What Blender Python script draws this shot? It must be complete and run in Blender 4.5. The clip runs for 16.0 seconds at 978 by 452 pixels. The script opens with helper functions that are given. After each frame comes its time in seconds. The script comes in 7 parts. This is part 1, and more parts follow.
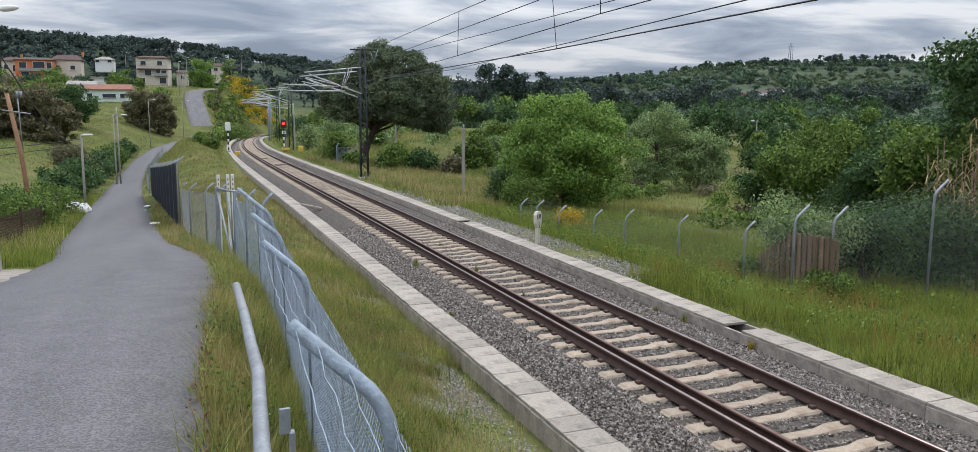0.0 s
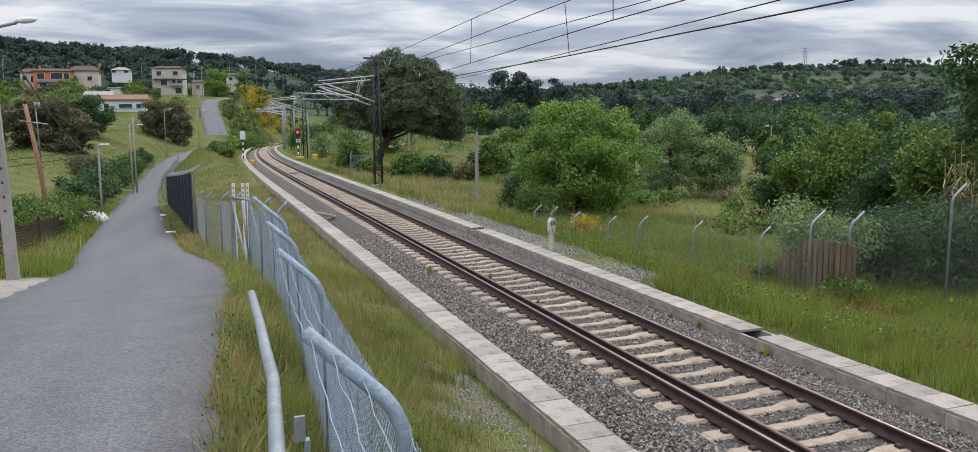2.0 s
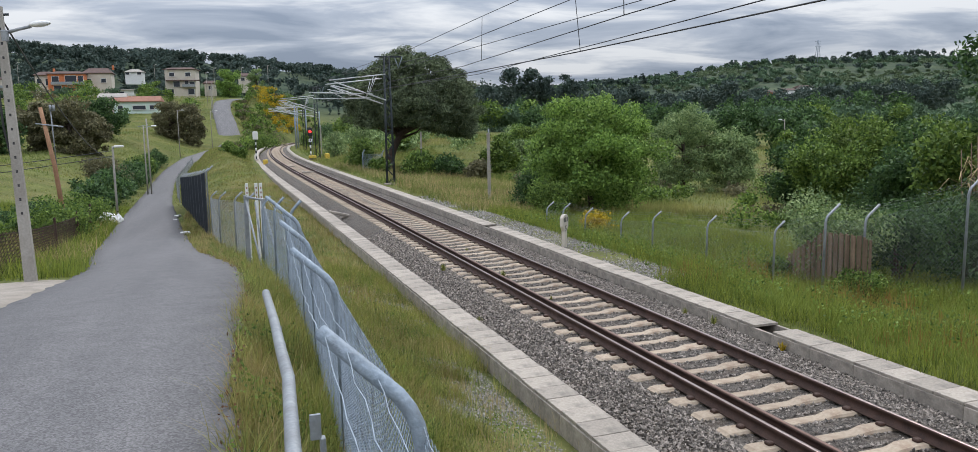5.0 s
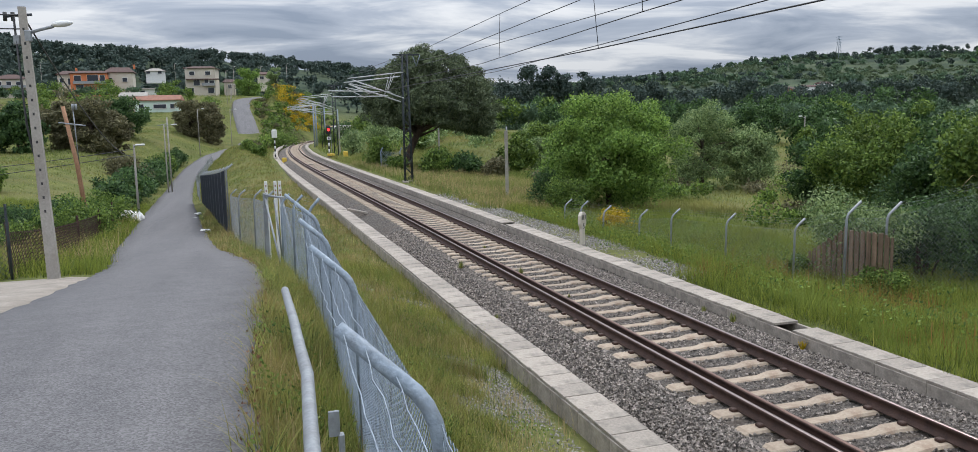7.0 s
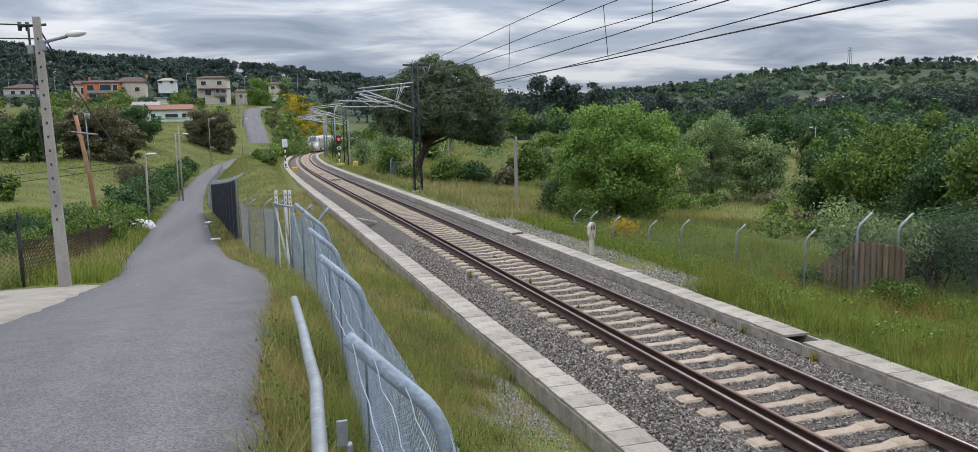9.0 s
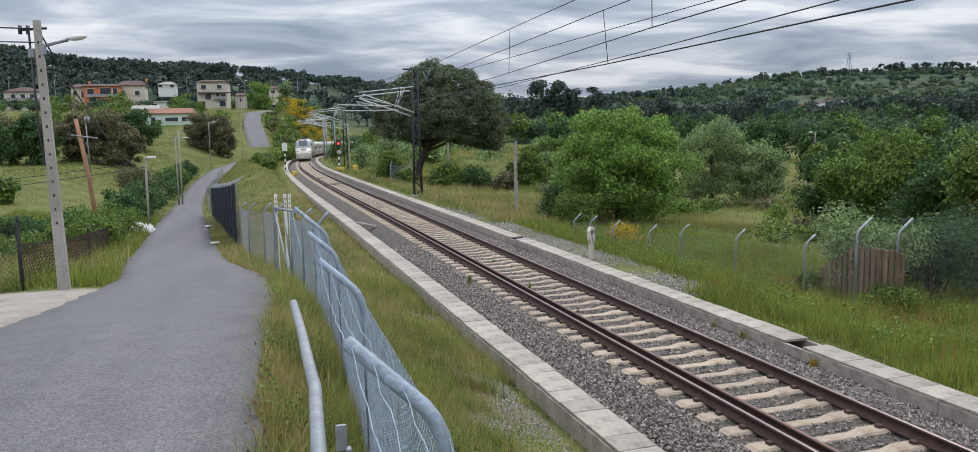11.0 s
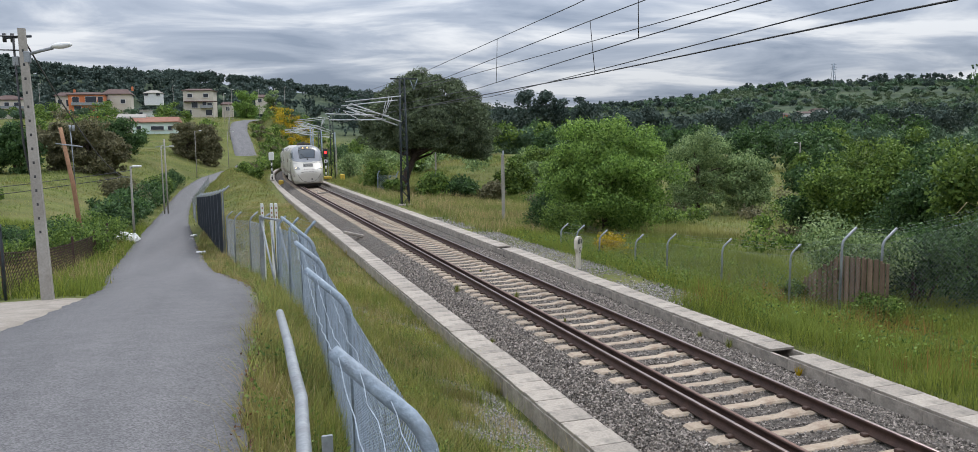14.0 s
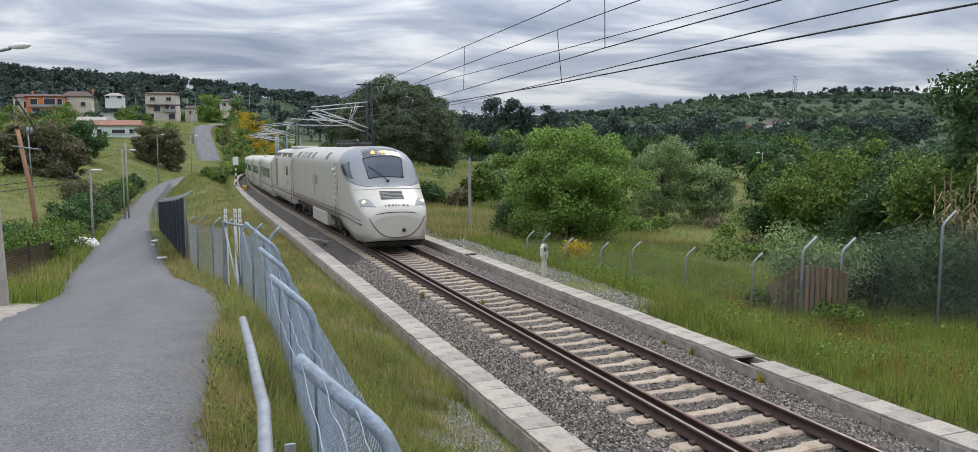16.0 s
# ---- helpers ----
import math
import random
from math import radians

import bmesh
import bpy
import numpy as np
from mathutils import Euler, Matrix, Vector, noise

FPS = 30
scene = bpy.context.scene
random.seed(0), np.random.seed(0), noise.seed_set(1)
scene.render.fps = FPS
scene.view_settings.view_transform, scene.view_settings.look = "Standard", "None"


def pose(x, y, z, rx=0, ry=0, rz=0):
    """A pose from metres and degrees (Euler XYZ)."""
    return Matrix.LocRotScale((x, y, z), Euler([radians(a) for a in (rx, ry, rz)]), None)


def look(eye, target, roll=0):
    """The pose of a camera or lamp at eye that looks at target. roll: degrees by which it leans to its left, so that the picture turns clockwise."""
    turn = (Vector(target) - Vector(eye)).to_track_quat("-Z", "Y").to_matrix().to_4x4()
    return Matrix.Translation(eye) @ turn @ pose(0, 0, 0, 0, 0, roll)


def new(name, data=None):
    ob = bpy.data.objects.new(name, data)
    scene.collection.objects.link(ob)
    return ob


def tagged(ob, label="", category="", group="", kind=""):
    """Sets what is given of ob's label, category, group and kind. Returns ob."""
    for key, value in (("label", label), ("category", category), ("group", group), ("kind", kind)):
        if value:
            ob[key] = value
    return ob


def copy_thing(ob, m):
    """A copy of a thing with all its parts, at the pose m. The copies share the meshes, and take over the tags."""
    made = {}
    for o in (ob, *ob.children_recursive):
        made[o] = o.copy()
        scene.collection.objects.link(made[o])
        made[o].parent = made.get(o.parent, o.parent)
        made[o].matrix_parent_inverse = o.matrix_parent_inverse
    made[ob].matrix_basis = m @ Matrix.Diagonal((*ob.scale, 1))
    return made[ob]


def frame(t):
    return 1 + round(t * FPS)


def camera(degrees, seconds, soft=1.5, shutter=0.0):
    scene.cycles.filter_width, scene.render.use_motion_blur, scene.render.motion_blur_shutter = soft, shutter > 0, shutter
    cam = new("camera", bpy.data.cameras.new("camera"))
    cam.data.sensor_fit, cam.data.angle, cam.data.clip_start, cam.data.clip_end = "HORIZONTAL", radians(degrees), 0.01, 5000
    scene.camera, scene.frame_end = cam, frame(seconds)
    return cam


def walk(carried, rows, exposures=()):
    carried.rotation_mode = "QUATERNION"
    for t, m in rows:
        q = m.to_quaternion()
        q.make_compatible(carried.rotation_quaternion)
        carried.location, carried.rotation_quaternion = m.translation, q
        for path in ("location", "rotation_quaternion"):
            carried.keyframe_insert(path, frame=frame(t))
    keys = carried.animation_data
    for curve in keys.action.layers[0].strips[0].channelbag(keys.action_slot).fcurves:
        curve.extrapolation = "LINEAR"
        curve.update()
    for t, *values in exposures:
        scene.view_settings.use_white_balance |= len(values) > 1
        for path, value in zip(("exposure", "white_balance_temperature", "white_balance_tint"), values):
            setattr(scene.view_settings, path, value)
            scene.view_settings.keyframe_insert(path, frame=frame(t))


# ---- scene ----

# ---------------------------------------------------------------- camera
cam = camera(61.71, 16.0, soft=0.65)
EYE = (0.0, 0.0, 3.94)
PATH = (
    (0.0, 82.158, 0.107, -20.508),
    (0.5, 82.290, 0.123, -20.317),
    (1.0, 82.326, 0.267, -19.977),
    (1.5, 82.505, 0.451, -19.761),
    (2.0, 82.657, 0.525, -19.593),
    (2.5, 82.797, 0.672, -19.434),
    (3.0, 82.739, 0.931, -19.319),
    (3.5, 82.730, 1.053, -19.187),
    (4.0, 82.622, 1.134, -19.068),
    (6.5, 82.339, 1.387, -17.972),
    (7.0, 82.334, 1.423, -17.562),
    (7.5, 82.399, 1.354, -17.267),
    (8.0, 82.562, 1.445, -16.914),
    (8.5, 82.897, 1.309, -16.896),
    (9.0, 83.052, 1.262, -16.890),
    (11.5, 83.402, 1.132, -16.924),
    (12.0, 83.444, 1.160, -17.050),
    (12.5, 83.499, 1.143, -17.254),
    (13.0, 83.644, 1.129, -17.258),
    (13.5, 83.905, 1.094, -17.424),
    (14.0, 83.990, 1.014, -17.783),
    (14.5, 84.358, 0.791, -18.263),
    (15.0, 84.395, 0.677, -18.695),
    (15.5, 84.428, 0.538, -19.427),
    (16.0, 84.469, 0.397, -20.093),
)
walk(cam, [(t, pose(*EYE, rx, ry, rz)) for t, rx, ry, rz in PATH])

# ---------------------------------------------------------------- world, sun, exposure
scene.view_settings.exposure = 0.0
SUN_AZ, SUN_EL = radians(215), radians(52)
world = bpy.data.worlds.new("overcast_sky")
scene.world = world
world.use_nodes = True
wn, wl = world.node_tree.nodes, world.node_tree.links
wn.clear()


def sky_nodes():
    out = wn.new("ShaderNodeOutputWorld")
    bg = wn.new("ShaderNodeBackground")
    sky = wn.new("ShaderNodeTexSky")
    sky.sky_type = "NISHITA"
    sky.sun_disc = False
    sky.sun_elevation, sky.sun_rotation = SUN_EL, SUN_AZ
    sky.dust_density = 2.0
    coord = wn.new("ShaderNodeTexCoord")
    # clouds lie on a flat layer: direction divided by its height
    sep = wn.new("ShaderNodeSeparateXYZ")
    wl.new(coord.outputs["Generated"], sep.inputs[0])
    up = wn.new("ShaderNodeMath"); up.operation = "MAXIMUM"; up.inputs[1].default_value = 0.0
    wl.new(sep.outputs["Z"], up.inputs[0])
    add = wn.new("ShaderNodeMath"); add.operation = "ADD"; add.inputs[1].default_value = 0.11
    wl.new(up.outputs[0], add.inputs[0])
    flat = wn.new("ShaderNodeVectorMath"); flat.operation = "DIVIDE"
    comb = wn.new("ShaderNodeCombineXYZ")
    for i in range(3):
        wl.new(add.outputs[0], comb.inputs[i])
    wl.new(coord.outputs["Generated"], flat.inputs[0])
    wl.new(comb.outputs[0], flat.inputs[1])
    squash = wn.new("ShaderNodeMapping")
    squash.inputs["Scale"].default_value = (0.85, 1.15, 0.0)
    squash.inputs["Rotation"].default_value = (0.0, 0.0, 0.35)
    squash.inputs["Location"].default_value = (3.1, 0.7, 0.0)
    wl.new(flat.outputs[0], squash.inputs[0])
    big = wn.new("ShaderNodeTexNoise")
    big.inputs["Scale"].default_value = 1.1
    big.inputs["Detail"].default_value = 7.0
    big.inputs["Roughness"].default_value = 0.55
    big.inputs["Distortion"].default_value = 0.5
    wl.new(squash.outputs[0], big.inputs["Vector"])
    ramp = wn.new("ShaderNodeValToRGB")
    el = ramp.color_ramp.elements
    el[0].position, el[0].color = 0.34, (0.30, 0.36, 0.47, 1)
    el[1].position, el[1].color = 0.62, (0.86, 0.89, 0.94, 1)
    mid = el.new(0.48); mid.color = (0.47, 0.53, 0.64, 1)
    wl.new(big.outputs["Fac"], ramp.inputs[0])
    dim = wn.new("ShaderNodeMixRGB"); dim.blend_type = "MULTIPLY"; dim.inputs[0].default_value = 1.0
    dim.inputs[2].default_value = (0.09, 0.09, 0.09, 1)
    wl.new(sky.outputs[0], dim.inputs[1])
    mix = wn.new("ShaderNodeMixRGB")
    mix.inputs[0].default_value = 0.93
    wl.new(dim.outputs[0], mix.inputs[1])
    wl.new(ramp.outputs[0], mix.inputs[2])
    wl.new(mix.outputs[0], bg.inputs[0])
    # an overcast sky is about three times as bright overhead as at the horizon
    rise = wn.new("ShaderNodeMath"); rise.operation = "MULTIPLY_ADD"
    rise.inputs[1].default_value, rise.inputs[2].default_value = 2.6, 0.70
    wl.new(up.outputs[0], rise.inputs[0])
    wl.new(rise.outputs[0], bg.inputs[1])
    wl.new(bg.outputs[0], out.inputs[0])


sky_nodes()
sun = new("sun", bpy.data.lights.new("sun", "SUN"))
sun.data.energy, sun.data.angle, sun.data.color = 1.5, radians(20), (1.0, 0.95, 0.89)
sun.matrix_world = look((0, 0, 50), (-math.sin(SUN_AZ) * -20, 20 * -math.cos(SUN_AZ) * -1, 50 - 20 * math.tan(SUN_EL)))

# ---------------------------------------------------------------- materials
def mat(name, rough=0.8, metal=0.0):
    m = bpy.data.materials.new(name)
    m.use_nodes = True
    b = m.node_tree.nodes["Principled BSDF"]
    b.inputs["Roughness"].default_value, b.inputs["Metallic"].default_value = rough, metal
    return m, m.node_tree.nodes, m.node_tree.links, b


def surface(name, dark, light, scale=3.0, fine=40.0, rough=0.8, metal=0.0, bump=0.3, stain=None, stain_scale=0.6,
            stain_amount=0.5, random=0.0, island=0.0, coords="Object", low=0.3, high=0.7, bump_size=0.02):
    """Two scales of noise between two colours, an optional stain colour, grain relief."""
    m, n, l, b = mat(name, rough, metal)
    tc = n.new("ShaderNodeTexCoord")
    src = tc.outputs[coords]
    a = n.new("ShaderNodeTexNoise"); a.inputs["Scale"].default_value = scale; a.inputs["Detail"].default_value = 6
    c = n.new("ShaderNodeTexNoise"); c.inputs["Scale"].default_value = fine; c.inputs["Detail"].default_value = 4
    l.new(src, a.inputs["Vector"]); l.new(src, c.inputs["Vector"])
    mx = n.new("ShaderNodeMath"); mx.operation = "ADD"
    half = n.new("ShaderNodeMath"); half.operation = "MULTIPLY"; half.inputs[1].default_value = 0.5
    l.new(a.outputs["Fac"], mx.inputs[0]); l.new(c.outputs["Fac"], mx.inputs[1]); l.new(mx.outputs[0], half.inputs[0])
    r = n.new("ShaderNodeValToRGB")
    r.color_ramp.elements[0].position, r.color_ramp.elements[0].color = low, (*dark, 1)
    r.color_ramp.elements[1].position, r.color_ramp.elements[1].color = high, (*light, 1)
    l.new(half.outputs[0], r.inputs[0])
    col = r.outputs[0]
    if stain:
        s = n.new("ShaderNodeTexNoise"); s.inputs["Scale"].default_value = stain_scale; s.inputs["Detail"].default_value = 5
        s.inputs["Roughness"].default_value = 0.65
        l.new(src, s.inputs["Vector"])
        sr = n.new("ShaderNodeValToRGB")
        sr.color_ramp.elements[0].position, sr.color_ramp.elements[1].position = 0.48, 0.66
        sr.color_ramp.elements[1].color = (stain_amount, stain_amount, stain_amount, 1)
        l.new(s.outputs["Fac"], sr.inputs[0])
        sm = n.new("ShaderNodeMixRGB"); sm.inputs[2].default_value = (*stain, 1)
        l.new(sr.outputs[0], sm.inputs[0]); l.new(col, sm.inputs[1])
        col = sm.outputs[0]
    if random or island:
        if random:
            o = n.new("ShaderNodeObjectInfo"); rv = o.outputs["Random"]
        else:
            o = n.new("ShaderNodeNewGeometry"); rv = o.outputs["Random Per Island"]
        amount = random or island
        mr = n.new("ShaderNodeMapRange")
        mr.inputs["To Min"].default_value, mr.inputs["To Max"].default_value = 1 - amount, 1 + amount
        l.new(rv, mr.inputs[0])
        hs = n.new("ShaderNodeHueSaturation")
        l.new(mr.outputs[0], hs.inputs["Value"]); l.new(col, hs.inputs["Color"])
        col = hs.outputs[0]
    l.new(col, b.inputs["Base Color"])
    if bump:
        bp = n.new("ShaderNodeBump"); bp.inputs["Strength"].default_value = bump; bp.inputs["Distance"].default_value = bump_size
        l.new(c.outputs["Fac"], bp.inputs["Height"]); l.new(bp.outputs[0], b.inputs["Normal"])
    return m


def leaf_mat(name, dark, light, rough=0.55, trans=0.25, other=None, size=1.6):
    """Leaves: each card its own tone, with some light passing through; grasses grow in patches of another hue."""
    m, n, l, b = mat(name, rough)
    g = n.new("ShaderNodeNewGeometry")
    r = n.new("ShaderNodeValToRGB")
    r.color_ramp.elements[0].color, r.color_ramp.elements[1].color = (*dark, 1), (*light, 1)
    l.new(g.outputs["Random Per Island"], r.inputs[0])
    tc = n.new("ShaderNodeTexCoord")
    ns = n.new("ShaderNodeTexNoise"); ns.inputs["Scale"].default_value = 0.5; ns.inputs["Detail"].default_value = 3
    l.new(tc.outputs["Object"], ns.inputs["Vector"])
    mr = n.new("ShaderNodeMapRange"); mr.inputs["From Min"].default_value = 0.3; mr.inputs["From Max"].default_value = 0.7
    mr.inputs["To Min"].default_value, mr.inputs["To Max"].default_value = 0.75, 1.25
    l.new(ns.outputs["Fac"], mr.inputs[0])
    col = r.outputs[0]
    if other:
        pn = n.new("ShaderNodeTexNoise"); pn.inputs["Scale"].default_value = size; pn.inputs["Detail"].default_value = 5; pn.inputs["Roughness"].default_value = 0.65
        l.new(tc.outputs["Object"], pn.inputs["Vector"])
        pr = n.new("ShaderNodeMapRange"); pr.inputs["From Min"].default_value = 0.44; pr.inputs["From Max"].default_value = 0.60
        pr.inputs["To Max"].default_value = 0.85
        l.new(pn.outputs["Fac"], pr.inputs[0])
        pm = n.new("ShaderNodeMixRGB"); pm.inputs[2].default_value = (*other, 1)
        l.new(pr.outputs[0], pm.inputs[0]); l.new(col, pm.inputs[1])
        col = pm.outputs[0]
    hs = n.new("ShaderNodeHueSaturation")
    l.new(mr.outputs[0], hs.inputs["Value"]); l.new(col, hs.inputs["Color"])
    l.new(hs.outputs[0], b.inputs["Base Color"])
    b.inputs["Specular IOR Level"].default_value = 0.25
    t = n.new("ShaderNodeBsdfTranslucent"); l.new(hs.outputs[0], t.inputs[0])
    mx = n.new("ShaderNodeMixShader"); mx.inputs[0].default_value = trans
    l.new(b.outputs[0], mx.inputs[1]); l.new(t.outputs[0], mx.inputs[2])
    l.new(mx.outputs[0], n["Material Output"].inputs["Surface"])
    return m


def glow(name, colour, strength):
    m, n, l, b = mat(name, 0.4)
    b.inputs["Base Color"].default_value = (*colour, 1)
    b.inputs["Emission Color"].default_value = (*colour, 1)
    b.inputs["Emission Strength"].default_value = strength
    return m


M_GROUND = surface("meadow_soil", (0.035, 0.05, 0.013), (0.17, 0.18, 0.058), 0.22, 5.0, 0.95, stain=(0.17, 0.15, 0.065), stain_scale=0.12, stain_amount=0.5, bump=0.6, bump_size=0.1)
M_GROUND.node_tree.nodes["Principled BSDF"].inputs["Specular IOR Level"].default_value = 0.08


def woodland_floor(m):
    """Beyond the village the ground is the floor of the woods: dark green scrub."""
    n, l = m.node_tree.nodes, m.node_tree.links
    b = n["Principled BSDF"]
    col = b.inputs["Base Color"].links[0].from_socket
    tc = n.new("ShaderNodeTexCoord")
    ln = n.new("ShaderNodeVectorMath"); ln.operation = "LENGTH"
    l.new(tc.outputs["Object"], ln.inputs[0])
    ns = n.new("ShaderNodeTexNoise"); ns.inputs["Scale"].default_value = 0.022; ns.inputs["Detail"].default_value = 10; ns.inputs["Roughness"].default_value = 0.68
    l.new(tc.outputs["Object"], ns.inputs["Vector"])
    rp = n.new("ShaderNodeValToRGB")
    rp.color_ramp.elements[0].position, rp.color_ramp.elements[0].color = 0.42, (0.042, 0.062, 0.042, 1)
    rp.color_ramp.elements[1].position, rp.color_ramp.elements[1].color = 0.62, (0.085, 0.108, 0.062, 1)
    l.new(ns.outputs["Fac"], rp.inputs[0])
    mr = n.new("ShaderNodeMapRange")
    mr.inputs["From Min"].default_value, mr.inputs["From Max"].default_value = 340, 440
    l.new(ln.outputs["Value"], mr.inputs[0])
    mx = n.new("ShaderNodeMixRGB")
    l.new(mr.outputs[0], mx.inputs[0]); l.new(col, mx.inputs[1]); l.new(rp.outputs[0], mx.inputs[2])
    l.new(mx.outputs[0], b.inputs["Base Color"])


woodland_floor(M_GROUND)


def asphalt():
    """Grey bitumen with long wheel bands, stone grain and faint patches."""
    m, n, l, b = mat("worn_asphalt", 0.88)
    tc = n.new("ShaderNodeTexCoord")
    mp = n.new("ShaderNodeMapping"); mp.inputs["Scale"].default_value = (1.1, 0.03, 1.0)
    l.new(tc.outputs["Object"], mp.inputs[0])
    band = n.new("ShaderNodeTexNoise"); band.inputs["Scale"].default_value = 1.0; band.inputs["Detail"].default_value = 4
    l.new(mp.outputs[0], band.inputs["Vector"])
    blotch = n.new("ShaderNodeTexNoise"); blotch.inputs["Scale"].default_value = 2.4; blotch.inputs["Detail"].default_value = 8; blotch.inputs["Roughness"].default_value = 0.7
    l.new(tc.outputs["Object"], blotch.inputs["Vector"])
    grain = n.new("ShaderNodeTexVoronoi"); grain.inputs["Scale"].default_value = 85
    l.new(tc.outputs["Object"], grain.inputs["Vector"])
    a = n.new("ShaderNodeMath"); a.operation = "ADD"
    l.new(band.outputs["Fac"], a.inputs[0]); l.new(blotch.outputs["Fac"], a.inputs[1])
    r = n.new("ShaderNodeValToRGB")
    r.color_ramp.elements[0].position, r.color_ramp.elements[0].color = 0.30, (0.078, 0.076, 0.079, 1)
    r.color_ramp.elements[1].position, r.color_ramp.elements[1].color = 0.70, (0.138, 0.133, 0.134, 1)
    h = n.new("ShaderNodeMath"); h.operation = "MULTIPLY"; h.inputs[1].default_value = 0.5
    l.new(a.outputs[0], h.inputs[0]); l.new(h.outputs[0], r.inputs[0])
    mr = n.new("ShaderNodeMapRange"); mr.inputs["To Min"].default_value, mr.inputs["To Max"].default_value = 0.6, 1.45
    sep = n.new("ShaderNodeSeparateColor"); l.new(grain.outputs["Color"], sep.inputs[0]); l.new(sep.outputs[0], mr.inputs[0])
    hs = n.new("ShaderNodeHueSaturation"); l.new(mr.outputs[0], hs.inputs["Value"]); l.new(r.outputs[0], hs.inputs["Color"])
    l.new(hs.outputs[0], b.inputs["Base Color"])
    bp = n.new("ShaderNodeBump"); bp.inputs["Strength"].default_value = 0.3; bp.inputs["Distance"].default_value = 0.006
    l.new(grain.outputs["Distance"], bp.inputs["Height"]); l.new(bp.outputs[0], b.inputs["Normal"])
    return m


M_ASPHALT = asphalt()
M_CONCRETE = surface("weathered_concrete", (0.25, 0.215, 0.18), (0.43, 0.38, 0.32), 2.0, 30.0, 0.9, stain=(0.10, 0.09, 0.078), stain_scale=2.5, stain_amount=0.6, random=0.14, bump=0.3)
M_APRON = surface("pale_concrete_slab", (0.22, 0.19, 0.155), (0.35, 0.31, 0.265), 1.5, 30.0, 0.9, stain=(0.13, 0.11, 0.085), stain_scale=1.2, stain_amount=0.6, bump=0.3)
M_SLEEPER = surface("sleeper_concrete", (0.26, 0.20, 0.14), (0.45, 0.375, 0.29), 3.0, 25.0, 0.9, stain=(0.17, 0.10, 0.06), stain_scale=3.0, stain_amount=0.6, random=0.16, bump=0.4)
M_BALLAST = surface("granite_ballast", (0.034, 0.028, 0.024), (0.34, 0.295, 0.255), 14.0, 60.0, 0.9, island=0.75, bump=0.5, low=0.25, high=0.75)
M_GRAVEL = surface("pale_loose_gravel", (0.06, 0.055, 0.052), (0.38, 0.355, 0.335), 14.0, 60.0, 0.9, island=0.5, bump=0.4, low=0.25, high=0.75)
M_BED = surface("ballast_bed", (0.026, 0.022, 0.019), (0.19, 0.165, 0.14), 16.0, 60.0, 0.95, bump=1.0, bump_size=0.06, low=0.40, high=0.60, stain=(0.12, 0.085, 0.06), stain_scale=1.5, stain_amount=0.5)
M_RUST = surface("rusty_rail_steel", (0.026, 0.014, 0.010), (0.095, 0.05, 0.036), 6.0, 60.0, 0.75, metal=0.15, bump=0.2)
M_RAILTOP = surface("polished_rail_head", (0.24, 0.18, 0.165), (0.42, 0.34, 0.32), 3.0, 60.0, 0.28, metal=1.0, bump=0.05)
M_OLDTOP = surface("brown_rail_head", (0.10, 0.055, 0.04), (0.19, 0.11, 0.085), 3.0, 60.0, 0.55, metal=0.4, bump=0.1)
M_GALV = surface("galvanised_steel", (0.17, 0.215, 0.26), (0.33, 0.385, 0.44), 7.0, 50.0, 0.65, metal=0.25, bump=0.35, stain=(0.10, 0.10, 0.10), stain_scale=6.0, stain_amount=0.5)
M_GALV_PALE = surface("dull_zinc", (0.20, 0.215, 0.23), (0.34, 0.36, 0.375), 7.0, 50.0, 0.55, metal=0.4, bump=0.15, stain=(0.12, 0.12, 0.115), stain_scale=5.0, stain_amount=0.4)
M_ARM = surface("pale_cantilever_tube", (0.42, 0.43, 0.44), (0.56, 0.57, 0.57), 5.0, 50.0, 0.5, metal=0.2, bump=0.1)
M_DARKSTEEL = surface("dark_painted_steel", (0.03, 0.036, 0.045), (0.07, 0.08, 0.095), 5.0, 50.0, 0.6, metal=0.3, bump=0.1)
M_DARKMESH = surface("grey_mesh_panel", (0.085, 0.095, 0.115), (0.15, 0.165, 0.19), 5.0, 50.0, 0.7, metal=0.2, bump=0.1)
M_MAST = surface("mast_steel_green_black", (0.012, 0.018, 0.022), (0.035, 0.045, 0.05), 5.0, 50.0, 0.6, metal=0.2, bump=0.1)
M_WIRE = surface("copper_wire_dark", (0.03, 0.03, 0.034), (0.06, 0.06, 0.065), 5.0, 50.0, 0.5, metal=0.6, bump=0.0)
M_WOODPOLE = surface("brown_timber_pole", (0.20, 0.10, 0.055), (0.38, 0.21, 0.12), 3.0, 25.0, 0.85, bump=0.4)
M_GREYPOLE = surface("grey_concrete_pole", (0.24, 0.22, 0.19), (0.38, 0.355, 0.32), 2.0, 25.0, 0.9, stain=(0.16, 0.14, 0.115), stain_scale=1.0, stain_amount=0.5, bump=0.3)
M_BARK = surface("bark", (0.035, 0.025, 0.02), (0.10, 0.07, 0.055), 4.0, 20.0, 0.95, bump=0.7, bump_size=0.04)
M_WHITE = surface("white_paint", (0.58, 0.58, 0.56), (0.72, 0.72, 0.70), 2.0, 30.0, 0.6, bump=0.05)
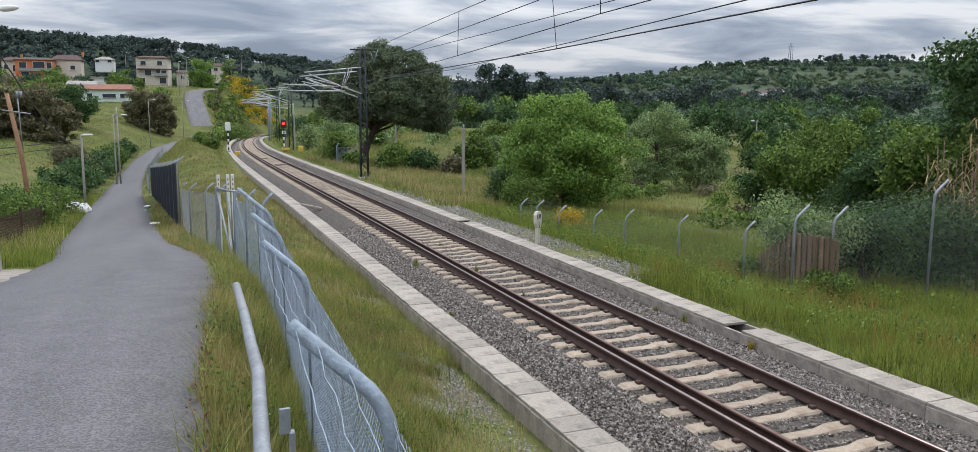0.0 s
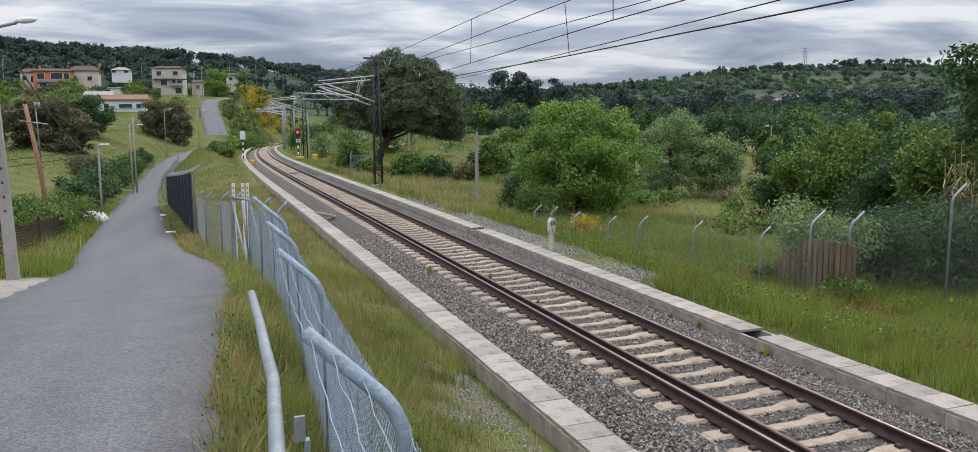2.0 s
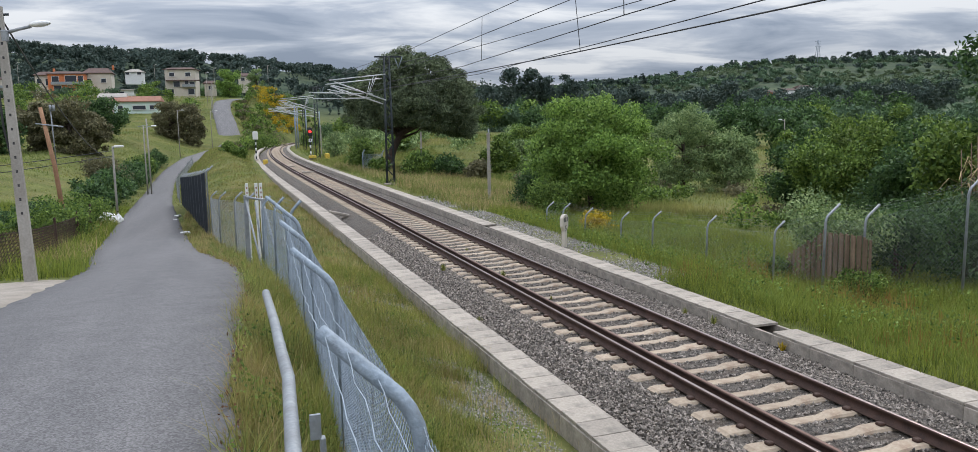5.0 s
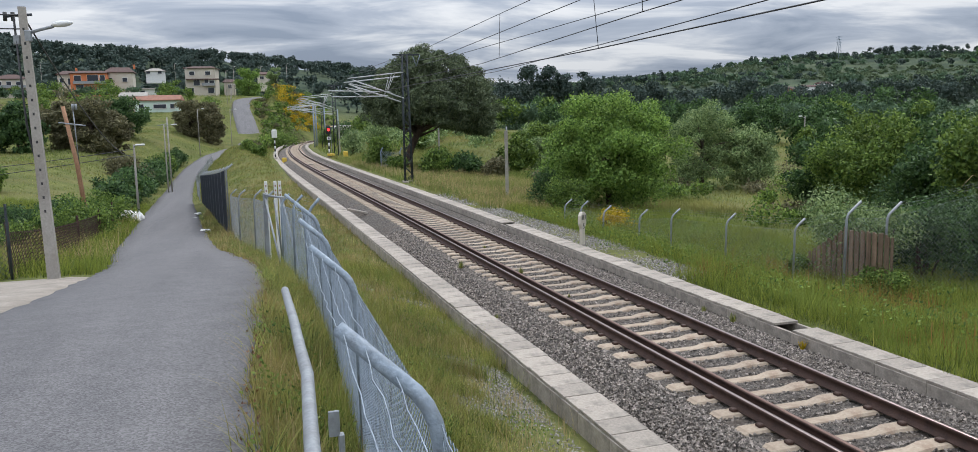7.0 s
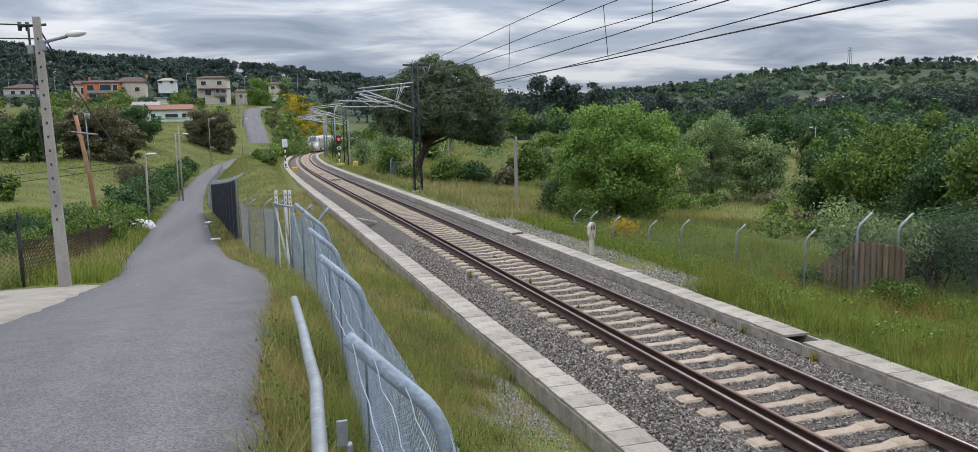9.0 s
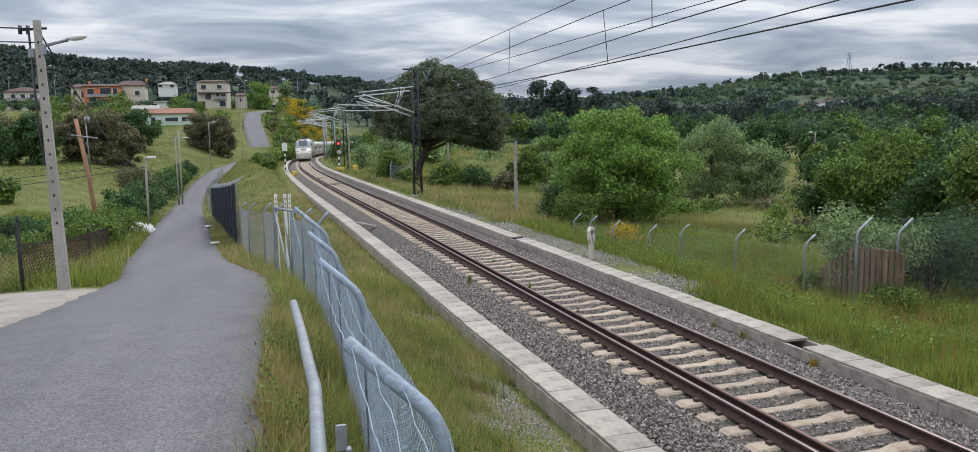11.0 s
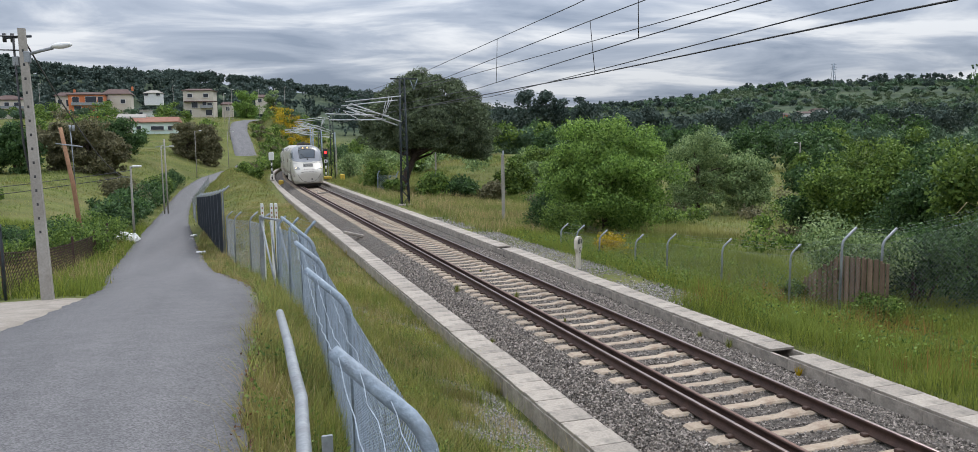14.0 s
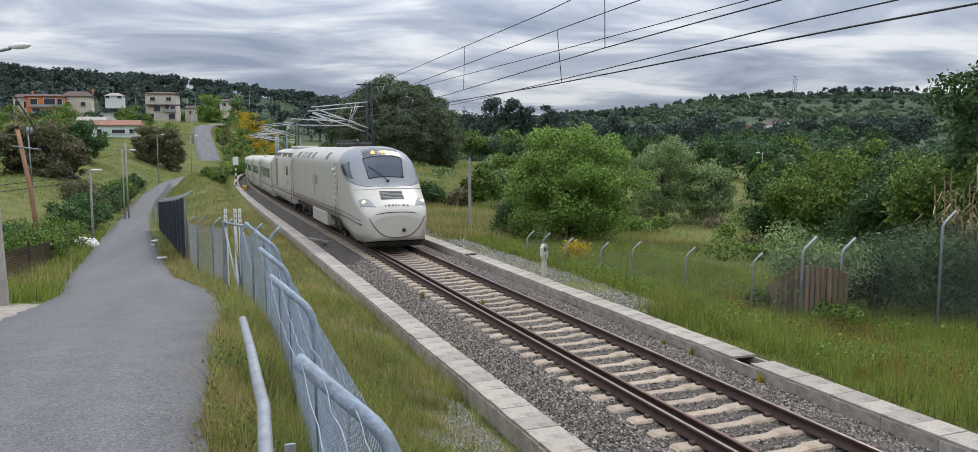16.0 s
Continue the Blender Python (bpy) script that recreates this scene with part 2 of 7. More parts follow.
M_BLACK = surface("black_paint", (0.012, 0.012, 0.013), (0.03, 0.03, 0.032), 3.0, 30.0, 0.5, bump=0.05)
M_YELLOW = surface("yellow_paint", (0.55, 0.36, 0.04), (0.68, 0.48, 0.08), 3.0, 30.0, 0.6, bump=0.05)
M_TRAIN = surface("cream_white_train_paint", (0.44, 0.41, 0.355), (0.53, 0.50, 0.445), 0.8, 20.0, 0.38, bump=0.02, stain=(0.36, 0.33, 0.28), stain_scale=0.8, stain_amount=0.45)
M_TRAINGREY = surface("grey_train_paint", (0.20, 0.208, 0.225), (0.255, 0.263, 0.28), 0.8, 20.0, 0.35, bump=0.02)
M_STRIPE = surface("mauve_stripe", (0.13, 0.08, 0.09), (0.19, 0.12, 0.13), 2.0, 20.0, 0.4, bump=0.0)
M_UNDER = surface("dark_underframe", (0.02, 0.018, 0.017), (0.06, 0.052, 0.046), 3.0, 20.0, 0.8, bump=0.3)
M_PLASTER = surface("cream_plaster", (0.46, 0.41, 0.345), (0.58, 0.53, 0.455), 0.6, 12.0, 0.9, bump=0.1)
M_ORANGE = surface("orange_plaster", (0.50, 0.15, 0.06), (0.62, 0.21, 0.09), 0.6, 12.0, 0.9, bump=0.1)
M_TEAL = surface("pale_green_plaster", (0.48, 0.58, 0.53), (0.58, 0.68, 0.62), 0.6, 12.0, 0.9, bump=0.1)
M_ROOF = surface("clay_roof_tiles", (0.17, 0.08, 0.055), (0.32, 0.15, 0.10), 1.0, 14.0, 0.9, bump=0.5, island=0.15)
M_ROOFDARK = surface("weathered_roof_tiles", (0.055, 0.033, 0.028), (0.115, 0.068, 0.057), 1.0, 14.0, 0.9, bump=0.5, island=0.15)
M_CLADBOARD = surface("weathered_boards", (0.13, 0.085, 0.055), (0.24, 0.165, 0.11), 3.0, 20.0, 0.9, random=0.3, bump=0.5)

L_OAK = leaf_mat("fresh_green_leaves", (0.048, 0.105, 0.02), (0.29, 0.43, 0.095), 0.6, 0.35)
L_DARK = leaf_mat("dark_green_leaves", (0.015, 0.043, 0.015), (0.11, 0.19, 0.062), 0.6, 0.28)
L_PINE = leaf_mat("pine_needles", (0.04, 0.062, 0.036), (0.17, 0.205, 0.11), 0.65, 0.18)
L_WILLOW = leaf_mat("grey_green_leaves", (0.08, 0.14, 0.05), (0.33, 0.42, 0.18), 0.65, 0.3)
L_OLIVE = leaf_mat("brownish_leaves", (0.085, 0.085, 0.045), (0.21, 0.19, 0.10), 0.65, 0.25)
L_BRUSH = leaf_mat("bush_leaves", (0.032, 0.075, 0.015), (0.22, 0.31, 0.065), 0.6, 0.3)
L_GORSE = leaf_mat("yellow_broom_flowers", (0.24, 0.18, 0.01), (0.60, 0.43, 0.02), 0.65, 0.2)
L_GRASS = leaf_mat("meadow_grass", (0.05, 0.08, 0.014), (0.34, 0.35, 0.10), 0.65, 0.35, (0.30, 0.23, 0.09), 0.8)
L_STRAW = leaf_mat("dry_grass", (0.26, 0.19, 0.085), (0.5, 0.4, 0.2), 0.65, 0.35)
# Far woods: aerial haze is put into the colour, bluer and lower in contrast.
L_FARHAZE = leaf_mat("hazed_wood_leaves", (0.052, 0.098, 0.058), (0.115, 0.175, 0.095), 0.75, 0.15)
L_PINEHAZE = leaf_mat("hazed_pine_leaves", (0.036, 0.06, 0.052), (0.074, 0.102, 0.08), 0.75, 0.1)

L_MEADOW = leaf_mat("pale_meadow_grass", (0.075, 0.12, 0.025), (0.24, 0.28, 0.075), 0.8, 0.35, (0.28, 0.26, 0.09), 0.12)
L_VERGE = leaf_mat("fresh_verge_grass", (0.03, 0.062, 0.01), (0.36, 0.38, 0.10), 0.65, 0.35, (0.30, 0.235, 0.085), 1.3)
L_LUSH = leaf_mat("lush_green_grass", (0.03, 0.065, 0.009), (0.36, 0.40, 0.07), 0.65, 0.35, (0.15, 0.19, 0.035), 0.5)
L_HERB = leaf_mat("yellow_green_herbs", (0.09, 0.115, 0.02), (0.42, 0.38, 0.10), 0.7, 0.35, (0.14, 0.20, 0.035), 2.2)
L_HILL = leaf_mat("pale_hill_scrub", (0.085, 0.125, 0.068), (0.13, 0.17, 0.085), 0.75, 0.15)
L_DEAD = leaf_mat("dead_brown_leaves", (0.07, 0.035, 0.02), (0.20, 0.10, 0.05), 0.8, 0.1)
L_ORANGE = leaf_mat("rusty_seed_heads", (0.20, 0.09, 0.03), (0.36, 0.19, 0.07), 0.8, 0.3)


# ---------------------------------------------------------------- mesh helpers
def put(name, verts, faces, material, parent=None, smooth=False):
    """A mesh object out of arrays; faces may be one array of quads or triangles, or a list of arrays."""
    me = bpy.data.meshes.new(name)
    verts = np.asarray(verts, dtype=np.float32).reshape(-1, 3)
    groups = faces if isinstance(faces, list) else [faces]
    groups = [np.asarray(g, dtype=np.int32) for g in groups if len(g)]
    me.vertices.add(len(verts)); me.vertices.foreach_set("co", verts.ravel())
    loops = np.concatenate([g.ravel() for g in groups])
    sizes = np.concatenate([np.full(len(g), g.shape[1], dtype=np.int32) for g in groups])
    me.loops.add(len(loops)); me.loops.foreach_set("vertex_index", loops)
    me.polygons.add(len(sizes))
    me.polygons.foreach_set("loop_start", np.concatenate([[0], np.cumsum(sizes)[:-1]]).astype(np.int32))
    if smooth:
        me.polygons.foreach_set("use_smooth", np.ones(len(sizes), dtype=bool))
    me.update(calc_edges=True); me.validate()
    me.materials.append(material)
    ob = new(name, me)
    if parent:
        ob.parent = parent
    return ob


def part(name, bm, material, parent=None, label="", smooth=False):
    me = bpy.data.meshes.new(name)
    if smooth:
        for f in bm.faces:
            f.smooth = True
    bm.to_mesh(me); bm.free()
    me.materials.append(material)
    ob = new(name, me)
    if parent:
        ob.parent = parent
    return tagged(ob, label=label)


def thing(name, m, label, category, group="", kind=""):
    ob = new(name)
    ob.matrix_world = m
    return tagged(ob, label, category, group, kind)


def add_box(bm, c, s, bevel=0.0, m=None):
    """A box of size s round c, with bevelled edges."""
    mm = Matrix.Translation(c) @ Matrix.Diagonal((*s, 1))
    if m is not None:
        mm = m @ mm
    vs = bmesh.ops.create_cube(bm, size=1, matrix=mm)["verts"]
    if bevel:
        es = list({e for v in vs for e in v.link_edges})
        bmesh.ops.bevel(bm, geom=es, offset=bevel, segments=1, affect="EDGES")


def box(c, s, bevel=0.0, m=None):
    bm = bmesh.new()
    add_box(bm, c, s, bevel, m)
    return bm


def add_tube(bm, pts, r, sides=8, r2=None, cap=True):
    """A round tube along points, tapering from r to r2."""
    pts = [Vector(p) for p in pts]
    rings = []
    for i, p in enumerate(pts):
        d = (pts[min(i + 1, len(pts) - 1)] - pts[max(i - 1, 0)]).normalized()
        a = d.orthogonal().normalized() if i == 0 else (ref - d * ref.dot(d)).normalized()
        ref = a
        b = d.cross(a)
        rr = r + ((r2 if r2 is not None else r) - r) * i / max(1, len(pts) - 1)
        rings.append([bm.verts.new(p + (a * math.cos(k * math.tau / sides) + b * math.sin(k * math.tau / sides)) * rr) for k in range(sides)])
    for u, v in zip(rings, rings[1:]):
        for k in range(sides):
            f = bm.faces.new((u[k], u[(k + 1) % sides], v[(k + 1) % sides], v[k]))
            f.smooth = True
    if cap:
        bm.faces.new(rings[0][::-1]); bm.faces.new(rings[-1])


def tube(pts, r, sides=8, r2=None):
    bm = bmesh.new()
    add_tube(bm, pts, r, sides, r2)
    return bm


def add_bar(bm, a, b, w):
    """A square bar from a to b."""
    add_tube(bm, [a, b], w * 0.707, 4)


def extrude(profile, y0, y1):
    """A closed profile of (x, z) drawn along y."""
    bm = bmesh.new()
    rings = [[bm.verts.new((x, y, z)) for x, z in profile] for y in (y0, y1)]
    n = len(profile)
    for k in range(n):
        bm.faces.new((rings[0][k], rings[0][(k + 1) % n], rings[1][(k + 1) % n], rings[1][k]))
    bm.faces.new(rings[0][::-1]); bm.faces.new(rings[1])
    bmesh.ops.recalc_face_normals(bm, faces=bm.faces)
    return bm


# ---------------------------------------------------------------- plan: track, road, terrain
TRACK = ((7.37, -60, 0), (7.37, -20, 0), (7.37, 10, 0), (7.37, 35, 0), (7.3, 60, -0.05), (7.6, 85, -0.22), (8.4, 110, -0.46), (9.6, 132, -0.6),
         (11.3, 155, -0.85), (14.5, 186, -1.2), (20, 218, -1.5), (30, 252, -1.8), (45, 290, -2), (70, 340, -2.2), (105, 395, -2.2), (150, 455, -2.2), (230, 550, -2.2), (340, 670, -2.2))
GAUGE = 1.74


def spline(points, step=0.5):
    """Points along a smooth curve, evenly spaced, with the length along it counted from y = 0."""
    p = np.array(points, float)
    p = np.vstack([2 * p[0] - p[1], p, 2 * p[-1] - p[-2]])
    out = []
    for i in range(1, len(p) - 2):
        a, b, c, d = p[i - 1:i + 3]
        u = np.linspace(0, 1, 60, endpoint=False)[:, None]
        # centripetal-like tangents for uneven spacing
        l0, l1, l2 = (np.linalg.norm(q) for q in (b - a, c - b, d - c))
        tb = (b - a) / l0 * (l1 / (l0 + l1)) + (c - b) / l1 * (l0 / (l0 + l1))
        tc = (c - b) / l1 * (l2 / (l1 + l2)) + (d - c) / l2 * (l1 / (l1 + l2))
        h00, h10, h01, h11 = 2 * u**3 - 3 * u**2 + 1, u**3 - 2 * u**2 + u, -2 * u**3 + 3 * u**2, u**3 - u**2
        out.append(h00 * b + h10 * l1 * tb + h01 * c + h11 * l1 * tc)
    q = np.vstack(out + [p[-2:-1]])
    s = np.concatenate([[0], np.cumsum(np.linalg.norm(np.diff(q, axis=0), axis=1))])
    s -= np.interp(0, q[:, 1], s)
    return s, q


TS, TQ = spline(TRACK)


def rail_at(s, off=0.0, dz=0.0):
    """The place on the track at length s, off metres to the right, and the heading."""
    c = np.array([np.interp(s, TS, TQ[:, k]) for k in range(3)])
    e = np.array([np.interp(s + 0.5, TS, TQ[:, k]) for k in range(3)]) - np.array([np.interp(s - 0.5, TS, TQ[:, k]) for k in range(3)])
    e /= np.linalg.norm(e)
    right = np.array([e[1], -e[0], 0])
    return c + right * off + np.array([0, 0, dz]), e


ROAD_Y = (-40, -10, 0, 4, 8, 14, 20, 27, 36, 49, 65, 85, 105, 120, 135, 150, 165, 187, 205, 235, 253, 264, 276)
ROAD_X = (-1.2, -1.3, -1.55, -1.6, -1.45, -1.15, -1.35, -2.1, -2.7, -3.45, -4.2, -4.9, -5.45, -5.3, -4.2, -2.7, 0.4, 4.3, 4.1, 3.7, 5.4, 9.5, 18.0)
ROAD_Z = (2.5, 2.45, 2.3, 2.15, 1.95, 1.42, 0.75, 0.05, -0.55, -1.15, -1.75, -2.45, -2.85, -2.6, -2.1, -1.7, -1.3, -0.4, 3.35, 8.35, 10.6, 11.3, 11.9)
ROAD_W = (3.2, 3.2, 3.2, 3.2, 3.2, 3.1, 3.0, 3.0, 3.0, 2.9, 2.6, 2.5, 2.5, 2.6, 2.8, 3.2, 4.0, 4.6, 4.8, 4.6, 4.6, 4.6, 4.6)
RS, RQ = spline(list(zip(ROAD_X, ROAD_Y, ROAD_Z)))


def road_at(y):
    """Centre x, height and half width of the road at y."""
    return np.interp(y, RQ[:, 1], RQ[:, 0]), np.interp(y, RQ[:, 1], RQ[:, 2]), np.interp(y, ROAD_Y, ROAD_W) / 2


def smooth(a, b, v):
    u = np.clip((v - a) / (b - a), 0, 1)
    return u * u * (3 - 2 * u)


def lumps(x, y, size, seed):
    """Cheap smooth unevenness."""
    u, v = x / size + seed * 1.7, y / size - seed * 2.3
    return (np.sin(u * 2.1 + np.sin(v * 1.7)) + np.sin(v * 2.6 + np.sin(u * 1.3 + 1)) + np.sin((u + v) * 1.9 + 2)) / 3


def ground(x, y):
    """Height of the ground at x, y (arrays)."""
    x, y = np.asarray(x, float), np.asarray(y, float)
    tx = np.interp(y, TQ[:, 1], TQ[:, 0]); tz = np.interp(y, TQ[:, 1], TQ[:, 2])
    rx, rz, rw = road_at(y)
    u = x - tx
    # verge and valley floor beyond the track
    right = tz - 0.10 - 0.50 * smooth(3.3, 7.0, u) - 0.9 * smooth(7, 20, u) + 0.15 * lumps(x, y, 9, 1) * smooth(3, 10, u)
    right = right + 1.3 * smooth(75, 110, y) * smooth(4, 12, u) + 2.2 * smooth(60, 130, y) * smooth(8, 22, u) * smooth(75, 35, u)
    # bank between track and road
    w = np.clip((x - (rx + rw)) / np.maximum(tx - 3.1 - (rx + rw), 0.5), 0, 1)
    bank = (rz - 0.08) * (1 - w) + (tz - 0.45) * w - 0.30 * np.sin(w * math.pi) * smooth(0.3, 2.0, rz)
    knoll = 2.35 * smooth(50, 100, y) * smooth(165, 120, y) * np.exp(-((x - 0.8) / 3.0) ** 2)
    bank = bank + knoll * smooth(0.0, 0.3, w) + 0.05 * lumps(x, y, 1.2, 2) * np.sin(w * math.pi)
    # meadow rising to the village
    v = rx - rw - x
    meadow_z = -1.0 + 0.028 * np.clip(y - 45, 0, 130) + 10.5 * smooth(165, 300, y) + 0.4 * lumps(x, y, 30, 3)
    near = rz - 0.05 + 0.1 * smooth(0, 2, v)
    meadow = near + (meadow_z - near) * smooth(0.3, 14, v)
    z = np.where(x > tx, right, np.where(x > rx + rw, bank, np.where(x > rx - rw, rz - 0.12, meadow)))
    z = np.where((u > -2.72) & (u < 2.45), tz - 0.75, z)
    # hillside through which the track is cut
    cutting = 7.0 * smooth(135, 215, y) * smooth(4.0, 15, -u) * smooth(2.0, 7.0, x - rx - rw) * smooth(330, 250, y)
    z = z + np.where(x < tx, cutting, 0)
    left_hill = smooth(370, 760, y) * (24 * smooth(260, -40, x) + 14 * smooth(-110, -200, x)) + 19 * smooth(380, 760, y)
    right_hill = 42 * np.exp(-((x - 760) / 330) ** 2 - ((y - 820) / 260) ** 2) + 26 * smooth(650, 1500, y) + 12 * smooth(500, 1300, x)
    z = z + left_hill * smooth(200, 420, y) + right_hill + 4 * lumps(x, y, 90, 5) * smooth(250, 600, np.hypot(x, y))
    return z


def ground_sheet():
    """One sheet, fine near the track and coarse far out."""
    def axis(lo, hi, fine, edges):
        vals = [edges[0]]
        while vals[-1] < edges[1]:
            vals.append(vals[-1] + fine)
        step = fine
        up = vals[-1]
        while up < hi:
            step *= 1.12; up += step; vals.append(up)
        step, down = fine, edges[0]
        front = []
        while down > lo:
            step *= 1.12; down -= step; front.append(down)
        return np.array(front[::-1] + vals)
    xs, ys = axis(-1800, 2600, 0.4, (-10, 18)), axis(-400, 3200, 0.6, (-6, 70))
    X, Y = np.meshgrid(xs, ys)
    Z = ground(X, Y)
    V = np.stack([X, Y, Z], -1).reshape(-1, 3)
    n, m = len(xs), len(ys)
    i = (np.arange(m - 1)[:, None] * n + np.arange(n - 1)[None, :]).ravel()
    ob = put("ground", V, np.stack([i, i + 1, i + n + 1, i + n], -1), M_GROUND, smooth=True)
    return tagged(ob, "green and straw-coloured rough meadow ground with bare soil", "ground", kind="structure")


ground_sheet()


def ribbon(name, rows_, material):
    """A strip out of cross rows of equal length."""
    r = np.array(rows_)
    n, k = r.shape[:2]
    i = (np.arange(n - 1)[:, None] * k + np.arange(k - 1)[None, :]).ravel()
    return put(name, r.reshape(-1, 3), np.stack([i, i + 1, i + k + 1, i + k], -1), material, smooth=True)


def road():
    rows_ = []
    rnd = random.Random(4)
    for y in np.concatenate([np.arange(-40, 60, 0.35), np.arange(60, 276, 1.0)]):
        x, z, w = road_at(y)
        a, b = w + rnd.uniform(-0.06, 0.06), w + rnd.uniform(-0.07, 0.07)
        rows_.append([(x - a, y, z - 0.10), (x - a + 0.03, y, z - 0.01)] + [(x + k * w, y, z + 0.03 * (1 - k * k)) for k in (-0.6, -0.2, 0.2, 0.6)] + [(x + b - 0.03, y, z - 0.01), (x + b, y, z - 0.10)])
    tagged(ribbon("road", rows_, M_ASPHALT), "narrow worn grey asphalt lane with ragged edges", "road", kind="structure")


road()


def ballast_bed():
    rows_ = []
    for s in np.arange(-20, 330, 1.0):
        rows_.append([rail_at(s, o, z)[0] for o, z in ((-2.45, -0.66), (-2.05, -0.42), (-1.5, -0.215), (0, -0.225), (1.5, -0.215), (2.0, -0.235), (2.5, -0.25))])
    tagged(ribbon("ballast_bed", rows_, M_BED), "grey crushed granite ballast bed under the track", "ballast", kind="structure")


ballast_bed()

# ---------------------------------------------------------------- track
def sweep(name, profile, offset, s0, s1, material, parent, step=2.0, label=""):
    """A closed (offset, height) profile swept along the track."""
    ss = np.arange(s0, s1 + 1e-6, step)
    rows_ = []
    for s in ss:
        c, e = rail_at(s)
        right = np.array([e[1], -e[0], 0])
        rows_.append([c + right * (offset + a) + np.array([0, 0, h]) for a, h in profile])
    r = np.array(rows_); n, k = r.shape[:2]
    i = np.arange(n - 1)[:, None] * k; j = np.arange(k)[None, :]; j2 = (j + 1) % k
    q = np.stack([i + j, i + j2, i + k + j2, i + k + j], -1).reshape(-1, 4)
    return tagged(put(name, r.reshape(-1, 3), q, material, parent), label=label)


RAIL = ((-0.07, -0.172), (0.07, -0.172), (0.07, -0.158), (0.012, -0.14), (0.01, -0.05), (0.035, -0.038), (0.036, -0.006), (0.03, -0.003), (-0.03, -0.003), (-0.036, -0.006), (-0.035, -0.038), (-0.01, -0.05), (-0.012, -0.14), (-0.07, -0.158))


def rails():
    for off, top, label in ((-GAUGE / 2, M_RAILTOP, "rusty steel running rail with a bright worn head"), (GAUGE / 2, M_RAILTOP, "rusty steel running rail with a bright worn head"),
                            (-GAUGE / 2 + 0.236, M_OLDTOP, "rusty brown third rail beside the running rail")):
        r = thing("rail", Matrix(), label, "rail", "rails of the track")
        sweep("rail_body", RAIL, off, -18, 320, M_RUST, r)
        sweep("rail_head", ((-0.027, -0.004), (0.027, -0.004), (0.024, 0.0), (-0.024, 0.0)), off, -18, 320, top, r)


rails()


def sleeper_mesh():
    bm = bmesh.new()
    # a waisted block: deep ends, lower middle
    st = ((-1.30, 0.14, -0.03), (-1.24, 0.15, 0.0), (-0.5, 0.14, 0.0), (-0.3, 0.115, -0.035), (0.3, 0.115, -0.035), (0.5, 0.14, 0.0), (1.24, 0.15, 0.0), (1.30, 0.14, -0.03))
    rings = []
    for x, w, z in st:
        rings.append([bm.verts.new(v) for v in ((x, -w, -0.2), (x, -w, z - 0.03), (x, -w + 0.03, z), (x, w - 0.03, z), (x, w, z - 0.03), (x, w, -0.2))])
    for a, b in zip(rings, rings[1:]):
        for k in range(5):
            bm.faces.new((a[k], a[k + 1], b[k + 1], b[k]))
    bm.faces.new(rings[0]); bm.faces.new(rings[-1][::-1])
    bmesh.ops.recalc_face_normals(bm, faces=bm.faces)
    me = bpy.data.meshes.new("sleeper"); bm.to_mesh(me); bm.free()
    me.materials.append(M_SLEEPER)
    return me


def track_pose(s, off=0.0, dz=0.0):
    p, e = rail_at(s, off, dz)
    return Matrix.Translation(p) @ Matrix.Rotation(math.atan2(-e[0], e[1]), 4, "Z") @ Matrix.Rotation(math.asin(e[2]), 4, "X")


def sleepers():
    me = sleeper_mesh()
    clip = box((0, 0, 0.02), (0.09, 0.10, 0.05), 0.012)
    cm = bpy.data.meshes.new("rail_clip"); clip.to_mesh(cm); clip.free(); cm.materials.append(M_RUST)
    rnd = random.Random(7)
    for i in range(300):
        s = 0.35 + (i - 22) * 0.6
        ob = new("sleeper", me)
        ob.matrix_world = track_pose(s, rnd.uniform(-0.012, 0.012), -0.175 + rnd.uniform(-0.004, 0.004)) @ Matrix.Rotation(rnd.uniform(-0.008, 0.008), 4, "Z")
        tagged(ob, "cream concrete railway sleeper stained with rust", "sleeper", "sleepers of the track")
        if 8 < i < 75:
            for x in (-0.99, -0.745, -0.52, 0.75, 0.985):
                c = new("rail_clip", cm); c.parent = ob
                c.location = (x, 0, 0)
    far = [track_pose(0.35 + (i - 22) * 0.6, 0, -0.175) for i in range(300, 520)]
    v0 = np.array([v.co for v in me.vertices]); V, F = [], []
    quads = [tuple(p.vertices) for p in me.polygons if len(p.vertices) == 4]
    for k, m in enumerate(far):
        mm = np.array(m)
        V.append(v0 @ mm[:3, :3].T + mm[:3, 3]); F += [[a + k * len(v0) for a in q] for q in quads]
    tagged(put("far_sleepers", np.vstack(V), np.array(F), M_SLEEPER), "cream concrete sleepers far along the track", "sleeper", kind="stuff")


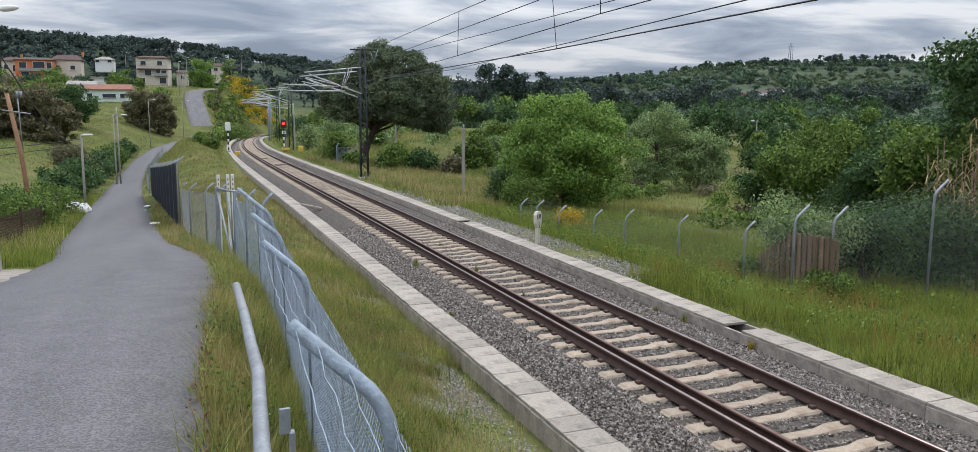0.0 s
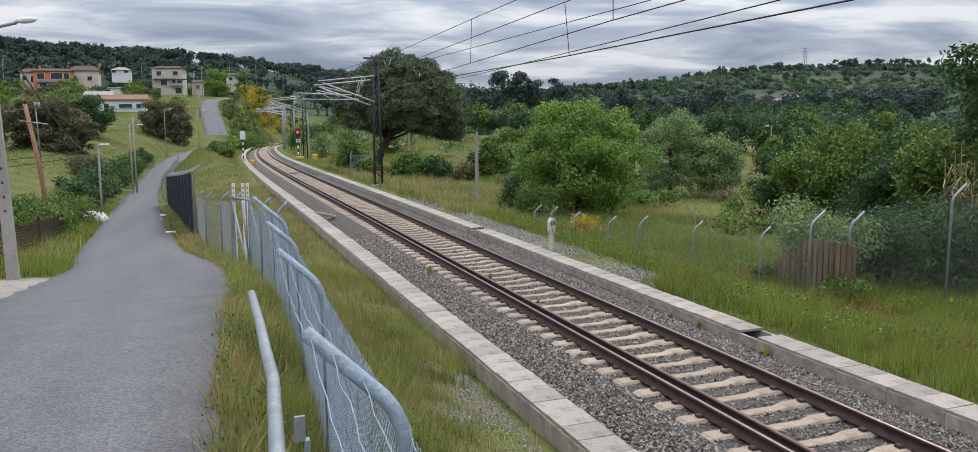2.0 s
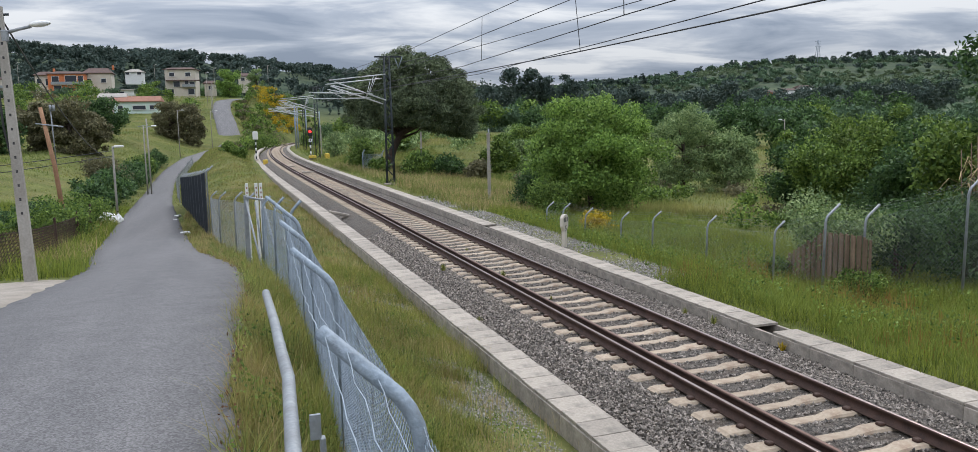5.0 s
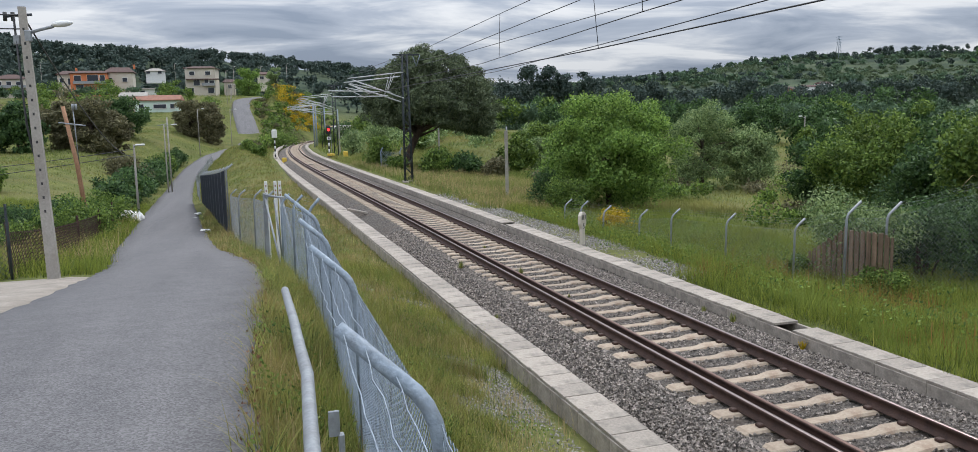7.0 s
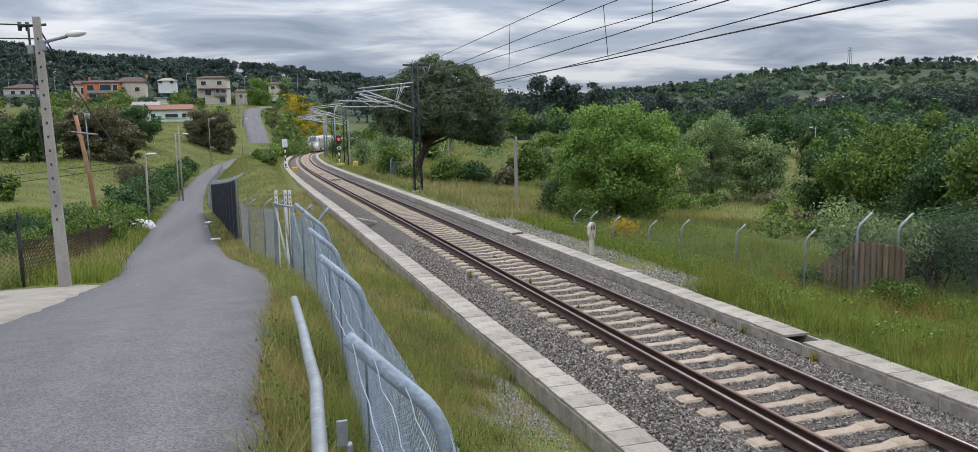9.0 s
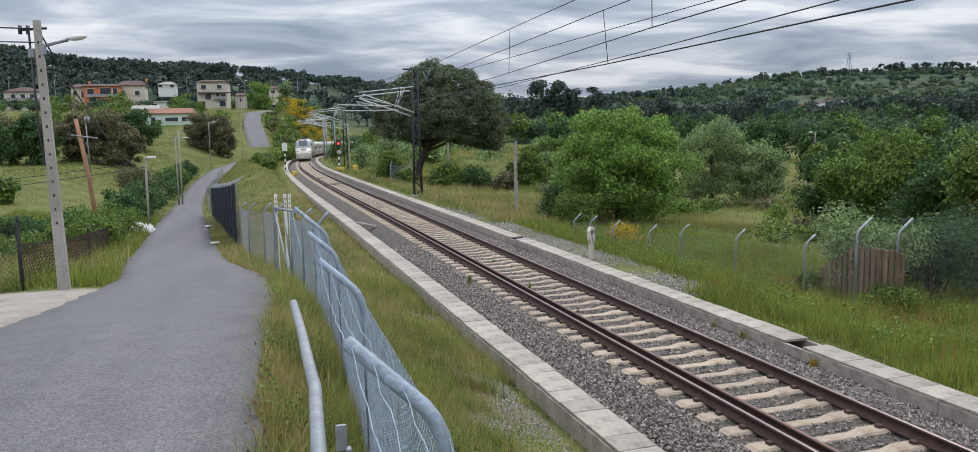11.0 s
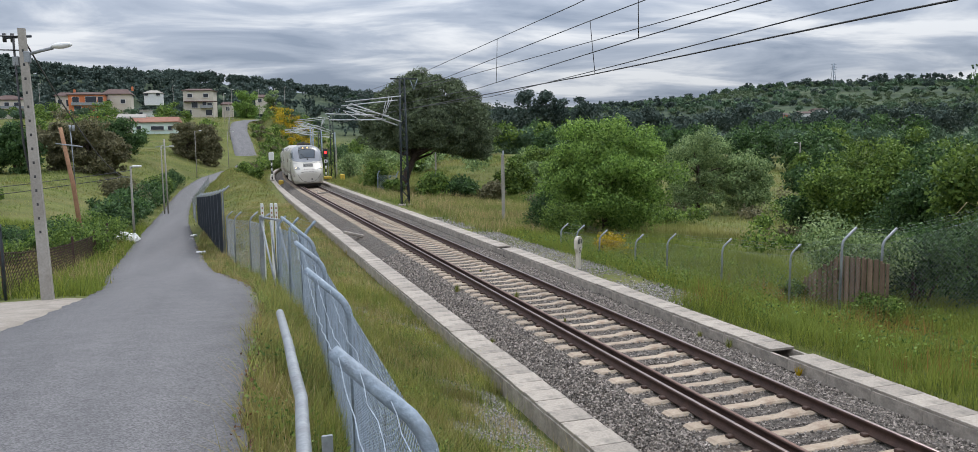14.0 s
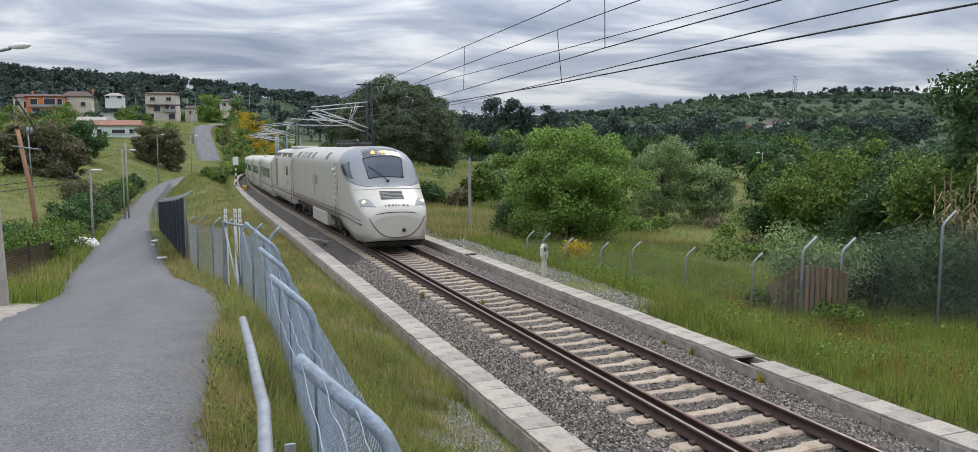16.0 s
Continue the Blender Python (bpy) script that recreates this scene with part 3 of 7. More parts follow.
def trough(name, off, width, top, depth, missing=()):
    """Concrete cable trough: side walls in long pieces and short cover slabs."""
    t = thing(name, Matrix(), "weathered pale concrete cable trough with cover slabs beside the track", "cable trough", "cable troughs")
    rnd = random.Random(int(off * 10))
    wall = {}
    for sgn in (-1, 1):
        bm = box((sgn * (width / 2 - 0.03), 0, -depth / 2 - 0.02), (0.06, 0.992, depth - 0.0), 0.006)
        me = bpy.data.meshes.new("trough_wall"); bm.to_mesh(me); bm.free(); me.materials.append(M_CONCRETE); wall[sgn] = me
    bm = box((0, 0, 0.0), (width - 0.03, 0.488, 0.05), 0.006)
    lid = bpy.data.meshes.new("cover_slab"); bm.to_mesh(lid); bm.free(); lid.materials.append(M_CONCRETE)
    for i in range(-4, 100):
        for sgn in (-1, 1):
            w = new("trough_wall", wall[sgn]); w.parent = t
            w.matrix_world = track_pose(i + 0.5, off, top + rnd.uniform(-0.006, 0.006)) @ Matrix.Rotation(rnd.uniform(-0.004, 0.004), 4, "Z")
        for k in (0.25, 0.75):
            if any(abs(i + k - g) < 0.3 for g in missing):
                continue
            w = new("cover_slab", lid); w.parent = t
            tilt = rnd.uniform(-0.012, 0.012)
            w.matrix_world = track_pose(i + k, off + rnd.uniform(-0.008, 0.008), top + 0.005 + rnd.uniform(-0.004, 0.006)) @ Matrix.Rotation(tilt, 4, "Y")
    w = width / 2
    sweep("far_trough", ((-w, top - depth), (w, top - depth), (w, top + 0.02), (-w, top + 0.02)), off, 100, 320, M_CONCRETE, t)
    return t


sleepers()
trough("cable_trough", -2.745, 0.57, -0.12, 0.40)
trough("cable_trough", 2.28, 0.56, -0.02, 0.36, missing=(12.05, 28.2))


# ---------------------------------------------------------------- train
def loft(sections):
    """Rings of points joined into a closed skin."""
    bm = bmesh.new()
    rings = [[bm.verts.new(p) for p in ring] for ring in sections]
    n = len(rings[0])
    for a, b in zip(rings, rings[1:]):
        for k in range(n):
            f = bm.faces.new((a[k], a[(k + 1) % n], b[(k + 1) % n], b[k])); f.smooth = True
    bm.faces.new(rings[0]); bm.faces.new(rings[-1][::-1])
    bmesh.ops.recalc_face_normals(bm, faces=bm.faces)
    return bm


# stations of the power car: y, half width, roof height, height of the rounded part, bottom
NOSE = ((-10.30, 0.92, 1.34, 0.42, 0.55), (-10.24, 1.08, 1.56, 0.48, 0.45), (-10.05, 1.22, 1.76, 0.48, 0.38), (-9.7, 1.32, 1.98, 0.48, 0.35), (-9.25, 1.39, 2.26, 0.54, 0.35), (-8.9, 1.42, 2.52, 0.68, 0.36),
        (-8.6, 1.44, 2.88, 0.86, 0.40), (-8.25, 1.45, 3.30, 1.02, 0.45), (-7.95, 1.46, 3.60, 1.10, 0.5), (-7.6, 1.465, 3.82, 1.10, 0.55), (-7.15, 1.47, 3.95, 1.04, 0.62), (-6.5, 1.475, 4.0, 0.98, 0.75), (-5.6, 1.48, 4.0, 0.92, 0.95), (9.9, 1.48, 4.0, 0.90, 0.95))


def shape(y):
    n = np.array(NOSE)
    return [np.interp(y, n[:, 0], n[:, k]) for k in (1, 2, 3, 4)]


def ring_at(y, zb=None, n=22, grow=0.0):
    """Cross-section at y, from the left foot (or height zb) over the roof to the right one."""
    half, top, sh, bot = shape(y)
    zs = top - sh
    half, top, sh = half + grow, top + grow, sh
    pts = []
    if zb is None:
        pts += [(-half + 0.10, bot), (-half + 0.015, bot + 0.35), (-half, min(bot + 0.75, zs - 0.02))]
        a0 = 0.0
    elif zb < zs:
        pts += [(-half, zb), (-half, (zb + zs) / 2), (-half, zs - 0.01)]
        a0 = 0.0
    else:
        a0 = math.asin(min(1, (zb - zs) / sh))
        pts += [(-half * math.cos(a0), zb)] * 3
    for k in range(n + 1):
        a = a0 + (math.pi - 2 * a0) * k / n
        c, s_ = math.cos(a), math.sin(a)
        e = 0.82                      # squarer than an ellipse
        pts.append((-math.copysign(abs(c) ** e, c) * half, zs + abs(s_) ** e * (top - zs)))
    pts += [(-x, z) for x, z in pts[:3][::-1]]
    return [(x, y, z) for x, z in pts]


def top_z(x, y):
    """Height of the skin over x at y."""
    half, top, sh, _ = shape(y)
    c = min(1.0, abs(x) / half) ** (1 / 0.82)
    return top - sh + max(0.0, 1 - c * c) ** 0.41 * sh


def side_x(y, z):
    half, top, sh, _ = shape(y)
    zs = top - sh
    if z < zs:
        return half
    s_ = min(1.0, (z - zs) / sh) ** (1 / 0.82)
    return max(0.0, 1 - s_ * s_) ** 0.41 * half


def patch(corners, f, n=8):
    """A four-cornered piece of skin; corners in the plane in which f takes its two numbers."""
    bm = bmesh.new()
    c = [Vector(p) for p in corners]
    g = [[bm.verts.new(f(*(c[0].lerp(c[1], i / n)).lerp(c[3].lerp(c[2], i / n), j / n))) for j in range(n + 1)] for i in range(n + 1)]
    for i in range(n):
        for j in range(n):
            q = bm.faces.new((g[i][j], g[i + 1][j], g[i + 1][j + 1], g[i][j + 1])); q.smooth = True
    return bm


def on_top(lift):
    return lambda x, y: (x * (1 + lift * 0.3), y - lift * 0.6, top_z(x, y) + lift)


def on_side(sgn, lift):
    return lambda y, z: (sgn * (side_x(y, z) + lift), y - lift * 0.3, z)


CABGLASS, cn, cl, cb = mat("dark_cab_glass", 0.08)
cb.inputs["Base Color"].default_value = (0.045, 0.06, 0.075, 1)
cb.inputs["Specular IOR Level"].default_value = 0.45
LAMP_WARM = glow("warm_headlight", (1.0, 0.80, 0.52), 0.85)
LAMP_AMBER = glow("amber_roof_light", (1.0, 0.60, 0.22), 1.1)
M_LENS = surface("smoked_lens", (0.045, 0.045, 0.048), (0.08, 0.078, 0.076), 3, 30, 0.2, bump=0.0)
M_HEADLENS = surface("pale_headlight_glass", (0.14, 0.145, 0.15), (0.34, 0.34, 0.33), 5, 30, 0.12, bump=0.0)
M_GRILLE = surface("grey_grille", (0.13, 0.13, 0.12), (0.22, 0.215, 0.20), 4, 40, 0.7, bump=0.1)


def wheelset(parent, y, r=0.44):
    for sgn in (-1, 1):
        w = part("wheel", tube([(sgn * 0.80, y, r), (sgn * 0.94, y, r)], r, 20), M_UNDER, parent)
        part("axle_box", box((sgn * 1.06, y, r), (0.22, 0.34, 0.34), 0.05), M_UNDER, parent)
    part("axle", tube([(-0.9, y, r), (0.9, y, r)], 0.08, 8), M_UNDER, parent)


def bogie(parent, y, gap=2.6):
    for k in (-gap / 2, gap / 2):
        wheelset(parent, y + k)
    for sgn in (-1, 1):
        part("bogie_frame", box((sgn * 1.12, y, 0.62), (0.14, gap + 1.0, 0.22), 0.04), M_UNDER, parent)
        for k in (-0.45, 0.45):
            part("damper", tube([(sgn * 1.2, y + k, 0.35), (sgn * 1.2, y + k * 1.3, 0.95)], 0.06, 8), M_UNDER, parent)


def stripes(parent, y0, y1, zs=((1.17, 0.10), (1.33, 0.045)), half=1.48):
    for sgn in (-1, 1):
        for z, h in zs:
            part("stripe", box((sgn * (half + 0.002), (y0 + y1) / 2, z), (0.008, y1 - y0, h)), M_STRIPE, parent)


def logo(parent, sgn, y, z):
    """Plain mauve shapes in place of the lettering."""
    for k, (dy, w, h, dz) in enumerate(((-0.75, 0.14, 0.42, 0), (-0.42, 0.26, 0.36, 0), (-0.05, 0.26, 0.40, 0), (0.24, 0.09, 1.25, -0.05), (0.55, 0.28, 0.36, 0))):
        part("logo_shape", box((sgn * 1.484, y + dy * 1.25, z + dz), (0.008, w * 0.62, h * 1.15), 0.002), M_STRIPE, parent)


def seams(parent, ys, half, z0, z1):
    for y in ys:
        for sgn in (-1, 1):
            part("panel_gap", box((sgn * half, y, (z0 + z1) / 2), (0.014, 0.022, z1 - z0)), M_UNDER, parent)


def power_car():
    t = thing("locomotive", Matrix(), "cream-white high-speed power car with grey cab hood and mauve stripes", "train", "cars of the train")
    ys = [n[0] for n in NOSE[:12]] + [-2, 1, 4, 7, 9.9]
    fine = sorted(set(ys + [round(-10.2 + 0.2 * k, 2) for k in range(28)]))
    part("body", loft([ring_at(y) for y in fine]), M_TRAIN, t)
    # grey hood round the cab windows
    rows_ = []
    for y in np.linspace(-9.06, -5.8, 34):
        zb = np.interp(y, (-9.06, -8.9, -8.63, -8.0, -7.18, -6.5, -6.1, -5.8), (2.395, 2.40, 2.44, 2.58, 2.84, 3.1, 3.35, 3.8))
        rows_.append(ring_at(y, zb, 22, 0.006))
    r = np.array(rows_); n, k = r.shape[:2]
    i = (np.arange(n - 1)[:, None] * k + np.arange(k - 1)[None, :]).ravel()
    put("cab_hood", r.reshape(-1, 3), np.stack([i, i + 1, i + k + 1, i + k], -1), M_TRAINGREY, t, smooth=True)
    scr = part("windscreen", patch(((-0.78, -7.97), (0.74, -7.97), (0.63, -8.66), (-0.69, -8.66)), on_top(0.014)), CABGLASS, t, "dark laminated windscreen")
    for a, b in (((-0.81, -7.95), (0.77, -7.95)), ((-0.72, -8.68), (0.66, -8.68)), ((-0.81, -7.95), (-0.72, -8.68)), ((0.77, -7.95), (0.66, -8.68))):
        part("windscreen_seal", tube([on_top(0.012)(a[0] + (b[0] - a[0]) * q / 8, a[1] + (b[1] - a[1]) * q / 8) for q in range(9)], 0.022, 5), M_BLACK, scr)
    part("wiper", tube([on_top(0.04)(-0.02, -8.80), on_top(0.05)(-0.35, -8.55), on_top(0.05)(-0.66, -8.3)], 0.016, 5), M_BLACK, t)
    part("wiper_boss", tube([on_top(0.0)(0.0, -8.82), on_top(0.09)(0.0, -8.82)], 0.06, 8), M_BLACK, t)
    lamp = part("roof_light_panel", patch(((-0.76, -7.25), (0.72, -7.25), (0.72, -7.88), (-0.78, -7.88)), on_top(0.012)), M_LENS, t, "smoked light panel")
    for x in (-0.36, 0.06):
        part("roof_light", tube([on_top(0.0)(x, -7.72), on_top(0.04)(x, -7.76)], 0.085, 10), LAMP_AMBER, lamp)
    for sgn in (-1, 1):
        part("side_window", patch(((-6.75, 3.22), (-7.60, 3.40), (-8.42, 2.70), (-7.40, 2.88)), on_side(sgn, 0.014)), CABGLASS, t, "dark swept cab side window")
        hl = part("headlight", patch(((sgn * 0.93, -9.60), (sgn * 1.30, -9.34), (sgn * 1.29, -9.70), (sgn * 0.76, -10.08)), on_top(0.014)), M_HEADLENS, t, "pale swept headlight glass")
        part("bulb", tube([on_top(0.005)(sgn * 1.14, -9.62), on_top(0.03)(sgn * 1.14, -9.65)], 0.085, 12), LAMP_WARM, hl)
    gr = part("front_grille", patch(((-0.46, -9.27), (0.43, -9.27), (0.43, -9.74), (-0.49, -9.74)), on_top(0.010)), M_GRILLE, t)
    for k in range(6):
        y = -9.30 - 0.08 * k
        part("slat", tube([on_top(0.018)(-0.46, y), on_top(0.018)(0.0, y), on_top(0.018)(0.42, y)], 0.008, 4), M_UNDER, gr)
    for x, w in ((-0.42, 0.05), (-0.30, 0.09), (-0.16, 0.09), (-0.02, 0.06), (0.10, 0.04), (0.26, 0.10), (0.42, 0.09)):
        part("logo_shape", patch(((x, -10.03), (x + w, -10.03), (x + w, -10.10), (x, -10.10)), on_top(0.008), 2), M_STRIPE, t)
    # coupler cover: joint line and hook
    edge = [(x, -10.262 + 0.12 * abs(x / 1.08) ** 5, 1.49 - 0.20 * abs(x / 1.08) ** 3) for x in np.linspace(-1.08, 1.08, 19)]
    part("cover_joint", tube(edge, 0.016, 5), M_UNDER, t)
    low = [(x, float(np.interp(abs(x), (0.88, 0.96, 1.10), (-10.315, -10.30, -10.25))), 0.53 + 0.76 * abs(x / 1.08) ** 3) for x in np.linspace(-1.08, 1.08, 27)]
    part("cover_joint", tube(low, 0.016, 5), M_UNDER, t)
    brow = [on_top(0.004)(x, -9.13 + 0.42 * abs(x / 1.36) ** 4) for x in np.linspace(-1.36, 1.36, 25)]
    part("brow_crease", tube(brow, 0.010, 4), M_TRAINGREY, t)
    part("tow_eye", tube([(0.24, -10.2, 0.80), (0.24, -10.40, 0.80)], 0.07, 10), M_BLACK, t)
    part("snow_plough", box((0, -9.5, 0.24), (2.3, 0.5, 0.26), 0.08), M_UNDER, t)
    part("skirt", box((0, -8.6, 0.36), (2.5, 2.2, 0.16), 0.05), M_UNDER, t)
    part("underframe", box((0, 1.6, 0.86), (2.4, 16.4, 0.34), 0.03), M_UNDER, t)
    for sgn in (-1, 1):
        part("tank", box((sgn * 1.2, -0.2, 0.66), (0.46, 4.4, 0.66), 0.06), M_TRAIN, t)
        for k in range(7):
            part("door_rail", tube([(sgn * 1.53, -5.6, 1.5 + 0.25 * k), (sgn * 1.53, -5.6, 1.62 + 0.25 * k)], 0.03, 6), M_WHITE, t)
        part("lamp_cover", tube([(sgn * 1.47, -5.0, 2.98), (sgn * 1.56, -5.0, 2.98)], 0.09, 8), M_WHITE, t)
        for y, w in ((-3.2, 0.9), (1.2, 0.8), (2.8, 0.9), (4.2, 0.5), (5.2, 0.5), (6.6, 1.2)):
            part("roof_vent", patch(((y, 3.42), (y + w, 3.42), (y + w, 3.74), (y, 3.74)), on_side(sgn, 0.01), 3), M_GRILLE, t)
        part("stripe", tube([(sgn * side_x(y, z) * 1.002, y, z) for y, z in ((-9.85, 1.02), (-9.4, 1.06), (-8.9, 1.11), (-8.3, 1.15), (-7.6, 1.17), (-6.9, 1.17))], 0.035, 5), M_STRIPE, t)
        part("stripe", tube([(sgn * side_x(y, z) * 1.002, y, z) for y, z in ((-9.75, 1.16), (-9.3, 1.22), (-8.6, 1.28), (-7.6, 1.32), (-6.9, 1.33))], 0.02, 5), M_STRIPE, t)
    bogie(t, -5.6); bogie(t, 6.2)
    stripes(t, -6.9, 9.9)
    for sgn in (-1, 1):
        logo(t, sgn, 0.5, 2.38)
    seams(t, (-5.85, -5.25, 9.4), 1.48, 0.8, 3.3)
    for y, w in ((-2.6, 0.5), (-1.6, 0.7), (-0.4, 1.0)):
        part("roof_gear", box((0.1, y, 4.08), (1.2, w, 0.22), 0.06), M_UNDER, t)
    part("folded_pantograph", tube([(0, -3.0, 4.15), (0.3, -1.5, 4.3), (-0.3, 0.2, 4.2)], 0.05, 6), M_UNDER, t)
    return t


def plain_ring(y, half, top, bottom, sh=0.5):
    pts = [(-half + 0.12, bottom), (-half, bottom + 0.45), (-half, top - sh - 0.3)]
    for k in range(11):
        a = math.pi * k / 10
        c, s_ = math.cos(a), math.sin(a)
        pts.append((-math.copysign(abs(c) ** 0.75, c) * half, top - sh + s_ ** 0.8 * sh))
    pts += [(-x, z) for x, z in pts[:3][::-1]]
    return [(x, y, z) for x, z in pts]


def technical_car():
    t = thing("generator_car", Matrix(), "cream-white technical car with roof vents behind the power car", "train", "cars of the train")
    part("body", loft([plain_ring(-6.4, 1.47, 3.96, 0.6, 0.85), plain_ring(4.6, 1.47, 3.96, 0.6, 0.85), plain_ring(6.0, 1.46, 3.45, 0.6, 0.6), plain_ring(6.4, 1.46, 3.36, 0.6)]), M_TRAIN, t)
    part("underframe", box((0, 0, 0.62), (2.5, 12.6, 0.3), 0.03), M_UNDER, t)
    bogie(t, -4.2); wheelset(t, 5.9, 0.42)
    stripes(t, -6.4, 6.4, half=1.47)
    for sgn in (-1, 1):
        part("vent", box((sgn * 1.474, 2.2, 2.35), (0.02, 1.1, 1.9)), M_CLADBOARD, t)
        part("window", box((sgn * 1.474, -4.2, 2.55), (0.02, 0.9, 0.55)), CABGLASS, t)
        part("plate", box((sgn * 1.474, -4.6, 1.85), (0.012, 0.7, 0.25)), M_TRAINGREY, t)
        for y, w in ((-5.4, 1.2), (-3.0, 0.7), (-1.8, 0.7), (0.4, 0.6), (2.0, 1.0), (3.4, 0.8)):
            part("roof_vent", box((sgn * 1.25, y, 3.55), (0.35, w, 0.3), 0.02, ), M_GRILLE, t)
    seams(t, (-6.3, -2.9, 6.2), 1.47, 0.8, 3.0)
    part("roof_gear", box((0, -1.5, 4.02), (1.4, 3.0, 0.22), 0.06), M_TRAIN, t)
    return t


def coach():
    t = thing("coach", Matrix(), "cream-white low passenger coach with dark windows and mauve stripes", "train", "cars of the train")
    part("body", loft([plain_ring(-6.45, 1.46, 3.36, 0.42), plain_ring(6.45, 1.46, 3.36, 0.42)]), M_TRAIN, t)
    part("underframe", box((0, 0, 0.42), (2.4, 12.6, 0.3), 0.03), M_UNDER, t)
    wheelset(t, 6.3, 0.42)
    stripes(t, -6.4, 6.4, ((1.10, 0.09), (1.24, 0.04)), 1.46)
    for sgn in (-1, 1):
        for k in range(6):
            w = part("window", box((sgn * 1.462, -4.4 + 1.55 * k, 2.12), (0.02, 1.25, 0.78), 0.008), M_TRAINGREY, t)
            part("pane", box((sgn * 1.472, -4.4 + 1.55 * k, 2.12), (0.02, 1.15, 0.68)), CABGLASS, w)
        part("door", box((sgn * 1.463, 5.3, 1.75), (0.02, 0.85, 2.0), 0.005), M_TRAINGREY, t)
    seams(t, (-6.4, 4.8, 5.8), 1.46, 0.6, 2.9)
    part("roof_unit", box((0, -3.5, 3.38), (1.5, 2.6, 0.22), 0.08), M_PLASTER, t)
    part("gangway", box((0, 6.6, 1.9), (1.9, 0.5, 2.4), 0.1), M_UNDER, t)
    return t


CARS = [power_car(), technical_car(), coach()]
for _ in range(8):
    CARS.append(copy_thing(CARS[2], Matrix()))


# ---------------------------------------------------------------- plants
def leaf_quads(rng, pts, size, out=None, long=1.6, three=False):
    """Leaf cards at pts with four corners, or three, turned at random, facing partly outward."""
    n = len(pts)
    a = rng.normal(size=(n, 3)); a /= np.linalg.norm(a, axis=1)[:, None]
    nrm = rng.normal(size=(n, 3))
    if out is not None:
        nrm = nrm * 0.75 + out
    b = np.cross(nrm, a); b /= np.linalg.norm(b, axis=1)[:, None] + 1e-9
    s = size * rng.uniform(0.6, 1.35, size=(n, 1))
    a, b = a * s * long * 0.5, b * s * 0.5
    if three:
        V = np.stack([pts - a * 0.8 + b, pts - a * 0.8 - b, pts + a], 1).reshape(-1, 3)
        return V, np.arange(3 * n).reshape(-1, 3)
    V = np.stack([pts - a, pts + b * 0.9 - a * 0.1, pts + a, pts - b * 0.9 - a * 0.1], 1).reshape(-1, 3)
    return V, np.arange(4 * n).reshape(-1, 4)


def blob_points(rng, blobs, n):
    """Points in the outer part of a set of ellipsoids, n in all, shared by surface, with outward directions."""
    blobs = np.array(blobs, float)
    area = (blobs[:, 3] * blobs[:, 4] + blobs[:, 5] * blobs[:, 3]) ** 1.0
    k = rng.choice(len(blobs), size=n, p=area / area.sum())
    d = rng.normal(size=(n, 3)); d /= np.linalg.norm(d, axis=1)[:, None]
    r = rng.uniform(0.25, 1, size=(n, 1)) ** 0.45
    r *= 1 + 0.15 * rng.normal(size=(n, 1))
    return blobs[k, :3] + d * r * blobs[k, 3:6], d


def crown_blobs(rng, radius, z0, z1, count, part_size=0.34, top_heavy=0.0):
    """Sub-crowns filling an egg-shaped crown."""
    out = []
    zc, zh = (z0 + z1) / 2, (z1 - z0) / 2
    while len(out) < count:
        p = rng.uniform(-1, 1, size=3)
        if np.linalg.norm(p) > 1 or np.linalg.norm(p) < 0.35:
            continue
        r = radius * part_size * rng.uniform(0.5, 1.3)
        p = p * (1 + 0.22 * noise.noise(Vector(p) * 1.6 + Vector((radius * 7, z1, count))))
        shrink = 1 - top_heavy * 0.4 * (1 - (p[2] + 1) / 2)
        out.append((p[0] * (radius - r) * shrink, p[1] * (radius - r) * shrink, zc + p[2] * max(zh - r * 0.8, 0.1), r, r, r * rng.uniform(0.65, 0.9)))
    return out


def tree(name, x, y, z0, ztop, radius, leaf, leaves, size, label, seed, low=0.15, count=34, trunk=None, bark=None, part_size=0.34, category="tree", group="", lean=0.0, top_heavy=0.0):
    """A tapered trunk with limbs and a crown of many small leaves."""
    rng = np.random.default_rng(seed)
    rnd = random.Random(seed)
    t = thing(name, Matrix.Translation((x, y, z0)), label, category, group)
    h = ztop - z0
    blobs = crown_blobs(rng, radius, h * low, h, count, part_size, top_heavy)
    pts, out = blob_points(rng, blobs, leaves)
    pts[:, 2] = np.maximum(pts[:, 2], 0.05)
    V, F = leaf_quads(rng, pts, size, out)
    put("crown", V, F, leaf, t)
    r = trunk or max(0.08, h * 0.025)
    bm = bmesh.new()
    top = (lean, 0, h * 0.55)
    add_tube(bm, [(0, 0, -0.4), (lean * 0.2, 0.02, h * 0.15), (lean * 0.6, 0.05, h * 0.35), top], r * 1.25, 8, r * 0.5)
    for b in rnd.sample(blobs, min(len(blobs), 11)):
        k = rnd.uniform(0.25, 0.5)
        s = Vector((lean * k * 1.5, 0.03, h * k))
        e = Vector(b[:3])
        add_tube(bm, [s, s.lerp(e, 0.5) + Vector((0, 0, h * 0.03)), e], r * 0.45, 5, r * 0.1)
    part("trunk", bm, bark or M_BARK, t)
    return t


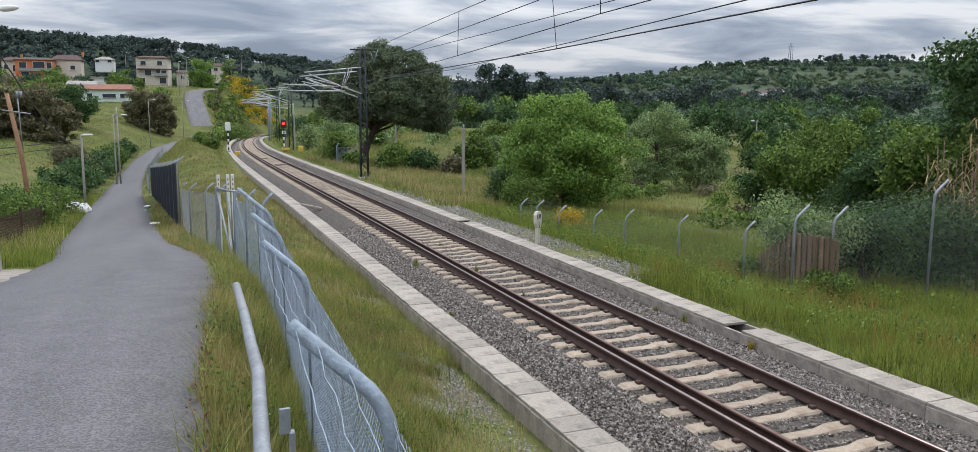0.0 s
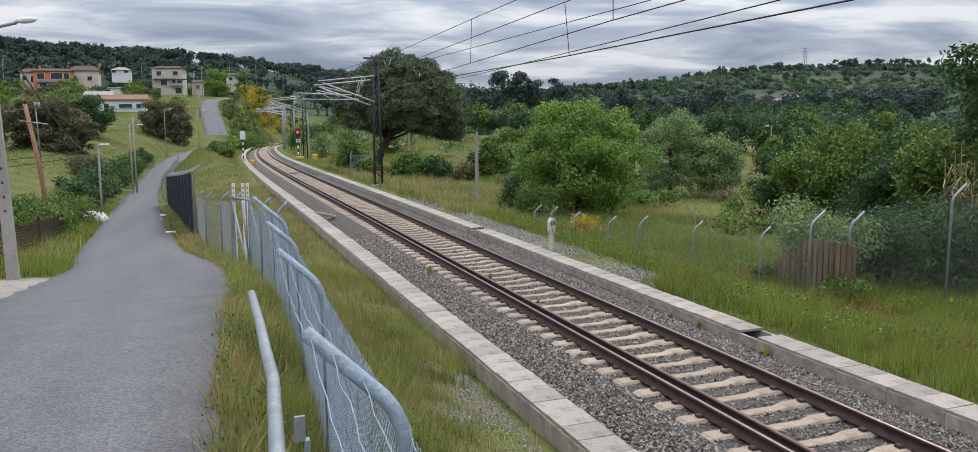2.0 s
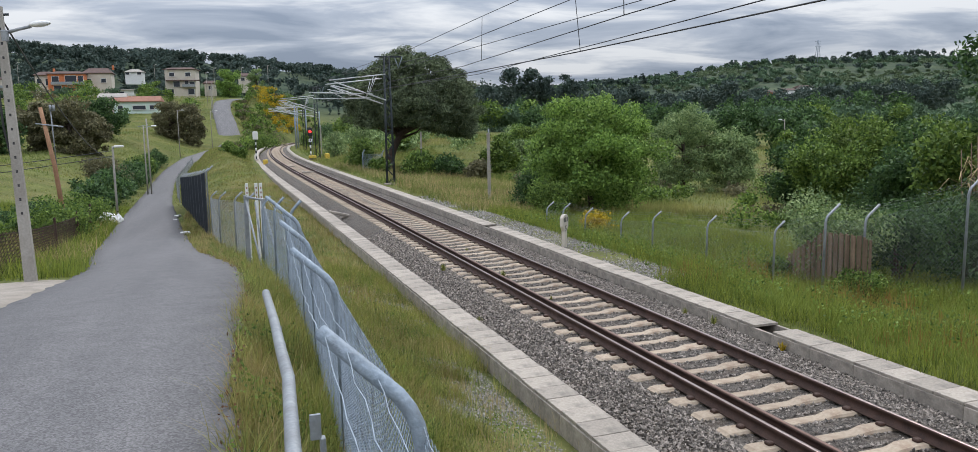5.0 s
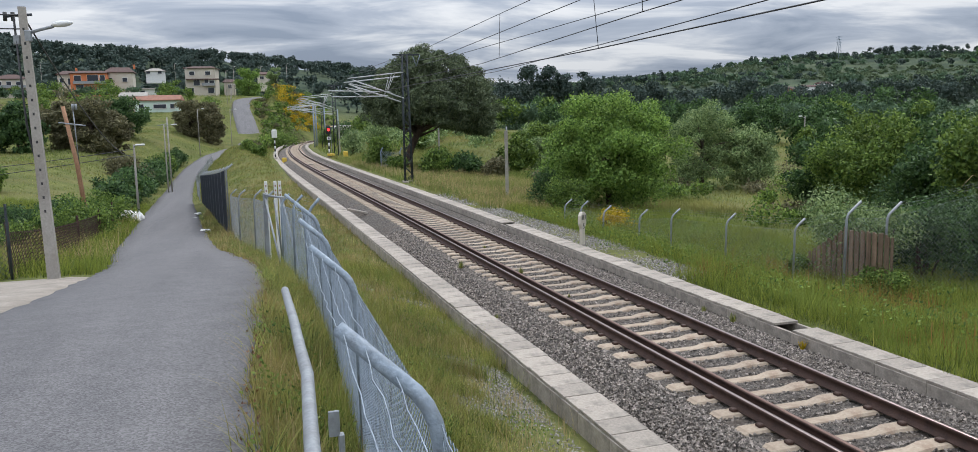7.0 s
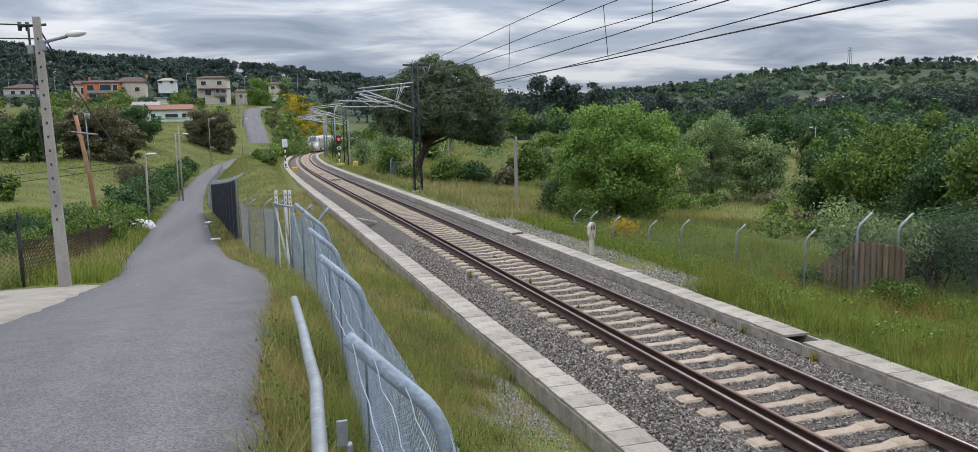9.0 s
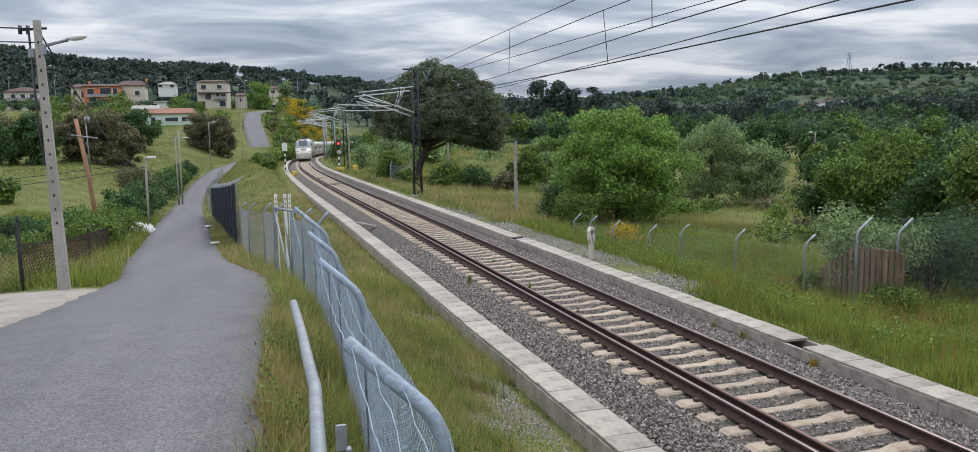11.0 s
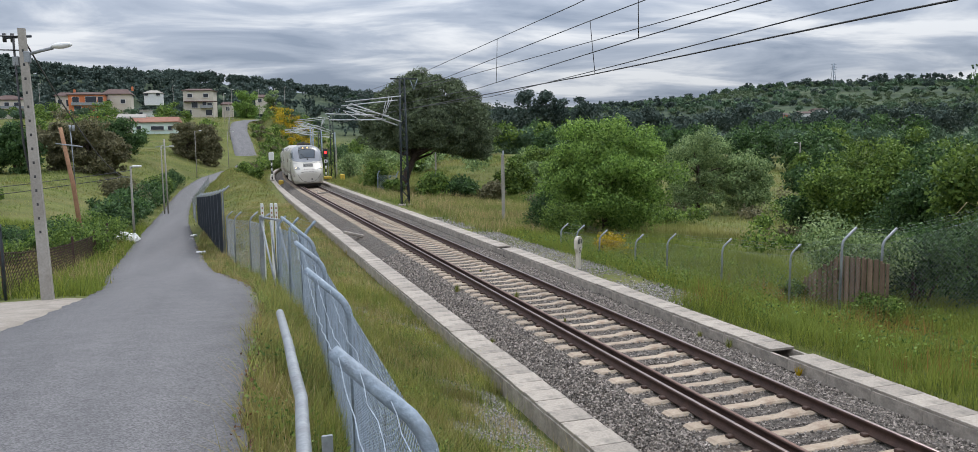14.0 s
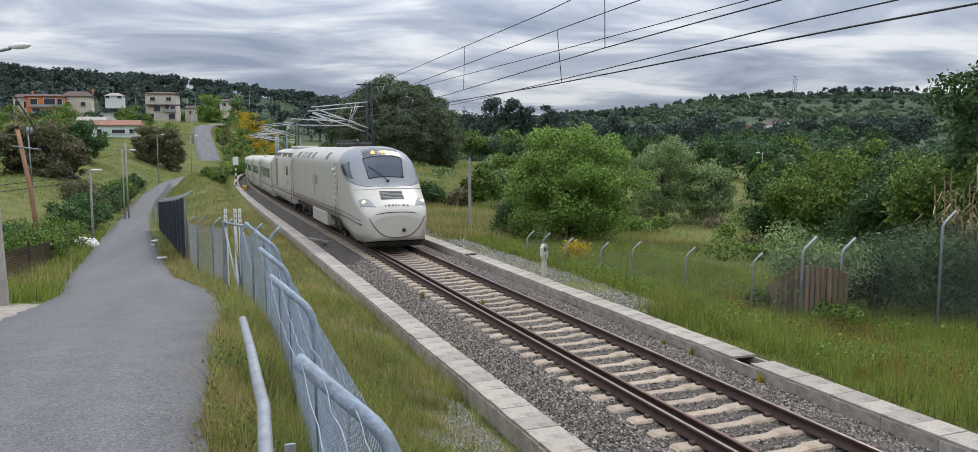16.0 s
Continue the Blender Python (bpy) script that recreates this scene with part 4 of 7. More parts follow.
def bush(x, y, w, h, leaf, leaves, size, label, seed, name="bush", d=None, category="bush"):
    rng = np.random.default_rng(seed)
    z = float(ground(x, y)) - 0.05
    t = thing(name, Matrix.Translation((x, y, z)), label, category)
    blobs = []
    for k in range(14):
        a, rr = rng.uniform(0, math.tau), rng.uniform(0, 0.75)
        r = min(w, h * 1.4) * rng.uniform(0.22, 0.36)
        blobs.append((math.cos(a) * rr * (w / 2 - r * 0.4), math.sin(a) * rr * ((d or w) / 2 - r * 0.4), rng.uniform(0.2, 0.72) * h, r, r, r * 0.8))
    pts, out = blob_points(rng, blobs, leaves)
    pts[:, 2] = np.clip(pts[:, 2], 0.0, h * 1.1)
    V, F = leaf_quads(rng, pts, size, out)
    put("foliage", V, F, leaf, t)
    bm = bmesh.new()
    for b in blobs[:7]:
        add_tube(bm, [(b[0] * 0.3, b[1] * 0.3, -0.1), (b[0] * 0.7, b[1] * 0.7, b[2] * 0.5), b[:3]], 0.03 + 0.01 * h, 5, 0.01)
    part("stem", bm, M_BARK, t)
    return t


tree("broadleaf_tree", 17.7, 36.6, -1.25, 5.25, 4.1, L_OAK, 62000, 0.088, "bright green leafy tree with branches down to the grass", 11, low=0.02, count=170, part_size=0.175)
tree("willow_tree", 31.7, 50.6, -1.6, 4.8, 2.9, L_WILLOW, 26000, 0.09, "grey-green willow tree in the meadow", 12, low=-0.15, count=80, part_size=0.22)
tree("willow_tree", 34.6, 49.3, -1.5, 3.6, 2.4, L_WILLOW, 18000, 0.11, "smaller grey-green willow tree beside another", 13, low=-0.15)
tree("broadleaf_tree", 29.4, 35.0, -1.8, 3.7, 2.5, L_DARK, 24000, 0.105, "dense dark green tree behind the fence", 14, low=0.0, count=70, part_size=0.26)
tree("broadleaf_tree", 28.6, 31.0, -1.8, 4.2, 3.2, L_BRUSH, 28000, 0.105, "dense green tree with lighter shoots", 15, low=0.0, count=70, part_size=0.26)
tree("broadleaf_tree", 30.5, 29.0, -1.8, 4.3, 2.6, L_BRUSH, 22000, 0.105, "light green leafy tree in a thicket", 16, low=0.1)
tree("broadleaf_tree", 27.2, 25.0, -1.8, 4.3, 3.0, L_DARK, 26000, 0.105, "dense dark green tree overhanging the fence", 17, low=0.0, count=70, part_size=0.26)
tree("broadleaf_tree", 24.6, 20.2, -1.4, 4.9, 3.0, L_BRUSH, 26000, 0.105, "dense dark green tree overhanging the fence", 18, low=0.0, count=70, part_size=0.26)
tree("broadleaf_tree", 24.3, 17.0, -1.4, 11.8, 3.9, L_DARK, 36000, 0.11, "tall dark green tree with loose hanging twigs", 19, low=0.1, count=70, part_size=0.2)
tree("broadleaf_tree", 26.5, 10.5, -1.4, 7.0, 3.4, L_DARK, 21000, 0.125, "dense dark green tree overhanging the fence", 20, low=0.0, count=40)
for i, (x, y, top, r, leaf) in enumerate(((64.6, 105.7, 6.2, 4.6, L_DARK), (70, 98, 5.6, 4.8, L_DARK), (72, 88, 5.2, 4.6, L_DARK), (55, 110, 5.6, 5.0, L_DARK), (78, 92, 6.0, 4.5, L_BRUSH),
                                          (49, 118, 6.0, 4.2, L_DARK), (84, 84, 5.0, 4.2, L_DARK), (60, 74, 2.2, 2.3, L_BRUSH), (25.5, 72, 2.9, 2.2, L_BRUSH), (29.5, 76, 2.2, 2.4, L_WILLOW), (40, 95, 3.8, 3.4, L_DARK), (35, 90, 3.6, 2.8, L_BRUSH))):
    z = float(ground(x, y)) - 0.1
    tree("broadleaf_tree", x, y, z, top, r, leaf, 9000, 0.27 if r > 4 else 0.18, "dark green tree at the edge of the meadow", 30 + i, low=-0.12, category="tree", group="trees along the meadow")


def umbrella_pine():
    """A dome of upturned needle tufts on spreading limbs over a leaning trunk."""
    rng = np.random.default_rng(5)
    x, y = 15.5, 74.0
    z = float(ground(x, y))
    t = thing("umbrella_pine", Matrix.Translation((x, y, z)), "big umbrella pine with a dark domed crown and leaning trunk", "tree")
    cx, base, rx, ry, rise = 2.45, 4.3 - z, 6.2, 5.4, 5.9
    tufts, limbs = [], []
    for k in range(620):
        a, c = rng.uniform(0, math.tau), rng.uniform(-0.22, 1.0)
        ring = math.sqrt(max(0.0, 1 - max(c, 0) ** 2)) * (1.0 if c > 0 else 1 + 1.1 * c)
        swell = 1 + 0.07 * math.sin(a * 3 + 1) + 0.05 * math.sin(a * 7 + c * 5)
        shell = rng.uniform(0.82, 1.0) if rng.random() < 0.75 else rng.uniform(0.35, 0.8)
        p = np.array([cx + math.cos(a) * ring * rx * swell * shell, math.sin(a) * ring * ry * swell * shell, base - 0.9 * max(math.cos(a), 0) * (1 - c) + max(c, -0.12) * rise * shell * (1 + 0.05 * math.sin(a * 4))])
        r = rng.uniform(0.42, 0.78)
        tufts.append((*p, r, r, r * 0.72)); limbs.append(p)
    pts, out = blob_points(rng, tufts, 92000)
    V, F = leaf_quads(rng, pts, 0.085, out * 0.5 + np.array([0, 0, 0.3]), long=4.2, three=True)
    put("crown", V, F, L_PINE, t)
    bm = bmesh.new()
    add_tube(bm, [(-0.25, 0, -0.4), (0.0, 0, 0.7), (0.35, 0, 1.9), (0.95, 0, 3.0), (1.7, 0.1, 4.4)], 0.42, 10, 0.24)
    for b in rng.choice(len(limbs), 34, replace=False):
        e = Vector(limbs[b])
        q = Vector((0.7, 0, 2.6)).lerp(Vector((1.7, 0.1, 4.4)), rng.uniform(0, 1))
        add_tube(bm, [q, q.lerp(e, 0.5) + Vector((0, 0, -0.3)), e], 0.14, 6, 0.03)
    part("trunk", bm, M_BARK, t)


umbrella_pine()
# trees round the village meadow
MEADOW_TREES = ((-25.7, 118, 8.0, 4.0, L_DARK, "dark green tree in the meadow below the houses"), (-31.5, 121, 7.8, 4.0, L_DARK, "dark green tree in the meadow below the houses"), (-21.4, 124, 8.2, 3.4, L_OLIVE, "brownish-green tree in the meadow"),
                (-17.6, 122, 8.6, 4.0, L_OLIVE, "wide brownish-green tree in the meadow"), (-15.6, 126, 6.6, 3.0, L_OLIVE, "low brownish-green tree in the meadow"), (-16.6, 150, 9.3, 4.6, L_DARK, "dark green tree below the houses"), (-22.5, 156, 9.4, 4.0, L_BRUSH, "green tree below the houses"),
                (-7.4, 178, 9.6, 3.6, L_OLIVE, "brownish tree beside the uphill lane"), (-3.4, 177, 9.0, 3.4, L_OLIVE, "brownish tree beside the uphill lane"), (7.2, 285, 22.6, 5.2, L_OAK, "bright green tree beside the uphill lane"), (16.5, 300, 23.5, 3.6, L_WILLOW, "pale green tall tree on the ridge"))
for i, (x, y, top, r, leaf, lab) in enumerate(MEADOW_TREES):
    tree("broadleaf_tree", x, y, float(ground(x, y)) - 0.2, top, r, leaf, 11000, 0.24, lab, 60 + i, low=-0.15, count=75, part_size=0.25)

# bushes and hedges
BUSHES = ((16.2, 66.5, 3.2, 2.2, L_BRUSH, "round green bush in the meadow"), (18.6, 66, 3.4, 2.0, L_DARK, "dark green bush in the meadow"), (13.2, 75, 2.9, 2.1, L_BRUSH, "round green bush beside the track"),
          (13.5, 68, 2.0, 1.6, L_BRUSH, "small green bush beside the track"), (20.8, 64, 2.6, 1.8, L_OLIVE, "brownish bush in the meadow"), (17.2, 96, 5, 2.4, L_BRUSH, "wide green bush on the bank"), (22, 99, 6, 2.8, L_BRUSH, "wide green bush on the bank"),
          (15.5, 108, 5, 3.2, L_WILLOW, "pale green thicket beside the track"), (20, 112, 6, 3.4, L_WILLOW, "pale green thicket beside the track"), (25.5, 108, 6, 3.2, L_BRUSH, "green thicket on the bank"),
          (14.6, 34.5, 2.2, 2.0, L_BRUSH, "green shrub below the leafy tree"), (15.2, 38.5, 2.6, 2.0, L_DARK, "dark shrub below the leafy tree"),
          (-5.8, 36, 3.0, 1.6, L_BRUSH, "green bramble bush beside the lane"), (-7.6, 40, 4.0, 1.7, L_DARK, "dark green hedge bush beside the lane"), (-6.2, 44, 3.0, 1.9, L_BRUSH, "green bramble bush beside the lane"),
          (-10, 43, 4.5, 1.5, L_DARK, "dark green hedge bush in the meadow"), (-14, 46, 5.0, 1.5, L_DARK, "dark green hedge bush in the meadow"), (-8.6, 33, 3.5, 1.2, L_BRUSH, "low green bramble bush in the meadow"), (-11, 36, 4.5, 1.2, L_BRUSH, "low green bramble bush in the meadow"),
          (-6.9, 56, 2.4, 2.0, L_DARK, "dark green bush beside the lane"), (-7.2, 63, 2.6, 2.3, L_BRUSH, "green bush beside the lane"), (-7.8, 72, 3.0, 2.6, L_DARK, "dark green bush beside the lane"), (-8.2, 84, 3.4, 2.6, L_OLIVE, "brownish bush beside the lane"), (-8.6, 97, 4, 3.0, L_DARK, "dark green bush beside the lane"), (-8, 112, 4, 3.2, L_BRUSH, "green bush beside the lane"),
          (-16, 64, 2.4, 1.8, L_BRUSH, "green bush in the meadow"), (-12, 100, 5, 2.4, L_OLIVE, "brownish bush in the meadow"), (2.2, 104, 2.4, 1.5, L_BRUSH, "green bush beside the signal"), (3.0, 96, 1.8, 1.1, L_BRUSH, "small green bush beside the signal"),
          (22.8, 21.0, 3.6, 2.6, L_DARK, "dark green thicket behind the fence"), (20.2, 17.5, 3.6, 2.8, L_DARK, "dark green thicket behind the fence"), (22.0, 11.0, 3.8, 3.4, L_DARK, "dark green thicket behind the fence"), (26.5, 27, 4.5, 2.8, L_DARK, "dark green thicket behind the fence"),
          (17.2, 16.9, 2.4, 2.5, L_DARK, "dark green shrub pressing against the fence"), (18.9, 16.2, 2.8, 2.9, L_DARK, "dark green shrub pressing against the fence"), (20.0, 15.0, 2.6, 2.9, L_DARK, "dark green shrub pressing against the fence"),
          (9.5, 172, 8, 4, L_BRUSH, "green scrub on the cutting"), (14, 200, 8, 4, L_OLIVE, "brownish scrub on the cutting"), (12, 186, 8, 4, L_BRUSH, "green scrub on the cutting"), (21, 186, 5, 4, L_DARK, "dark scrub inside the bend"), (19, 168, 5, 4, L_BRUSH, "green scrub inside the bend"), (28, 205, 8, 6, L_DARK, "dark scrub inside the bend"))
for i, (x, y, w, h, leaf, lab) in enumerate(BUSHES):
    bush(x, y, w, h, leaf, 6000 if y < 50 else 3400, 0.07 if y < 50 else 0.16, lab, 100 + i)
bush(13.4, 27.4, 1.5, 1.0, L_GORSE, 2200, 0.055, "yellow flowering broom bush at the fence", 160, category="bush")


def wood(name, spots, leaf, cards, size, label, seed, tall=1.0, low=0.2, pine=False):
    """Many trees far off in one object."""
    rng = np.random.default_rng(seed)
    P, O, S = [], [], []
    for x, y, h, r in spots:
        z = float(ground(x, y))
        blobs = crown_blobs(rng, r, h * (0.45 if pine else low), h, 9 if not pine else 7, 0.42)
        p, o = blob_points(rng, blobs, cards)
        P.append(p + np.array([x, y, z])); O.append(o)
        if pine:
            u = rng.uniform(0, 1, size=(10, 1))
            P.append(np.array([x, y, z]) + u * np.array([0, 0, h * 0.7]) + rng.normal(size=(10, 3)) * 0.1); O.append(rng.normal(size=(10, 3)))
    P, O = np.vstack(P), np.vstack(O)
    V, F = leaf_quads(rng, P, size, O, three=True)
    tagged(put(name, V, F, leaf), label, "wood", kind="stuff")


def spots(rng, n, xr, yr, hr, rr, test=None):
    out = []
    while len(out) < n:
        x, y = rng.uniform(*xr), rng.uniform(*yr)
        if test is None or test(x, y):
            out.append((x, y, rng.uniform(*hr), rng.uniform(*rr)))
    return out


def woods():
    rng = np.random.default_rng(77)
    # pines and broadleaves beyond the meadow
    wood("pine_wood", spots(rng, 80, (52, 190), (150, 215), (9, 14), (3.0, 5.0), lambda x, y: y > 155 - 0.25 * (x - 60) and x > 50 + (y - 150) * 0.2), L_PINEHAZE, 700, 0.42, "dark pine wood beyond the meadow", 1, pine=True)
    wood("broadleaf_wood", spots(rng, 100, (45, 200), (95, 150), (4.5, 6.8), (2.8, 4.4), lambda x, y: y > 132 - 0.42 * (x - 45) and y < 175 - 0.3 * (x - 40)), L_FARHAZE, 800, 0.34, "dark green broadleaf wood beyond the meadow", 2)
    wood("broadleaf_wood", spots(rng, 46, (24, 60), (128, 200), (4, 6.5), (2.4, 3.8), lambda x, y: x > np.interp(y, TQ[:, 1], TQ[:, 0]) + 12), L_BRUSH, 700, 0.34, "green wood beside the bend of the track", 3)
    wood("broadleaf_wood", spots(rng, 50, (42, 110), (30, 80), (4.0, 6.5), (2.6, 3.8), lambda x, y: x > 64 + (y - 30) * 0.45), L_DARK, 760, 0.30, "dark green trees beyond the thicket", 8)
    wood("pine_wood", spots(rng, 110, (70, 330), (235, 420), (12, 17), (4, 6)), L_PINEHAZE, 480, 0.7, "dark pine wood in the valley", 4, pine=True)
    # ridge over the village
    wood("pine_wood", spots(rng, 1500, (-480, 160), (395, 790), (7, 12), (3.6, 5.6)), L_PINEHAZE, 110, 1.25, "dark pine wood on the ridge over the village", 5, pine=True)
    wood("broadleaf_wood", spots(rng, 110, (-150, 40), (262, 400), (4, 7), (2.5, 4.2), lambda x, y: (abs(x - 8) > 12 or y > 330) and not (-66 < x < -4 and y < 334)), L_FARHAZE, 420, 0.5, "green trees among the village houses", 6)
    # scrub on the cutting, inside the bend and below the houses
    side = lambda x, y: x < np.interp(y, TQ[:, 1], TQ[:, 0]) - 5.5 and x > road_at(y)[0] + road_at(y)[2] + 1.5
    wood("green_scrub", spots(rng, 120, (4, 40), (150, 290), (1.4, 3.0), (1.2, 2.2), side), L_BRUSH, 110, 0.34, "green scrub covering the cutting", 21, low=0.0)
    wood("brown_scrub", spots(rng, 60, (4, 40), (145, 280), (1.2, 2.4), (1.0, 1.8), side), L_OLIVE, 100, 0.34, "brownish scrub covering the cutting", 22, low=0.0)
    wood("flowering_broom", spots(rng, 60, (14, 26), (234, 268), (2.0, 3.2), (1.3, 2.4), side), L_GORSE, 200, 0.2, "yellow flowering broom on the cutting", 23, low=0.2)
    wood("green_scrub", spots(rng, 60, (14, 46), (92, 150), (1.2, 2.6), (1.2, 2.4), lambda x, y: x > np.interp(y, TQ[:, 1], TQ[:, 0]) + 6), L_WILLOW, 150, 0.28, "pale green scrub on the bank", 24, low=0.0)
    wood("garden_trees", spots(rng, 46, (-95, 0), (205, 296), (4.0, 6.5), (2.2, 3.6), lambda x, y: x < road_at(y)[0] - 6 and not (-28 < x < -9 and y > 214 and y < 240) and not (-26 < x < -10 and y < 226)), L_BRUSH, 420, 0.36, "green garden trees below the houses", 25, low=0.05)
    wood("garden_trees", spots(rng, 22, (-95, 0), (180, 250), (3.5, 6.0), (2.4, 3.8), lambda x, y: x < road_at(y)[0] - 6 and not (-30 < x < -6 and y > 185)), L_OLIVE, 300, 0.46, "brownish garden trees below the houses", 26, low=0.05)
    wood("garden_shrubs", spots(rng, 16, (-40, -20), (392, 408), (3.0, 5.0), (2.0, 3.2)), L_FARHAZE, 220, 0.5, "green shrubs below the white bungalow", 47, low=0.0)
    wood("garden_shrubs", spots(rng, 44, (-84, -10), (284, 300), (2.2, 4.0), (1.8, 2.8)), L_FARHAZE, 200, 0.42, "green shrubs and hedges below the houses", 27, low=0.0)
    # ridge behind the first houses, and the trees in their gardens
    wood("pine_wood", spots(rng, 620, (-260, -20), (480, 880), (8, 12), (4.5, 6.5)), L_PINEHAZE, 110, 1.4, "dark pine wood behind the first houses", 31, pine=True)
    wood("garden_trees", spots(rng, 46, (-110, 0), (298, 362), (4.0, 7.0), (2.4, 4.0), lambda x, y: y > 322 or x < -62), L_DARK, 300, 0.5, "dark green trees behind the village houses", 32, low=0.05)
    wood("hillside_scrub", spots(rng, 90, (18, 90), (215, 330), (2.0, 5.0), (2.0, 3.8), lambda x, y: x > np.interp(y, TQ[:, 1], TQ[:, 0]) + 8), L_FARHAZE, 200, 0.5, "green scrub on the slope beyond the bend", 36, low=0.0)
    # hedges on the meadow and along the lane
    lane = lambda x, y: road_at(y)[0] - road_at(y)[2] - 3.4 < x < road_at(y)[0] - road_at(y)[2] - 1.3
    wood("lane_hedge", spots(rng, 60, (-12, 10), (56, 132), (1.6, 2.9), (1.0, 1.7), lambda x, y: road_at(y)[0] - road_at(y)[2] - 2.6 < x < road_at(y)[0] - road_at(y)[2] - 0.7), L_DARK, 420, 0.15, "dark green overgrown hedge along the falling lane", 46, low=0.0)
    wood("lane_hedge", spots(rng, 34, (-40, 10), (38, 86), (0.9, 1.7), (0.8, 1.4), lane), L_BRUSH, 420, 0.11, "green overgrown hedge along the lane", 33, low=0.0)
    wood("meadow_hedge", spots(rng, 26, (-16, -4), (41.5, 44.5), (0.9, 1.5), (0.9, 1.4), lambda x, y: x < road_at(y)[0] - road_at(y)[2] - 1.8), L_DARK, 480, 0.09, "dark green bramble hedge across the meadow", 34, low=0.0)
    wood("valley_trees", spots(rng, 60, (45, 130), (118, 170), (6, 10), (3, 4.6), lambda x, y: y > 150 - 0.3 * (x - 45)), L_DARK, 420, 0.45, "dark green trees at the edge of the valley meadow", 35, low=0.02)
    # the far hills: dark pine stands with belts of paler scrub between them
    stand = lambda x, y: lumps(x, y, 75, 4) + 0.5 * lumps(x, y, 31, 7)
    wood("broadleaf_wood", spots(rng, 1500, (80, 1100), (420, 1000), (4, 8), (4, 7), lambda x, y: stand(x, y) > -0.35), L_FARHAZE, 80, 1.7, "wooded far hillside", 7)
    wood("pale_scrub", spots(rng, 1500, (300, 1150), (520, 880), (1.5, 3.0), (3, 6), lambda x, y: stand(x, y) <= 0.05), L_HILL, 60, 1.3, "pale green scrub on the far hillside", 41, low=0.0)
    wood("pine_wood", spots(rng, 900, (-100, 1400), (640, 1250), (6, 11), (4, 7), lambda x, y: stand(x, y) > -0.1), L_PINEHAZE, 90, 1.5, "pine wood on the far hills", 9)
    wood("pine_row", spots(rng, 34, (690, 860), (742, 762), (11, 15), (3, 4.5)), L_PINEHAZE, 160, 1.0, "row of pines on the far crest", 42, pine=True)
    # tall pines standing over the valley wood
    wood("tall_pines", spots(rng, 9, (60, 80), (162, 178), (12, 16), (2.6, 3.6)), L_PINEHAZE, 900, 0.36, "tall dark pines standing over the wood", 43, pine=True)
    # brambles on the valley meadow
    wood("bramble_bank", spots(rng, 60, (21, 44), (26, 66), (0.7, 1.5), (1.0, 2.2), lambda x, y: abs(x - 17.7) > 5 and lumps(x, y, 6, 3) > -0.1), L_BRUSH, 420, 0.12, "low green brambles on the valley meadow", 44, low=0.0)
    wood("bramble_bank", spots(rng, 34, (22, 44), (28, 66), (0.6, 1.2), (1.0, 2.0), lambda x, y: lumps(x, y, 5, 9) > 0.0), L_OLIVE, 380, 0.12, "brownish brambles on the valley meadow", 45, low=0.0)


woods()


def blades(name, xr, yr, n, hgt, width, leaf, label, seed, test, clump=5, spread=0.05, flat=0.55, simple=False):
    """Grass: bent blades in small clumps; far ones are single slivers."""
    rng = np.random.default_rng(seed)
    x, y = rng.uniform(*xr, size=n), rng.uniform(*yr, size=n)
    keep = test(x, y, rng)
    x, y = x[keep], y[keep]
    x, y = np.repeat(x, clump) + rng.normal(size=len(x) * clump) * spread, np.repeat(y, clump) + rng.normal(size=len(y) * clump) * spread
    z = ground(x, y) - 0.02
    k = len(x)
    h = hgt * rng.uniform(0.35, 1.2, size=k) * (0.75 + 0.45 * lumps(x, y, 0.45, seed) + 0.25 * lumps(x, y, 1.7, seed + 3))
    a = rng.uniform(0, math.tau, size=k)
    lean = rng.uniform(0.05, flat, size=k) * h
    dx, dy = np.cos(a), np.sin(a)
    w = width * rng.uniform(0.6, 1.3, size=k)
    base = np.stack([x, y, z], -1)
    side = np.stack([-dy * w, dx * w, 0 * w], -1)
    mid = base + np.stack([dx * lean * 0.35, dy * lean * 0.35, h * 0.6], -1)
    tip = base + np.stack([dx * lean, dy * lean, h], -1)
    if simple:
        V = np.stack([base - side, base + side, tip], 1).reshape(-1, 3)
        tagged(put(name, V, np.arange(3 * k).reshape(-1, 3), leaf), label, "grass", kind="stuff")
        return
    V = np.stack([base - side, base + side, mid + side * 0.7, mid - side * 0.7, tip], 1).reshape(-1, 3)
    i = np.arange(k) * 5
    tagged(put(name, V, [np.stack([i, i + 1, i + 2, i + 3], -1), np.stack([i + 3, i + 2, i + 4], -1)], leaf), label, "grass", kind="stuff")


def road_clear(x, y):
    rx, _, rw = road_at(y)
    return np.abs(x - rx) > rw + 0.02


def patchy(x, y, rng, size, seed, level):
    return lumps(x, y, size, seed) + rng.normal(size=len(x)) * 0.25 > level


